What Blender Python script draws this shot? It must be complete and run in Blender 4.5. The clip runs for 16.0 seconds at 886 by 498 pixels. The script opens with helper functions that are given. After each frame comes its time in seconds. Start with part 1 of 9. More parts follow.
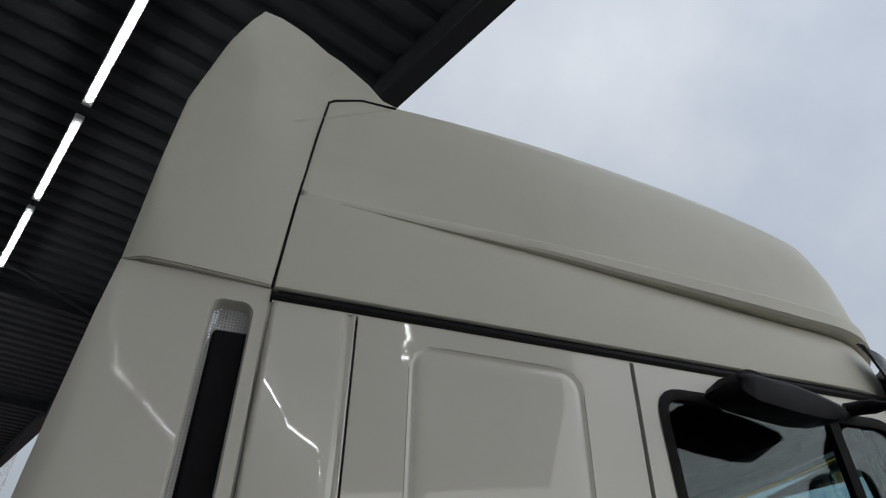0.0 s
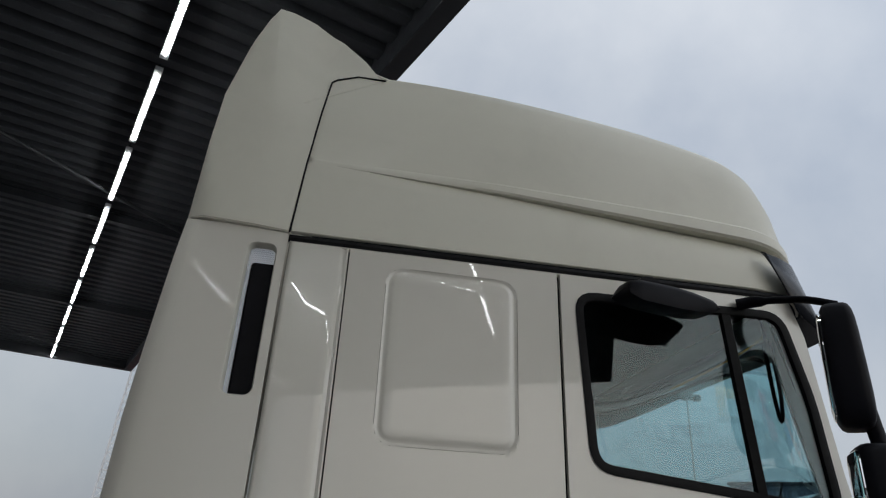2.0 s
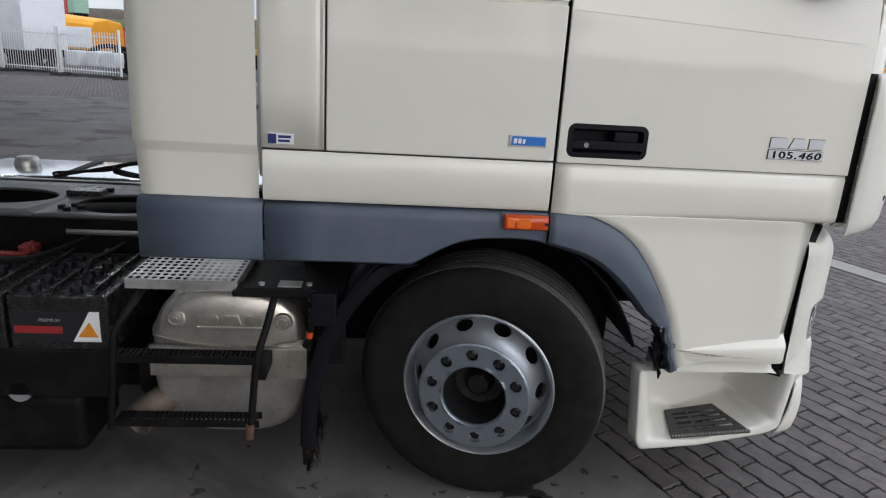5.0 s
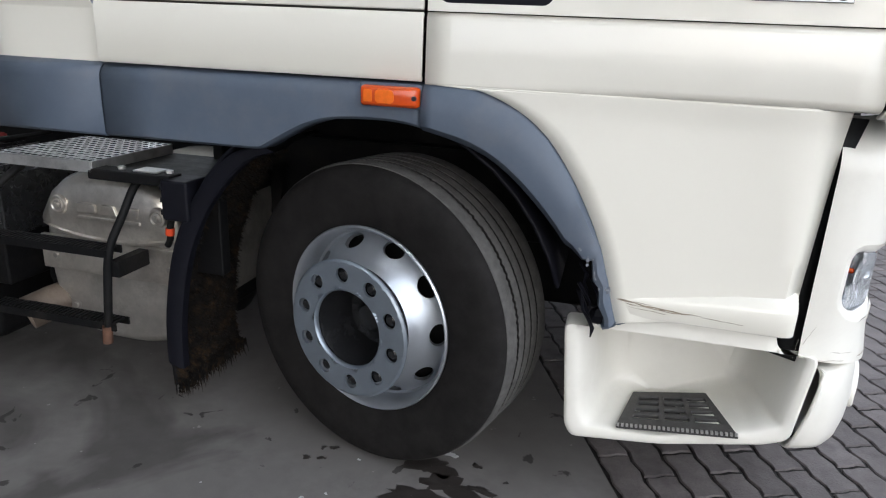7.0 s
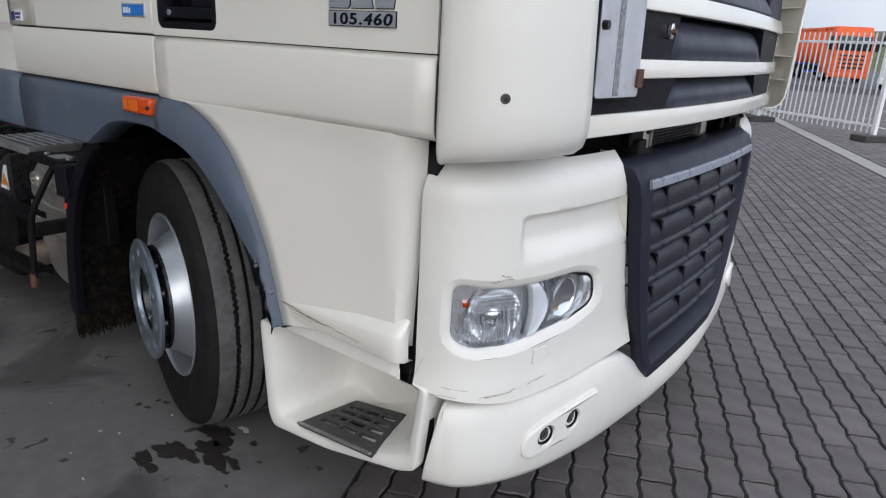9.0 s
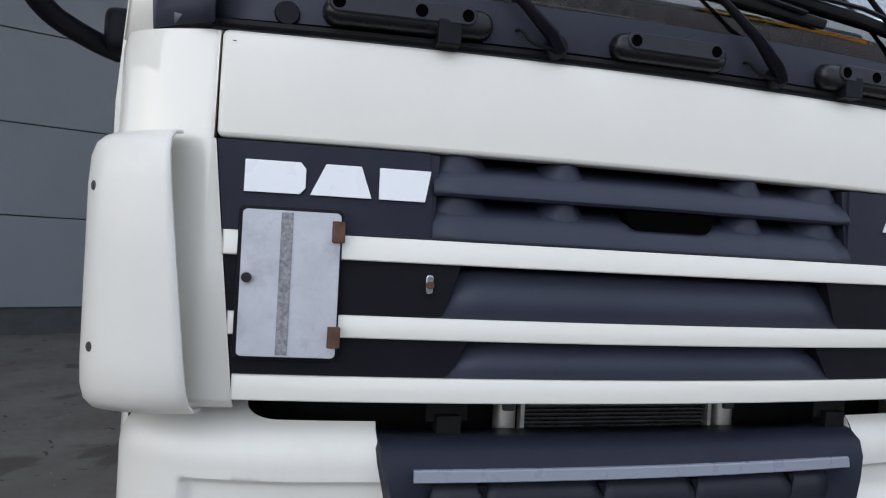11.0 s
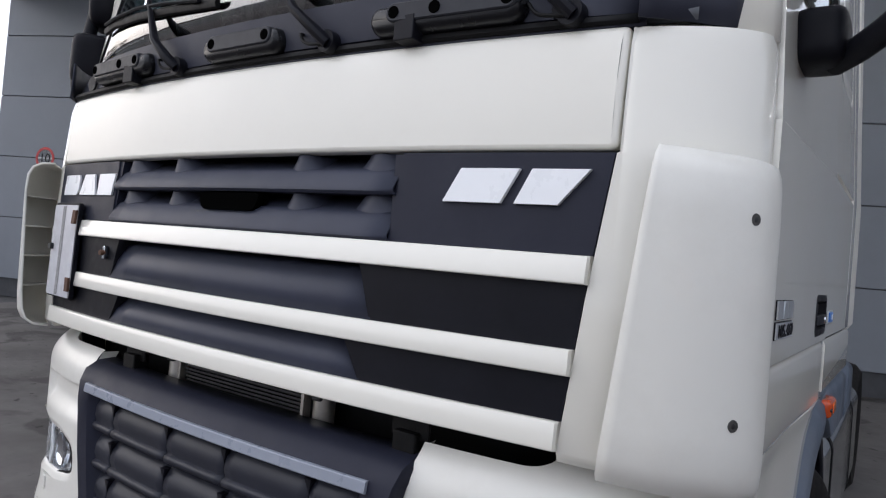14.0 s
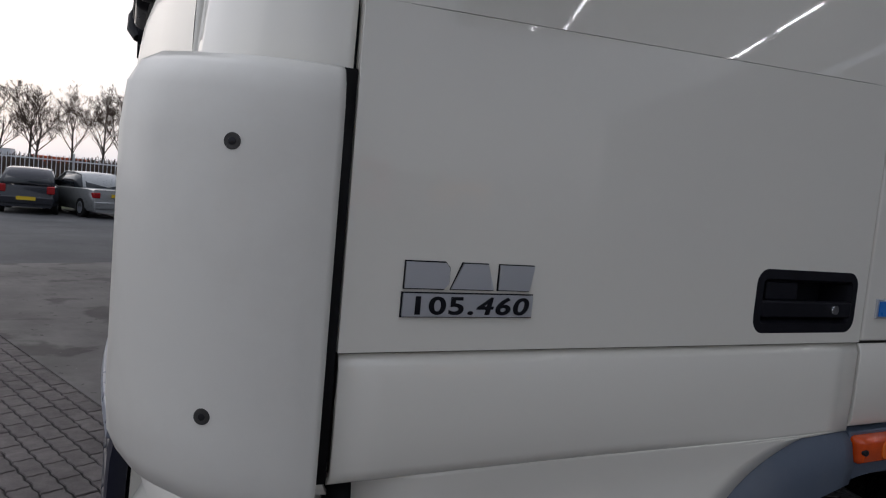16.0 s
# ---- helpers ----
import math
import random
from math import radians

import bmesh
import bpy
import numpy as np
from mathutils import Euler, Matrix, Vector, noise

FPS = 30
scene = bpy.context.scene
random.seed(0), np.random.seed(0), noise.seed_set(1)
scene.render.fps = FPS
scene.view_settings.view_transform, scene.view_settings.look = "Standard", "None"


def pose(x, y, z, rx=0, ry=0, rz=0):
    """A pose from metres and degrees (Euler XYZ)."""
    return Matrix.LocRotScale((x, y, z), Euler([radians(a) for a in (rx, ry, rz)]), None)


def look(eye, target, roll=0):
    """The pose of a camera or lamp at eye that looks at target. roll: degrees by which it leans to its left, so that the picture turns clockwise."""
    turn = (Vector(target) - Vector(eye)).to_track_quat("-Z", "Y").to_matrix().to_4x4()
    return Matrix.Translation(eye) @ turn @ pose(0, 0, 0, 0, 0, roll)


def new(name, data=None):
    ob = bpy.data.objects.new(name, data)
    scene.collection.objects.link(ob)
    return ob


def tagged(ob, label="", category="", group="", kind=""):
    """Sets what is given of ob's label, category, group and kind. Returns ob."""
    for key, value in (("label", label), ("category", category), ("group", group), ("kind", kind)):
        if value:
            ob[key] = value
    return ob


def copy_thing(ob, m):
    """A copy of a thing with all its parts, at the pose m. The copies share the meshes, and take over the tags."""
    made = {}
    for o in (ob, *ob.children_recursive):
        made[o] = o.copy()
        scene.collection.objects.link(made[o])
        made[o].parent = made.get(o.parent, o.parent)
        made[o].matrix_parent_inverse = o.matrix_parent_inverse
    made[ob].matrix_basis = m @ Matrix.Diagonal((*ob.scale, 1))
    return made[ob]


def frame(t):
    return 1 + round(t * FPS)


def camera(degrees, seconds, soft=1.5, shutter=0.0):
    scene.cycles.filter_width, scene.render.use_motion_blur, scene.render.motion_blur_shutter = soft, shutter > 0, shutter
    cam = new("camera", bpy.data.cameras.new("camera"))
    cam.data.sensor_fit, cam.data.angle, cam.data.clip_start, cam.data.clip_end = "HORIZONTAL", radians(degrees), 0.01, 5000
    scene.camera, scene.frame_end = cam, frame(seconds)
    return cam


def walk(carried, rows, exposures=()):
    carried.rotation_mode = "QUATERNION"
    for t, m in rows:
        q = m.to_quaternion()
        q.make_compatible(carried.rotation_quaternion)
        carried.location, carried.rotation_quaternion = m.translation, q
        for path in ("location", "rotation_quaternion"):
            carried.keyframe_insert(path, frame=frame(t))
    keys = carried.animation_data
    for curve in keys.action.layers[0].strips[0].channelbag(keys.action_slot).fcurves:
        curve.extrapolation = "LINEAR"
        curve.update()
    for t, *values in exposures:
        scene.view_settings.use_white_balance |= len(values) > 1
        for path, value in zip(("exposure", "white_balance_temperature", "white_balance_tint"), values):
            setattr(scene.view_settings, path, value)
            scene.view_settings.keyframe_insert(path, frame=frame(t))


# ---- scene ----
cam = camera(67.6, 16.0, soft=1.15)
PATH = [
    (0, (-0.807, -1.451, 2.173), (-0.319, 0.149, 3.27), 2.0),
    (0.5, (-0.715, -1.662, 2.134), (-0.316, -0.012, 3.191), 2.8),
    (1, (-0.616, -1.801, 2.075), (-0.246, -0.143, 3.131), 2.7),
    (1.5, (-0.535, -1.957, 2.011), (-0.229, -0.204, 2.923), 2.8),
    (2, (-0.584, -2.159, 1.959), (-0.296, -0.367, 2.798), 3.2),
    (2.5, (-0.602, -2.253, 1.91), (-0.3, -0.39, 2.573), 3.2),
    (3, (-0.597, -2.283, 1.826), (-0.278, -0.367, 2.304), 3.2),
    (3.5, (-0.568, -2.326, 1.789), (-0.244, -0.361, 1.982), 3.2),
    (4, (-0.542, -2.315, 1.792), (-0.226, -0.345, 1.656), 3.3),
    (4.5, (-0.478, -2.293, 1.754), (-0.193, -0.364, 1.309), 3.3),
    (4.7, (-0.435, -2.279, 1.75), (-0.187, -0.366, 1.221), 3.4),
    (6.8, (0.545, -1.778, 1.387), (0.163, 0.084, 0.765), 2.8),
    (7, (0.708, -1.703, 1.347), (0.252, 0.147, 0.738), 2.7),
    (7.5, (1.021, -1.572, 1.365), (0.357, 0.206, 0.734), 2.7),
    (8, (1.47, -1.503, 1.373), (0.582, 0.181, 0.759), 2.8),
    (8.5, (1.817, -1.347, 1.379), (0.811, 0.267, 0.759), 2.8),
    (9, (2.157, -1.139, 1.44), (1.029, 0.398, 0.835), 3.0),
    (9.2, (2.3, -1.044, 1.467), (1.096, 0.453, 0.911), 2.9),
    (11.3, (2.909, 0.598, 1.576), (0.94, 0.946, 1.63), 3.5),
    (11.5, (2.885, 0.759, 1.566), (0.904, 1.025, 1.645), 3.5),
    (12, (2.947, 1.162, 1.566), (0.948, 1.183, 1.63), 3.9),
    (12.5, (2.969, 1.524, 1.558), (0.984, 1.291, 1.623), 4.3),
    (13, (2.806, 1.909, 1.572), (0.888, 1.346, 1.625), 4.6),
    (13.5, (2.716, 2.314, 1.562), (0.925, 1.424, 1.611), 4.7),
    (14, (2.573, 2.65, 1.556), (0.94, 1.496, 1.585), 4.9),
    (14.5, (2.331, 2.907, 1.59), (0.855, 1.557, 1.598), 4.9),
    (15, (2.103, 3.181, 1.594), (0.823, 1.644, 1.603), 5.3),
    (15.5, (1.839, 3.276, 1.585), (0.77, 1.588, 1.507), 5.2),
    (16, (1.542, 3.246, 1.615), (0.665, 1.455, 1.466), 5.2),
]
EXPOSURES = [(0.0, -0.36, 6450, 8), (1.0, -0.30, 6450, 7), (2.5, -0.26, 6480, 8), (3.5, 0.02, 6470, 8), (4.5, 0.48, 6430, 9), (6.8, 1.30, 6300, 9), (8.0, 1.10, 6320, 11), (9.2, 0.70, 6270, 11), (11.3, 0.57, 6130, 10), (13.0, 0.54, 6270, 11), (14.0, 0.60, 6370, 13), (15.0, 0.2, 6430, 12), (16.0, -0.20, 6430, 13)]
walk(cam, [(t, look(eye, target, roll)) for t, eye, target, roll in PATH], EXPOSURES)

# ---------------------------------------------------------------- light
world = bpy.data.worlds.new("overcast_sky")
scene.world = world
world.use_nodes = True
wn, wl = world.node_tree.nodes, world.node_tree.links
wn.clear()
w_out = wn.new("ShaderNodeOutputWorld")
w_bg = wn.new("ShaderNodeBackground")
w_sky = wn.new("ShaderNodeTexSky")
w_sky.sky_type = "NISHITA"
w_sky.sun_disc = False
w_sky.sun_elevation = radians(24)
w_sky.sun_rotation = radians(168)
w_sky.air_density, w_sky.dust_density, w_sky.ozone_density = 1.4, 3.0, 1.5
w_noise = wn.new("ShaderNodeTexNoise")
w_noise.inputs["Scale"].default_value = 2.3
w_noise.inputs["Detail"].default_value = 7
w_noise.inputs["Roughness"].default_value = 0.52
w_ramp = wn.new("ShaderNodeValToRGB")
w_ramp.color_ramp.elements[0].position, w_ramp.color_ramp.elements[0].color = 0.32, (5.6, 6.2, 7.4, 1)
w_ramp.color_ramp.elements[1].position, w_ramp.color_ramp.elements[1].color = 0.68, (8.6, 8.9, 9.6, 1)
w_mix = wn.new("ShaderNodeMix")
w_mix.data_type = "RGBA"
w_mix.inputs["Factor"].default_value = 0.86
wl.new(w_noise.outputs["Fac"], w_ramp.inputs["Fac"])
wl.new(w_sky.outputs["Color"], w_mix.inputs["A"])
# the cloud is brightest overhead and towards the hidden sun
w_tc = wn.new("ShaderNodeTexCoord")
w_dot = wn.new("ShaderNodeVectorMath")
w_dot.operation = "DOT_PRODUCT"
w_dot.inputs[1].default_value = (0.10, -0.24, 0.36)
w_add = wn.new("ShaderNodeMath")
w_add.operation = "ADD"
w_add.inputs[1].default_value = 0.82
w_scale = wn.new("ShaderNodeVectorMath")
w_scale.operation = "SCALE"
wl.new(w_tc.outputs["Generated"], w_dot.inputs[0])
wl.new(w_dot.outputs["Value"], w_add.inputs[0])
wl.new(w_ramp.outputs["Color"], w_scale.inputs[0])
wl.new(w_add.outputs["Value"], w_scale.inputs["Scale"])
wl.new(w_scale.outputs["Vector"], w_mix.inputs["B"])
wl.new(w_mix.outputs["Result"], w_bg.inputs["Color"])
w_bg.inputs["Strength"].default_value = 0.12
wl.new(w_bg.outputs["Background"], w_out.inputs["Surface"])

sun = new("sun", bpy.data.lights.new("sun", "SUN"))
sun.data.energy, sun.data.angle, sun.data.color = 0.5, radians(70), (1.0, 0.96, 0.9)
sun.matrix_world = look((12.0, -14.0, 9.0), (0, 0, 0))

# ---------------------------------------------------------------- materials
MATS = {}


def mat(name, color, rough=0.5, metal=0.0, coat=0.0, var=0.06, scale=8.0, bump=0.0, bump_scale=120.0, dirt=0.0,
        dirt_color=(0.09, 0.075, 0.055), dirt_scale=3.0, spec=0.5, emit=0.0, transmission=0.0, ior=1.45, island=0.0, obj=0.0, stretch=None):
    if name in MATS:
        return MATS[name]
    m = bpy.data.materials.new(name)
    m.use_nodes = True
    n, l = m.node_tree.nodes, m.node_tree.links
    b = n["Principled BSDF"]
    b.inputs["Metallic"].default_value = metal
    b.inputs["Coat Weight"].default_value = coat
    b.inputs["Coat Roughness"].default_value = 0.025
    b.inputs["Specular IOR Level"].default_value = spec
    b.inputs["Transmission Weight"].default_value = transmission
    b.inputs["IOR"].default_value = ior
    tc = n.new("ShaderNodeTexCoord")
    vec = tc.outputs["Object"]
    if stretch:
        mp = n.new("ShaderNodeMapping")
        mp.inputs["Scale"].default_value = stretch
        l.new(vec, mp.inputs["Vector"])
        vec = mp.outputs["Vector"]

    def noise_node(s, detail=6.0, rough_n=0.6):
        t = n.new("ShaderNodeTexNoise")
        t.inputs["Scale"].default_value = s
        t.inputs["Detail"].default_value = detail
        t.inputs["Roughness"].default_value = rough_n
        l.new(vec, t.inputs["Vector"])
        return t.outputs["Fac"]

    def mixed(a, c2, fac):
        x = n.new("ShaderNodeMix")
        x.data_type = "RGBA"
        l.new(fac, x.inputs["Factor"])
        if isinstance(a, tuple):
            x.inputs["A"].default_value = (*a, 1)
        else:
            l.new(a, x.inputs["A"])
        x.inputs["B"].default_value = (*c2, 1)
        return x.outputs["Result"]

    def ranged(v, a, c2, lo=0.0, hi=1.0):
        r = n.new("ShaderNodeMapRange")
        l.new(v, r.inputs["Value"])
        for k, val in zip(("From Min", "From Max", "To Min", "To Max"), (a, c2, lo, hi)):
            r.inputs[k].default_value = val
        return r.outputs["Result"]

    col = tuple(color)
    if var > 0:
        lo = tuple(max(c * (1 - var), 0) for c in color)
        hi = tuple(min(c * (1 + var), 1) for c in color)
        col = mixed(lo, hi, ranged(noise_node(scale), 0.3, 0.7))
        fine = ranged(noise_node(scale * 14), 0.35, 0.65, 0.0, 0.35)
        col = mixed(col, lo, fine)
    if island or obj:
        src = n.new("ShaderNodeObjectInfo").outputs["Random"] if obj else n.new("ShaderNodeNewGeometry").outputs["Random Per Island"]
        k = obj or island
        hsv = n.new("ShaderNodeHueSaturation")
        l.new(ranged(src, 0, 1, 1 - k, 1 + k), hsv.inputs["Value"])
        if isinstance(col, tuple):
            hsv.inputs["Color"].default_value = (*col, 1)
        else:
            l.new(col, hsv.inputs["Color"])
        col = hsv.outputs["Color"]
    if dirt > 0:
        fac = ranged(noise_node(dirt_scale, 9, 0.68), 0.5, 0.78, 0, dirt)
        col = mixed(col, dirt_color, fac)
    if isinstance(col, tuple):
        b.inputs["Base Color"].default_value = (*col, 1)
    else:
        l.new(col, b.inputs["Base Color"])
    rv = ranged(noise_node(scale * 2.3), 0.25, 0.75, max(rough - 0.35 * rough * 0.5, 0.02), min(rough + 0.12 * rough + 0.01, 1))
    if transmission:
        b.inputs["Roughness"].default_value = rough
    else:
        l.new(rv, b.inputs["Roughness"])
    if bump > 0:
        bp = n.new("ShaderNodeBump")
        bp.inputs["Strength"].default_value = bump
        bp.inputs["Distance"].default_value = 0.01
        l.new(noise_node(bump_scale, 4), bp.inputs["Height"])
        l.new(bp.outputs["Normal"], b.inputs["Normal"])
    if emit:
        b.inputs["Emission Color"].default_value = (*color, 1)
        b.inputs["Emission Strength"].default_value = emit
    MATS[name] = m
    return m


# lightless black that paints the shade of openings on solid parts
DEEP = mat("hole_shade", (0.002, 0.002, 0.002), 0.9, spec=0.0, var=0.0)
SEAM = mat("dark_seam", (0.09, 0.084, 0.073), 0.8, var=0.2, scale=20)
PAINT = mat("cream_paint", (0.735, 0.712, 0.638), 0.36, coat=1.0, var=0.012, scale=1.2, dirt=0.03, dirt_scale=2.2)
ROOFP = mat("cream_roof_plastic", (0.72, 0.703, 0.605), 0.5, coat=0.04, var=0.02, scale=1.5, dirt=0.08, dirt_scale=2.5)
BUMPER = mat("cream_plastic", (0.715, 0.698, 0.640), 0.34, coat=0.25, var=0.015, scale=2, dirt=0.14, dirt_scale=4.5, bump=0.02, bump_scale=300, dirt_color=(0.32, 0.28, 0.22))
SKIRT = mat("slate_plastic", (0.082, 0.104, 0.141), 0.5, var=0.1, scale=5, bump=0.05, bump_scale=500, dirt=0.3, dirt_color=(0.2, 0.19, 0.18))
GRILLE = mat("dark_plastic", (0.0165, 0.0180, 0.030), 0.5, spec=0.2, var=0.12, scale=6, bump=0.05, bump_scale=700, dirt=0.1, dirt_color=(0.07, 0.07, 0.07))
SATIN = mat("grey_satin_plastic", (0.036, 0.040, 0.060), 0.45, spec=0.25, var=0.1, scale=4, bump=0.02, bump_scale=600)
BLACK = mat("black_plastic", (0.0058, 0.0060, 0.0095), 0.5, spec=0.17, var=0.2, scale=10, bump=0.05, bump_scale=600, dirt=0.12, dirt_color=(0.04, 0.04, 0.04))
RUBBER = mat("rubber_seal", (0.006, 0.006, 0.0065), 0.6, spec=0.2, var=0.2, scale=20)
TYRE = mat("tyre_rubber", (0.0150, 0.0140, 0.0138), 0.8, spec=0.12, var=0.3, scale=14, bump=0.12, bump_scale=260, dirt=0.4, dirt_color=(0.028, 0.026, 0.025), dirt_scale=6)
TREAD = mat("tyre_tread", (0.088, 0.085, 0.082), 0.85, var=0.35, scale=24, bump=0.3, bump_scale=260, dirt=0.5, dirt_color=(0.045, 0.043, 0.042), dirt_scale=14)
GREASE = mat("greasy_hub", (0.014, 0.0145, 0.016), 0.24, spec=0.6, var=0.4, scale=25, bump=0.05, bump_scale=90)
SILVER = mat("silver_wheel_paint", (0.50, 0.53, 0.57), 0.37, metal=0.8, var=0.05, scale=12, dirt=0.12, dirt_color=(0.22, 0.21, 0.2), dirt_scale=9)
NUT = mat("dark_nut", (0.03, 0.03, 0.033), 0.4, metal=0.6, var=0.3, scale=40)
CHROME = mat("chrome", (0.75, 0.77, 0.8), 0.08, metal=1.0, var=0.02)
BADGE = mat("silver_badge", (0.55, 0.57, 0.6), 0.34, metal=0.7, var=0.02, scale=4)
WHITE_LET = mat("white_badge", (0.78, 0.79, 0.8), 0.3, var=0.02)
BLUE = mat("blue_badge", (0.02, 0.17, 0.55), 0.3, var=0.08, scale=30)
NAVY = mat("navy_print", (0.02, 0.03, 0.16), 0.4, var=0.03)
AMBER = mat("amber_lens", (0.56, 0.062, 0.004), 0.16, var=0.12, scale=40, coat=0.4)
AMBER_PALE = mat("amber_prism", (0.78, 0.15, 0.012), 0.2, var=0.12, scale=90, coat=0.4)
CLEAR = mat("clear_lens", (0.95, 0.97, 0.98), 0.03, var=0.0, transmission=1.0, ior=1.15)
REFLECT = mat("lamp_reflector", (0.88, 0.89, 0.91), 0.20, metal=0.78, var=0.02)
FOGGLASS = mat("fog_glass", (0.10, 0.105, 0.11), 0.06, metal=0.7, coat=1.0, var=0.1, scale=60)
CLEARB = mat("bulb_glass", (0.7, 0.72, 0.75), 0.05, metal=0.9, var=0.02)
GUARD = mat("blue_grey_steel", (0.27, 0.31, 0.36), 0.33, metal=0.7, var=0.08, scale=14, dirt=0.15, dirt_color=(0.1, 0.1, 0.1), dirt_scale=9)
MIRROR = mat("mirror_glass", (0.85, 0.86, 0.87), 0.02, metal=1.0, var=0.0)
STEEL = mat("dull_steel", (0.50, 0.475, 0.44), 0.38, metal=0.8, var=0.22, scale=7, dirt=0.55, dirt_color=(0.12, 0.1, 0.075), dirt_scale=5, bump=0.05, bump_scale=60)
SHIELD = mat("heat_stained_steel", (0.66, 0.62, 0.56), 0.33, metal=0.88, var=0.2, scale=6, dirt=0.6, dirt_color=(0.11, 0.085, 0.06), dirt_scale=5, bump=0.06, bump_scale=25)
ALU = mat("scuffed_aluminium", (0.5, 0.5, 0.49), 0.42, metal=0.8, var=0.15, scale=20, dirt=0.6, dirt_color=(0.1, 0.09, 0.08), dirt_scale=12)
CHASSIS = mat("black_chassis", (0.0045, 0.0045, 0.005), 0.6, spec=0.2, var=0.35, scale=9, bump=0.12, bump_scale=90, dirt=0.5, dirt_color=(0.030, 0.026, 0.022), dirt_scale=5)
RUST = mat("rusty_steel", (0.11, 0.055, 0.035), 0.75, metal=0.2, var=0.4, scale=30, bump=0.2, bump_scale=120)
BRISTLE = mat("muddy_bristles", (0.011, 0.0098, 0.009), 0.95, spec=0.1, var=0.8, scale=60, bump=0.6, bump_scale=150, dirt=0.8, dirt_color=(0.085, 0.050, 0.024), dirt_scale=26)
INTERIOR = mat("cab_interior", (0.012, 0.0125, 0.014), 0.8, var=0.2, scale=6)
PLATE = mat("galvanised_plate", (0.50, 0.51, 0.545), 0.45, metal=0.3, var=0.1, scale=18, dirt=0.5, dirt_color=(0.22, 0.2, 0.19), dirt_scale=14)
GLASS = mat("tinted_glass", (0.58, 0.79, 0.78), 0.0, var=0.0, transmission=1.0, ior=1.45)
SCREEN = mat("laminated_screen", (0.64, 0.80, 0.88), 0.0, coat=1.0, var=0.0, transmission=1.0, ior=1.5)
SCREEN.node_tree.nodes["Principled BSDF"].inputs["Coat IOR"].default_value = 2.3
VISOR = mat("smoked_visor", (0.012, 0.014, 0.019), 0.22, spec=0.3, coat=0.1, var=0.05)
MESHM = mat("white_mesh", (0.86, 0.87, 0.9), 0.5, var=0.1, scale=40)
CONCRETE = mat("stained_concrete", (0.150, 0.141, 0.136), 0.72, spec=0.12, var=0.24, scale=0.9, bump=0.11, bump_scale=45, dirt=0.6, dirt_color=(0.055, 0.052, 0.049), dirt_scale=0.8)
# drips, dried puddles and pale specks on the slab
cn, cl = CONCRETE.node_tree.nodes, CONCRETE.node_tree.links
c_b = cn["Principled BSDF"]
c_src = c_b.inputs["Base Color"].links[0].from_socket
c_tc = cn.new("ShaderNodeTexCoord")
for c_scale, c_lo, c_hi, c_col, c_k, c_dist in ((1.1, 0.56, 0.62, (0.045, 0.042, 0.04, 1), 0.6, 0.7), (9.0, 0.665, 0.69, (0.03, 0.028, 0.026, 1), 0.8, 0.6), (16.0, 0.72, 0.74, (0.26, 0.25, 0.24, 1), 0.8, 0.0)):
    c_n = cn.new("ShaderNodeTexNoise")
    c_n.inputs["Scale"].default_value, c_n.inputs["Detail"].default_value, c_n.inputs["Distortion"].default_value = c_scale, 5, c_dist
    c_r = cn.new("ShaderNodeMapRange")
    c_r.inputs["From Min"].default_value, c_r.inputs["From Max"].default_value, c_r.inputs["To Max"].default_value = c_lo, c_hi, c_k
    c_m = cn.new("ShaderNodeMix")
    c_m.data_type = "RGBA"
    c_m.inputs["B"].default_value = c_col
    cl.new(c_tc.outputs["Object"], c_n.inputs["Vector"])
    cl.new(c_n.outputs["Fac"], c_r.inputs["Value"])
    cl.new(c_r.outputs["Result"], c_m.inputs["Factor"])
    cl.new(c_src, c_m.inputs["A"])
    c_src = c_m.outputs["Result"]
cl.new(c_src, c_b.inputs["Base Color"])
ASPHALT = mat("asphalt", (0.062, 0.063, 0.066), 0.85, var=0.3, scale=0.35, bump=0.3, bump_scale=110, dirt=0.4, dirt_color=(0.1, 0.1, 0.1), dirt_scale=0.3)
PAVER = mat("concrete_paver", (0.118, 0.103, 0.101), 0.82, var=0.32, scale=9, bump=0.45, bump_scale=110, dirt=0.55, dirt_color=(0.068, 0.060, 0.058), dirt_scale=0.9, obj=0.17)
PAVER_FAR = mat("concrete_paver_field", (0.118, 0.103, 0.101), 0.82, var=0.32, scale=9, bump=0.45, bump_scale=110, dirt=0.55, dirt_color=(0.068, 0.060, 0.058), dirt_scale=0.9, island=0.17)
JOINT = mat("sandy_joint", (0.022, 0.020, 0.019), 0.95, var=0.3, scale=30, bump=0.3)
KERB = mat("kerb_concrete", (0.27, 0.26, 0.24), 0.85, var=0.15, scale=6, bump=0.2, dirt=0.4)
WALL = mat("grey_cladding", (0.19, 0.205, 0.235), 0.42, var=0.04, scale=0.7, dirt=0.15, dirt_color=(0.12, 0.12, 0.12), dirt_scale=0.6)
WALL_BASE = mat("dark_plinth", (0.05, 0.052, 0.058), 0.7, var=0.2, scale=4)
DECK = mat("dark_roof_deck", (0.066, 0.070, 0.077), 0.55, metal=0.2, var=0.15, scale=2, dirt=0.3, dirt_color=(0.02, 0.02, 0.02))
BEAM = mat("dark_beam_paint", (0.035, 0.037, 0.042), 0.5, var=0.12, scale=3)
TUBE = mat("lamp_tube", (0.95, 0.98, 1.0), 0.4, var=0.0, emit=30.0)
FENCE = mat("white_fence_paint", (0.72, 0.73, 0.74), 0.45, var=0.08, scale=6, dirt=0.35, dirt_color=(0.4, 0.38, 0.34))
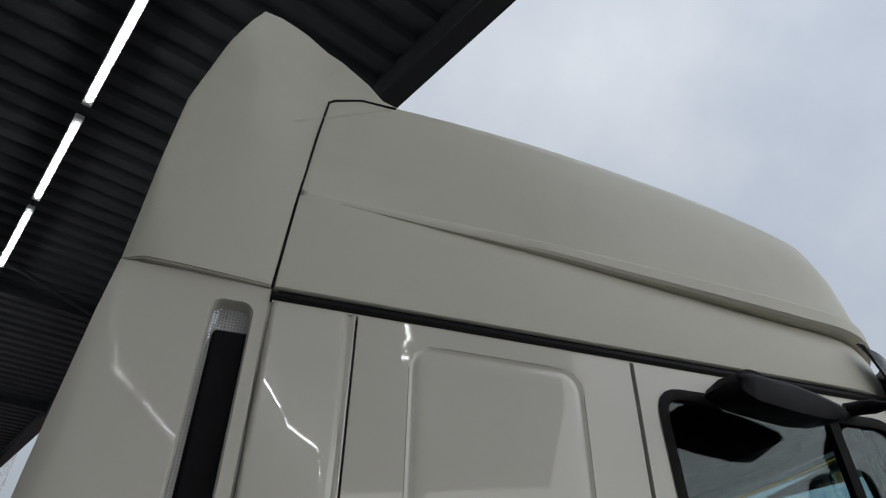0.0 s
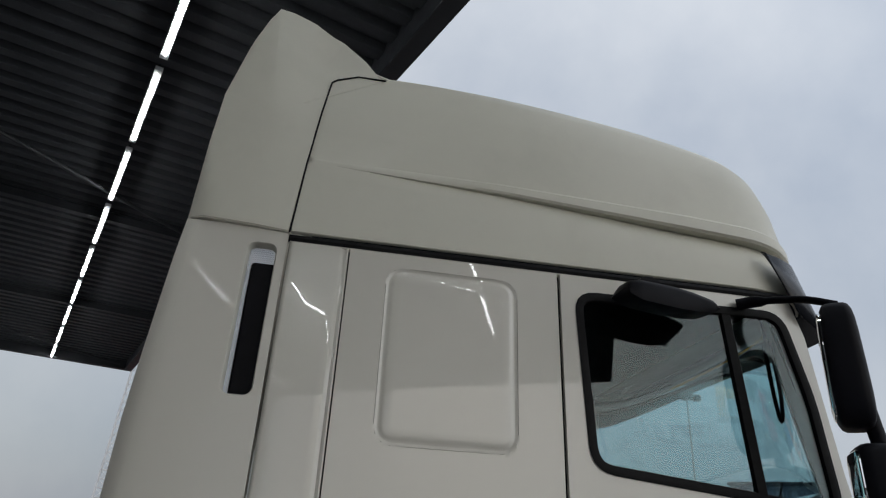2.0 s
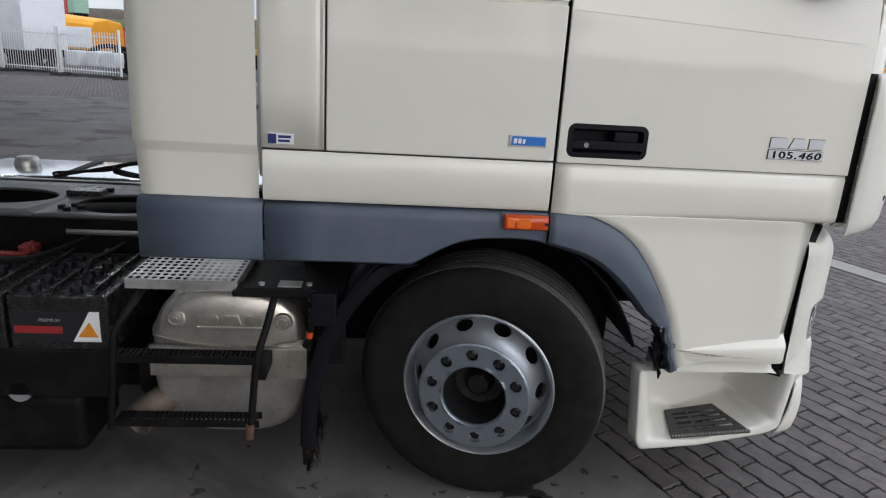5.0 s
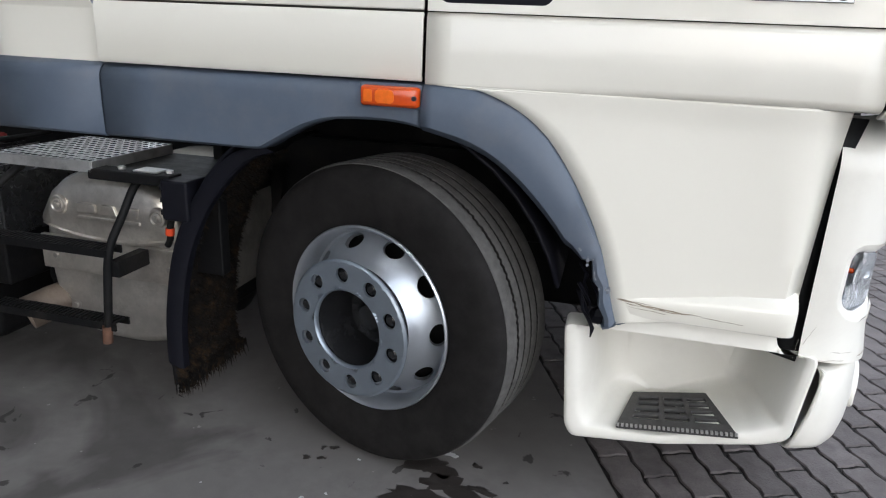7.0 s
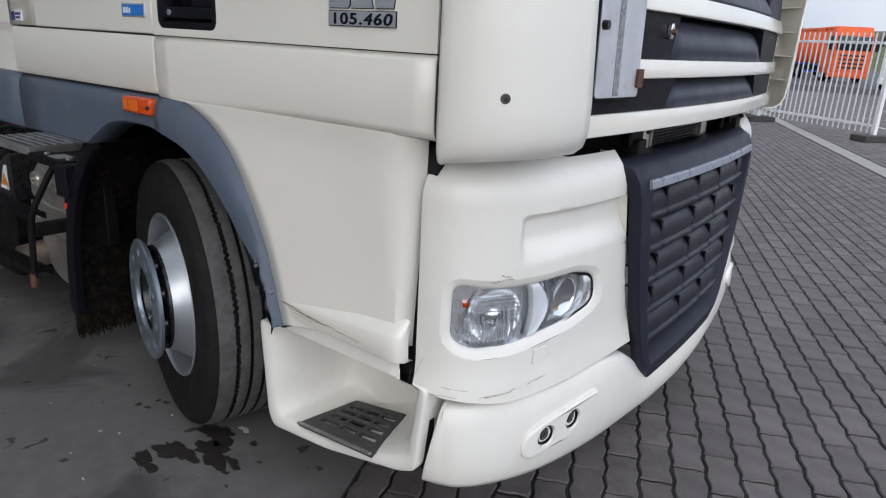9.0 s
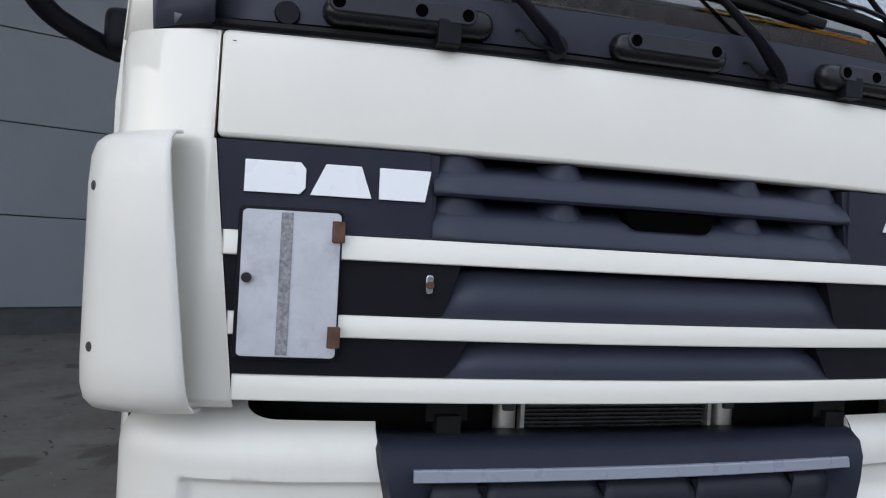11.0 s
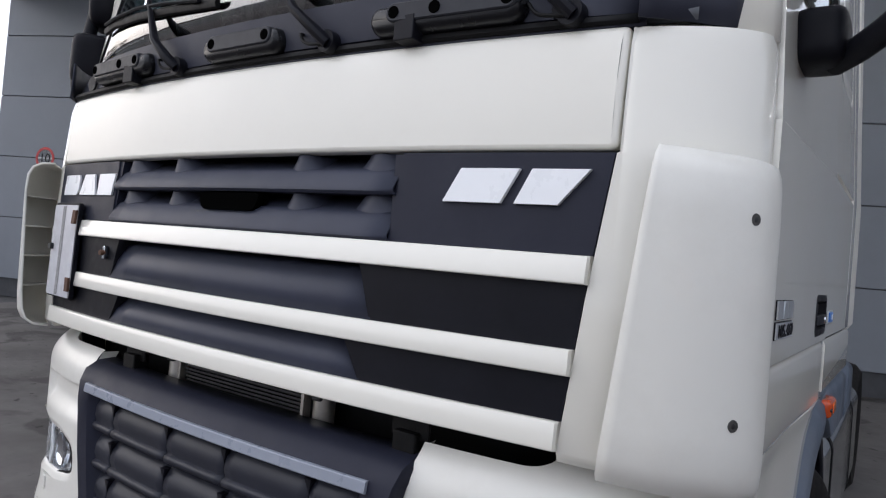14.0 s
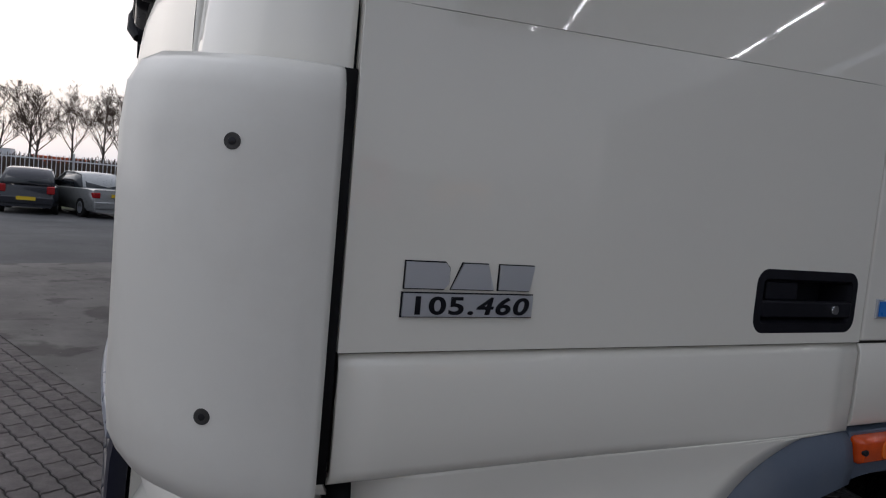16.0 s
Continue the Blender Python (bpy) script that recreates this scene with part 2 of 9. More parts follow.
FOOT = mat("recycled_block", (0.055, 0.05, 0.047), 0.85, var=0.3, scale=14, bump=0.3)


# ---------------------------------------------------------------- builders
def part(name, bm, material, parent=None, label="", smooth=38, bevel=0.0, solid=0.0, kind="", category="", group="", seg=2, offset=0.0):
    bmesh.ops.recalc_face_normals(bm, faces=bm.faces) if not solid else None
    me = bpy.data.meshes.new(name)
    bm.to_mesh(me)
    bm.free()
    me.materials.append(material)
    if smooth:
        me.polygons.foreach_set("use_smooth", [True] * len(me.polygons))
        me.set_sharp_from_angle(angle=radians(smooth))
    ob = new(name, me)
    if parent is not None:
        ob.parent = parent
    if solid:
        s = ob.modifiers.new("thickness", "SOLIDIFY")
        s.thickness, s.offset = solid, offset
    if bevel:
        v = ob.modifiers.new("edge", "BEVEL")
        v.width, v.segments, v.limit_method, v.angle_limit = bevel, seg, "ANGLE", radians(40)
        v.harden_normals = True
    tagged(ob, label, category, group, kind)
    return ob


def thing(name, label, category, at=(0, 0, 0), rz=0.0, group="", kind=""):
    ob = new(name)
    ob.empty_display_size = 0.1
    ob.matrix_world = pose(*at, 0, 0, rz)
    return tagged(ob, label, category, group, kind)


def box(bm, x0, x1, y0, y1, z0, z1, m=None):
    vs = [bm.verts.new(Vector((x, y, z)) if m is None else m @ Vector((x, y, z))) for x in (x0, x1) for y in (y0, y1) for z in (z0, z1)]
    for f in ((0, 1, 3, 2), (4, 6, 7, 5), (0, 4, 5, 1), (2, 3, 7, 6), (0, 2, 6, 4), (1, 5, 7, 3)):
        bm.faces.new([vs[i] for i in f])
    return bm


def cube(x0, x1, y0, y1, z0, z1, m=None):
    return box(bmesh.new(), x0, x1, y0, y1, z0, z1, m)


def loft(bm, rows, closed=False, cap=False, f=None):
    """Faces between rows of points; closed joins each row's ends."""
    vr = [[bm.verts.new(p if f is None else f(*p)) for p in r] for r in rows]
    for a, b in zip(vr, vr[1:]):
        k = len(a)
        for i in range(k if closed else k - 1):
            j = (i + 1) % k
            bm.faces.new((a[i], a[j], b[j], b[i]))
    if cap:
        bm.faces.new(vr[0][::-1])
        bm.faces.new(vr[-1])
    return bm


def grid(bm, u0, u1, v0, v1, nu, nv, f):
    return loft(bm, [[(u0 + (u1 - u0) * i / nu, v0 + (v1 - v0) * j / nv) for i in range(nu + 1)] for j in range(nv + 1)], f=f)


def star(poly, c, angles):
    """Points of a polygon round c in the given directions."""
    out = []
    for a in angles:
        d = (math.cos(a), math.sin(a))
        best = None
        for p, q in zip(poly, poly[1:] + poly[:1]):
            ex, ey = q[0] - p[0], q[1] - p[1]
            den = d[0] * ey - d[1] * ex
            if abs(den) < 1e-12:
                continue
            t = ((p[0] - c[0]) * ey - (p[1] - c[1]) * ex) / den
            s = ((p[0] - c[0]) * d[1] - (p[1] - c[1]) * d[0]) / den
            if t > 0 and -1e-9 <= s <= 1 + 1e-9 and (best is None or t > best):
                best = t
        best = best or 0
        out.append((c[0] + best * d[0], c[1] + best * d[1]))
    return out


def angles_of(polys, c, n=72):
    a = {round(2 * math.pi * i / n - math.pi, 5) for i in range(n)}
    for poly in polys:
        a |= {round(math.atan2(p[1] - c[1], p[0] - c[0]), 5) for p in poly}
    return sorted(a)


def patch(bm, outer, inner, f, k=3, n=72):
    """A sheet between an outer outline and a hole, in the surface f(u, v)."""
    c = (sum(p[0] for p in inner) / len(inner), sum(p[1] for p in inner) / len(inner))
    ang = angles_of((outer, inner), c, n)
    a, b = star(outer, c, ang), star(inner, c, ang)
    steps = [i / k for i in range(k)] + [0.96, 1.0]
    rows = [[(p[0] + (q[0] - p[0]) * t, p[1] + (q[1] - p[1]) * t) for p, q in zip(a, b)] for t in steps]
    return loft(bm, rows, True, f=f)


def rings(bm, polys, f, fill=True):
    """Sheets between outlines with the same number of points, each (outline, depth); the last one is filled."""
    vr = [[bm.verts.new(f(p[0], p[1], d)) for p in poly] for poly, d in polys]
    for a, b in zip(vr, vr[1:]):
        k = len(a)
        for i in range(k):
            bm.faces.new((a[i], a[(i + 1) % k], b[(i + 1) % k], b[i]))
    if fill:
        bm.faces.new(vr[-1])
    return bm


def rounded(x0, x1, y0, y1, r, n=5, skew=0.0):
    out = []
    for cx, cy, a0 in ((x1 - r, y0 + r, -90), (x1 - r, y1 - r, 0), (x0 + r, y1 - r, 90), (x0 + r, y0 + r, 180)):
        for i in range(n + 1):
            a = radians(a0 + 90 * i / n)
            y = cy + r * math.sin(a)
            out.append((cx + r * math.cos(a) + skew * (y - y0), y))
    return out


def round_poly(pts, r, n=4):
    """A polygon with rounded corners."""
    out = []
    for i, p in enumerate(pts):
        a, b = Vector(pts[i - 1]), Vector(pts[(i + 1) % len(pts)])
        p = Vector(p)
        da, db = (a - p), (b - p)
        ra = min(r, da.length * 0.45, db.length * 0.45)
        s, e = p + da.normalized() * ra, p + db.normalized() * ra
        for j in range(n + 1):
            t = j / n
            q = s * (1 - t) ** 2 + p * 2 * t * (1 - t) + e * t * t
            out.append((q.x, q.y))
    return out


def scaled(poly, d):
    """The outline moved inwards by about d."""
    c = Vector((sum(p[0] for p in poly) / len(poly), sum(p[1] for p in poly) / len(poly)))
    out = []
    k = len(poly)
    for i, p in enumerate(poly):
        a, b = Vector(poly[i - 1]), Vector(poly[(i + 1) % k])
        t = (b - a)
        nrm = Vector((-t.y, t.x)).normalized() if t.length > 1e-9 else Vector((0, 0))
        q = Vector(p)
        if nrm.dot(c - q) < 0:
            nrm = -nrm
        q = q + nrm * d
        out.append((q.x, q.y))
    return out


def prism(bm, poly, d0, d1, f):
    """An outline given depth from d0 to d1 over the surface f(u, v, depth)."""
    a = [bm.verts.new(f(p[0], p[1], d0)) for p in poly]
    b = [bm.verts.new(f(p[0], p[1], d1)) for p in poly]
    k = len(poly)
    for i in range(k):
        bm.faces.new((a[i], a[(i + 1) % k], b[(i + 1) % k], b[i]))
    bm.faces.new(a[::-1])
    bm.faces.new(b)
    return bm


def curve(pts, n=8):
    """A smooth line through points (Catmull-Rom)."""
    p = [Vector(q) for q in pts]
    p = [p[0] * 2 - p[1]] + p + [p[-1] * 2 - p[-2]]
    out = []
    for i in range(1, len(p) - 2):
        for j in range(n):
            t = j / n
            out.append(0.5 * ((2 * p[i]) + (p[i + 1] - p[i - 1]) * t + (2 * p[i - 1] - 5 * p[i] + 4 * p[i + 1] - p[i + 2]) * t * t
                              + (3 * p[i] - p[i - 1] - 3 * p[i + 1] + p[i + 2]) * t ** 3))
    out.append(p[-2])
    return out


def tube(bm, pts, r, n=10, cap=True, flat=1.0):
    """A round bar along points; r is one radius or one for each point."""
    pts = [Vector(p) for p in pts]
    rr = r if isinstance(r, (list, tuple)) else [r] * len(pts)
    rows, up = [], Vector((0.13, 0.21, 1)).normalized()
    for i, p in enumerate(pts):
        d = (pts[min(i + 1, len(pts) - 1)] - pts[max(i - 1, 0)]).normalized()
        a = d.cross(up)
        a = a.normalized() if a.length > 1e-3 else d.orthogonal().normalized()
        b = d.cross(a).normalized()
        up = -b if b.dot(up) < 0 else b
        rows.append([p + rr[i] * (math.cos(2 * math.pi * k / n) * a + flat * math.sin(2 * math.pi * k / n) * b) for k in range(n)])
    return loft(bm, rows, True, cap)


def lathe(bm, prof, c, n=64, axis="y"):
    """A profile of (radius, depth) turned round an axis through c."""
    rows = []
    for r, d in prof:
        row = []
        for k in range(n):
            a = 2 * math.pi * k / n
            u, v = r * math.cos(a), r * math.sin(a)
            row.append(Vector(c) + (Vector((u, d, v)) if axis == "y" else Vector((d, u, v)) if axis == "x" else Vector((u, v, d))))
        rows.append(row)
    return loft(bm, rows, True)


def flip(bm, width):
    """The bmesh mirrored to the other side of a body of that width."""
    for v in bm.verts:
        v.co.y = width - v.co.y
    bmesh.ops.reverse_faces(bm, faces=bm.faces)
    return bm


def lerp(a, b, t):
    return a + (b - a) * t


def table(x, xs, ys):
    return float(np.interp(x, xs, ys))

# ---------------------------------------------------------------- the tractor truck
TW = 2.44                                            # width of the cab over its doors
truck = thing("tractor_truck", "cream white tractor truck with a high sleeper cab", "truck")


def both(name, make, material, label="", parent=None, **kw):
    """One part on each flank; returns (right, left)."""
    return [part(name, make() if s == 0 else flip(make(), TW), material, (parent[s] if parent else truck), label, **kw) for s in (0, 1)]


def lean(z):
    return 0.0 if z < 1.93 else (z - 1.93) * 0.052


def flank(x, z, d=0.0):
    """A point of the flank; on the door the crease where it leans in rises to the rear."""
    if x > 0.2205:
        return Vector((x, 0.052 * max(0.0, z - table(x, [0.22, 1.29], [1.906, 1.853])) + d, z))
    return Vector((x, lean(z) + d, z))


def sheet(poly, f=flank):
    bm = bmesh.new()
    bm.faces.new([bm.verts.new(f(*p)) for p in poly])
    return bm


# flank panels behind the door
def upper_panel():
    bm = bmesh.new()
    hole = rounded(-0.43, 0.055, 2.265, 2.893, 0.065, 6)
    patch(bm, [(-0.568, 1.9305), (0.211, 1.9305), (0.211, 2.945), (-0.568, 2.945)], hole, flank, 2)
    rings(bm, [(hole, 0), (scaled(hole, 0.007), 0.0045), (scaled(hole, 0.015), 0.0055), (scaled(hole, 0.024), 0.001), (scaled(hole, 0.034), -0.001), (scaled(hole, 0.06), -0.001)], flank)
    bmesh.ops.remove_doubles(bm, verts=bm.verts, dist=0.0005)
    return bm


both("side_panel", upper_panel, PAINT, "cream side panel with a pressed rounded rectangle", solid=0.012, bevel=0.004)
both("locker_ledge", lambda: cube(-0.566, 0.208, 0.0035, 0.0125, 1.905, 1.945), PAINT, "cream ledge in the panel gap", smooth=0)
both("locker_door", lambda: grid(bmesh.new(), -0.566, 0.211, 1.410, 1.917, 6, 6, flank), PAINT, "cream locker door", solid=0.014, bevel=0.005)


def corner_strip():
    bm = bmesh.new()
    prof = [(-0.782, 0.012), (-0.779, 0.004), (-0.774, 0.0008), (-0.768, 0.0), (-0.70, 0.0), (-0.63, 0.0), (-0.605, 0.0), (-0.600, 0.001), (-0.588, 0.006), (-0.577, 0.001), (-0.573, 0.0)]
    loft(bm, [[flank(x, z, d) for x, d in prof] for z in (1.412, 1.6, 1.9, 1.922, 1.938, 1.96, 2.4, 2.95)])
    return bm


both("rear_corner_panel", corner_strip, PAINT, solid=0.01)
both("sill_panel", lambda: loft(bmesh.new(), [[flank(x, z, d) for x in (-0.776, -0.3, 0.211)] for z, d in ((1.236, 0.004), (1.25, -0.004), (1.388, -0.004), (1.4035, 0.003))]),
     PAINT, solid=0.012, bevel=0.003)
def open_up(x):
    """How far the crease under the sill has opened at x."""
    t = min(max((x - 0.42) / 0.55, 0.0), 1.0)
    return t * t * (3 - 2 * t)


both("front_sill_panel", lambda: loft(bmesh.new(), [[flank(x, z, d + k * open_up(x)) for x in [lerp(0.221, 1.283, i / 16) for i in range(17)]] for z, d, k in ((1.2300, -0.0025, 0.016), (1.2345, -0.0028, 0.009), (1.240, -0.003, 0.003), (1.250, -0.003, 0.0), (1.30, -0.004, 0.0), (1.388, -0.004, 0.0), (1.4045, 0.002, 0.0))]),
     PAINT, solid=0.010, smooth=60)

# backing sheets behind the panel gaps; their dark brown paints the shade inside
both("inner_flank", lambda: loft(bmesh.new(), [[flank(x, z, 0.016) for x in (-0.78, -0.3, 0.205)] for z in (1.235, 1.6, 1.93, 2.94)]), SEAM, solid=0.004)
both("inner_sill", lambda: loft(bmesh.new(), [[flank(x, z, 0.018) for x in (0.23, 0.7, 1.28)] for z in (1.24, 1.424)]), mat("shaded_seam", (0.085, 0.076, 0.062), 0.8, var=0.3, scale=30), "flange in the door gap, coloured brown for the shade in it", solid=0.004)

WIN = round_poly([(0.312, 2.245), (1.21, 2.155), (1.19, 2.55), (1.125, 2.885), (0.285, 2.872)], 0.075, 5)


def door():
    bm = bmesh.new()
    patch(bm, [(0.222, 1.906), (1.287, 1.853), (1.215, 2.80), (1.178, 2.945), (0.222, 2.945)], WIN, flank, 3)
    patch(bm, [(0.222, 1.4085), (1.287, 1.4085), (1.287, 1.853), (0.222, 1.906)], rounded(0.252, 0.532, 1.431, 1.543, 0.028, 5), flank, 3)
    bmesh.ops.remove_doubles(bm, verts=bm.verts, dist=0.0005)
    return bm


doors = both("door", door, PAINT, "closed cream cab door", solid=0.02, bevel=0.004)
both("window_seal", lambda: rings(bmesh.new(), [(scaled(WIN, -0.012), -0.013), (scaled(WIN, 0.004), -0.016), (scaled(WIN, 0.020), -0.012), (scaled(WIN, 0.024), 0.004), (scaled(WIN, -0.012), 0.004)], flank, False),
     RUBBER, "black rubber window seal", doors)
panes = both("window_pane", lambda: prism(bmesh.new(), scaled(WIN, 0.018), -0.001, 0.004, flank), GLASS, "greenish tinted side glass", doors, smooth=0)
both("window_bar", lambda: cube(0, 0.038, -0.014, 0.012, -0.34, 0.34, Matrix.Translation((0.885, 0.035, 2.52)) @ Euler((radians(-3), radians(-2.4), 0)).to_matrix().to_4x4()),
     RUBBER, "black quarter light bar", doors, bevel=0.003)


# door handle: a dished black frame with a pull bar
def handle():
    bm = bmesh.new()
    o = rounded(0.247, 0.537, 1.426, 1.548, 0.03, 5)
    rings(bm, [(scaled(o, 0.0), 0.0), (scaled(o, 0.003), -0.010), (scaled(o, 0.020), -0.011), (scaled(o, 0.025), -0.003), (scaled(o, 0.030), 0.050)], flank)
    return bm


handles = both("handle", handle, BLACK, "black recessed door handle", doors)
both("handle_bar", lambda: box(cube(0.265, 0.518, -0.013, 0.004, 1.458, 1.488), 0.415, 0.500, -0.004, 0.02, 1.488, 1.522), BLACK, "", doors, bevel=0.004)
both("lock", lambda: lathe(bmesh.new(), [(0.0001, -0.016), (0.009, -0.016), (0.010, -0.013), (0.010, 0.002)], (0.317, 0, 1.473), 16), CHROME, "small chrome lock barrel", doors)

# lower flank: front wing between wheel arch and bumper
ARCH_OUT = curve([(0.218, 1.2297, 0), (0.382, 1.217, 0), (0.549, 1.115, 0), (0.692, 0.889, 0), (0.765, 0.66, 0), (0.775, 0.64, 0)], 6)
ARCH_IN = curve([(-0.262, 1.02, 0), (-0.1, 1.105, 0), (0.057, 1.126, 0), (0.218, 1.113, 0), (0.423, 1.040, 0), (0.620, 0.845, 0), (0.705, 0.66, 0), (0.714, 0.61, 0)], 6)


def wing():
    bm = bmesh.new()
    k = len(ARCH_OUT)
    rows = []
    for i, a in enumerate(ARCH_OUT):
        t = i / (k - 1)
        zr = lerp(1.2298, 0.70, t ** 1.25)
        e = lerp(1.238, 1.206, min(t * 1.03, 1))
        row = []
        for j in range(13):
            s = j / 12
            x, z = lerp(a.x, e, s), lerp(a.y, zr, s)
            low = min(max((1.230 - z) / 0.075, 0.0), 1.0)
            d = lerp(-0.0025 + 0.0135 * open_up(x), 0.018 * min(1, s * 1.5), low * low * (3 - 2 * low))   # stepped in under the sill
            if s > 0.93:
                d += 0.03 * (s - 0.93) / 0.07
            row.append(Vector((x, d, z)))
        rows.append(row)
    return loft(bm, rows)


both("front_wing", wing, PAINT, "cream front wing with scuffed lower lip", solid=0.012)


def wing_lip():
    """The ledge that widens forwards, and the upright band below it."""
    rows = []
    for x, r in ((0.742, 0.012), (0.748, 0.003), (0.76, 0), (0.83, 0), (0.90, 0), (0.97, 0), (1.04, 0), (1.11, 0), (1.16, 0), (1.185, 0.002), (1.20, 0.008), (1.208, 0.018), (1.211, 0.04)):
        u = (x - 0.745) / 0.455
        zi, zo, yo = lerp(0.716, 0.768, u), lerp(0.713, 0.736, u), lerp(-0.003, -0.014, u) + r
        rows.append([Vector((x, y, z)) for y, z in ((0.030, zi + 0.006), (lerp(0.004, 0.017, u) + r, zi), (lerp(0.001, 0.006, u) + r, lerp(zi, zo, 0.35)), (yo + 0.004, zo + 0.003), (yo, zo - 0.006), (yo, 0.70), (yo + 0.001, 0.672), (yo + 0.004, 0.664), (yo + 0.012, 0.660), (0.045, 0.659))])
    return loft(bmesh.new(), rows)


both("wing_lip", wing_lip, PAINT, smooth=38)

# slate skirts and wheel arch
both("rear_skirt", lambda: loft(bmesh.new(), [[flank(x, z, d) for x in (-1.19, -0.98, -0.778)] for z, d in ((1.018, 0.08), (1.022, 0.0), (1.028, -0.008), (1.10, -0.009), (1.185, -0.009), (1.20, -0.007), (1.214, 0.0), (1.229, 0.02))]),
     SKIRT, "slate grey plastic skirt", solid=0.012)


def arch_mid():
    a = [Vector((x, 1.018, 0)) for x in (-0.771, -0.6, -0.4, -0.285)] + [p for p in ARCH_IN if p.x <= 0.205] + [Vector((0.2148, 1.1133, 0))]
    return loft(bmesh.new(), [[flank(p.x, z(p), d) for p in a] for z, d in ((lambda p: p.y, 0.08), (lambda p: p.y + 0.004, 0.0), (lambda p: p.y + 0.010, -0.008), (lambda p: lerp(p.y + 0.02, 1.185, 0.5), -0.009), (lambda p: 1.185, -0.009), (lambda p: 1.20, -0.007), (lambda p: 1.214, 0.0), (lambda p: 1.229, 0.02))])


def arch_front():
    a = [p for p in ARCH_IN if p.x >= 0.2175]
    k = len(a)
    o = [ARCH_OUT[round(i * (len(ARCH_OUT) - 1) / (k - 1))] for i in range(k)]
    rnd = random.Random(12)
    for i, (p, q) in enumerate(zip(a, o)):                # the inner edge is torn away low down
        tear = min(max((0.835 - p.y) / 0.10, 0.0), 1.0)
        a[i] = lerp(p, q, tear * rnd.uniform(0.42, 0.70))
    return loft(bmesh.new(), [[Vector((lerp(p.x, q.x, t), d, lerp(p.y, q.y, t))) for p, q in zip(a, o)] for t, d in ((0, 0.10), (0.0, 0.0), (0.12, -0.022), (0.45, -0.026), (0.8, -0.018), (1.0, 0.004), (1.0, 0.03))])


both("skirt", arch_mid, SKIRT, "slate grey plastic skirt over the wheel", solid=0.008)
both("wheel_arch", arch_front, SKIRT, "slate grey wheel arch with a torn lower end", solid=0.008)


# the torn end of the arch: a frayed black lump
def torn_end():
    bm = bmesh.new()
    rnd = random.Random(4)
    for k in range(7):                                    # frayed strips left hanging
        x, y, z = rnd.uniform(0.665, 0.70), rnd.uniform(0.0, 0.03), rnd.uniform(0.70, 0.80)
        n = rnd.randint(4, 6)
        tube(bm, [(x + 0.010 * j + rnd.uniform(-0.008, 0.008), y + rnd.uniform(-0.006, 0.006), z - 0.026 * j) for j in range(n)], [0.004 + 0.008 * rnd.random() for _ in range(n - 1)] + [0.002], 6, True, 0.5)
    tube(bm, [(0.705 + 0.013 * i, 0.028 + rnd.uniform(-0.008, 0.008), 0.655 - 0.004 * i + rnd.uniform(-0.006, 0.006)) for i in range(7)], [0.010, 0.026, 0.030, 0.024, 0.027, 0.018, 0.006], 8)
    return bm


both("torn_plastic", torn_end, BLACK, "torn black plastic at the arch end")
both("torn_lump", lambda: tube(bmesh.new(), [(0.735, 0.012, 0.650), (0.755, 0.008, 0.643), (0.782, 0.010, 0.640), (0.800, 0.014, 0.640)], [0.010, 0.018, 0.015, 0.006], 8, True, 0.7), SKIRT, "bent slate plastic remnant")


def arch_scuffs():
    """Pale scraped flakes along the torn edge."""
    rnd = random.Random(31)
    bm = bmesh.new()
    for k in range(16):
        t = rnd.random()
        x, z = lerp(0.668, 0.738, t) + rnd.uniform(-0.010, 0.008), lerp(0.845, 0.72, t) + rnd.uniform(-0.010, 0.010)
        r = rnd.uniform(0.002, 0.007)
        m = rnd.randint(5, 7)
        prism(bm, [(x + r * rnd.uniform(0.5, 1.2) * math.cos(2 * math.pi * j / m), z + 1.5 * r * rnd.uniform(0.5, 1.2) * math.sin(2 * math.pi * j / m)) for j in range(m)], -0.0275, -0.012, lambda a, b, c: Vector((a, c, b)))
    return bm


both("arch_scuff", arch_scuffs, mat("scraped_plastic", (0.20, 0.215, 0.245), 0.8, var=0.4, scale=80), "pale scrapes on the torn arch", smooth=0, kind="stuff")


# side fairing behind the cab, with a slot
SLOT = rounded(-0.925, -0.822, 2.385, 2.932, 0.03, 5)


def fair_y(x, z, d=0.0):
    back = max(0.0, (-1.12 - x) / 0.075)
    return Vector((x, lean(z) + (0.02 if z < 1.40 else 0.0) - 0.004 + 0.03 * back * back + d, z))


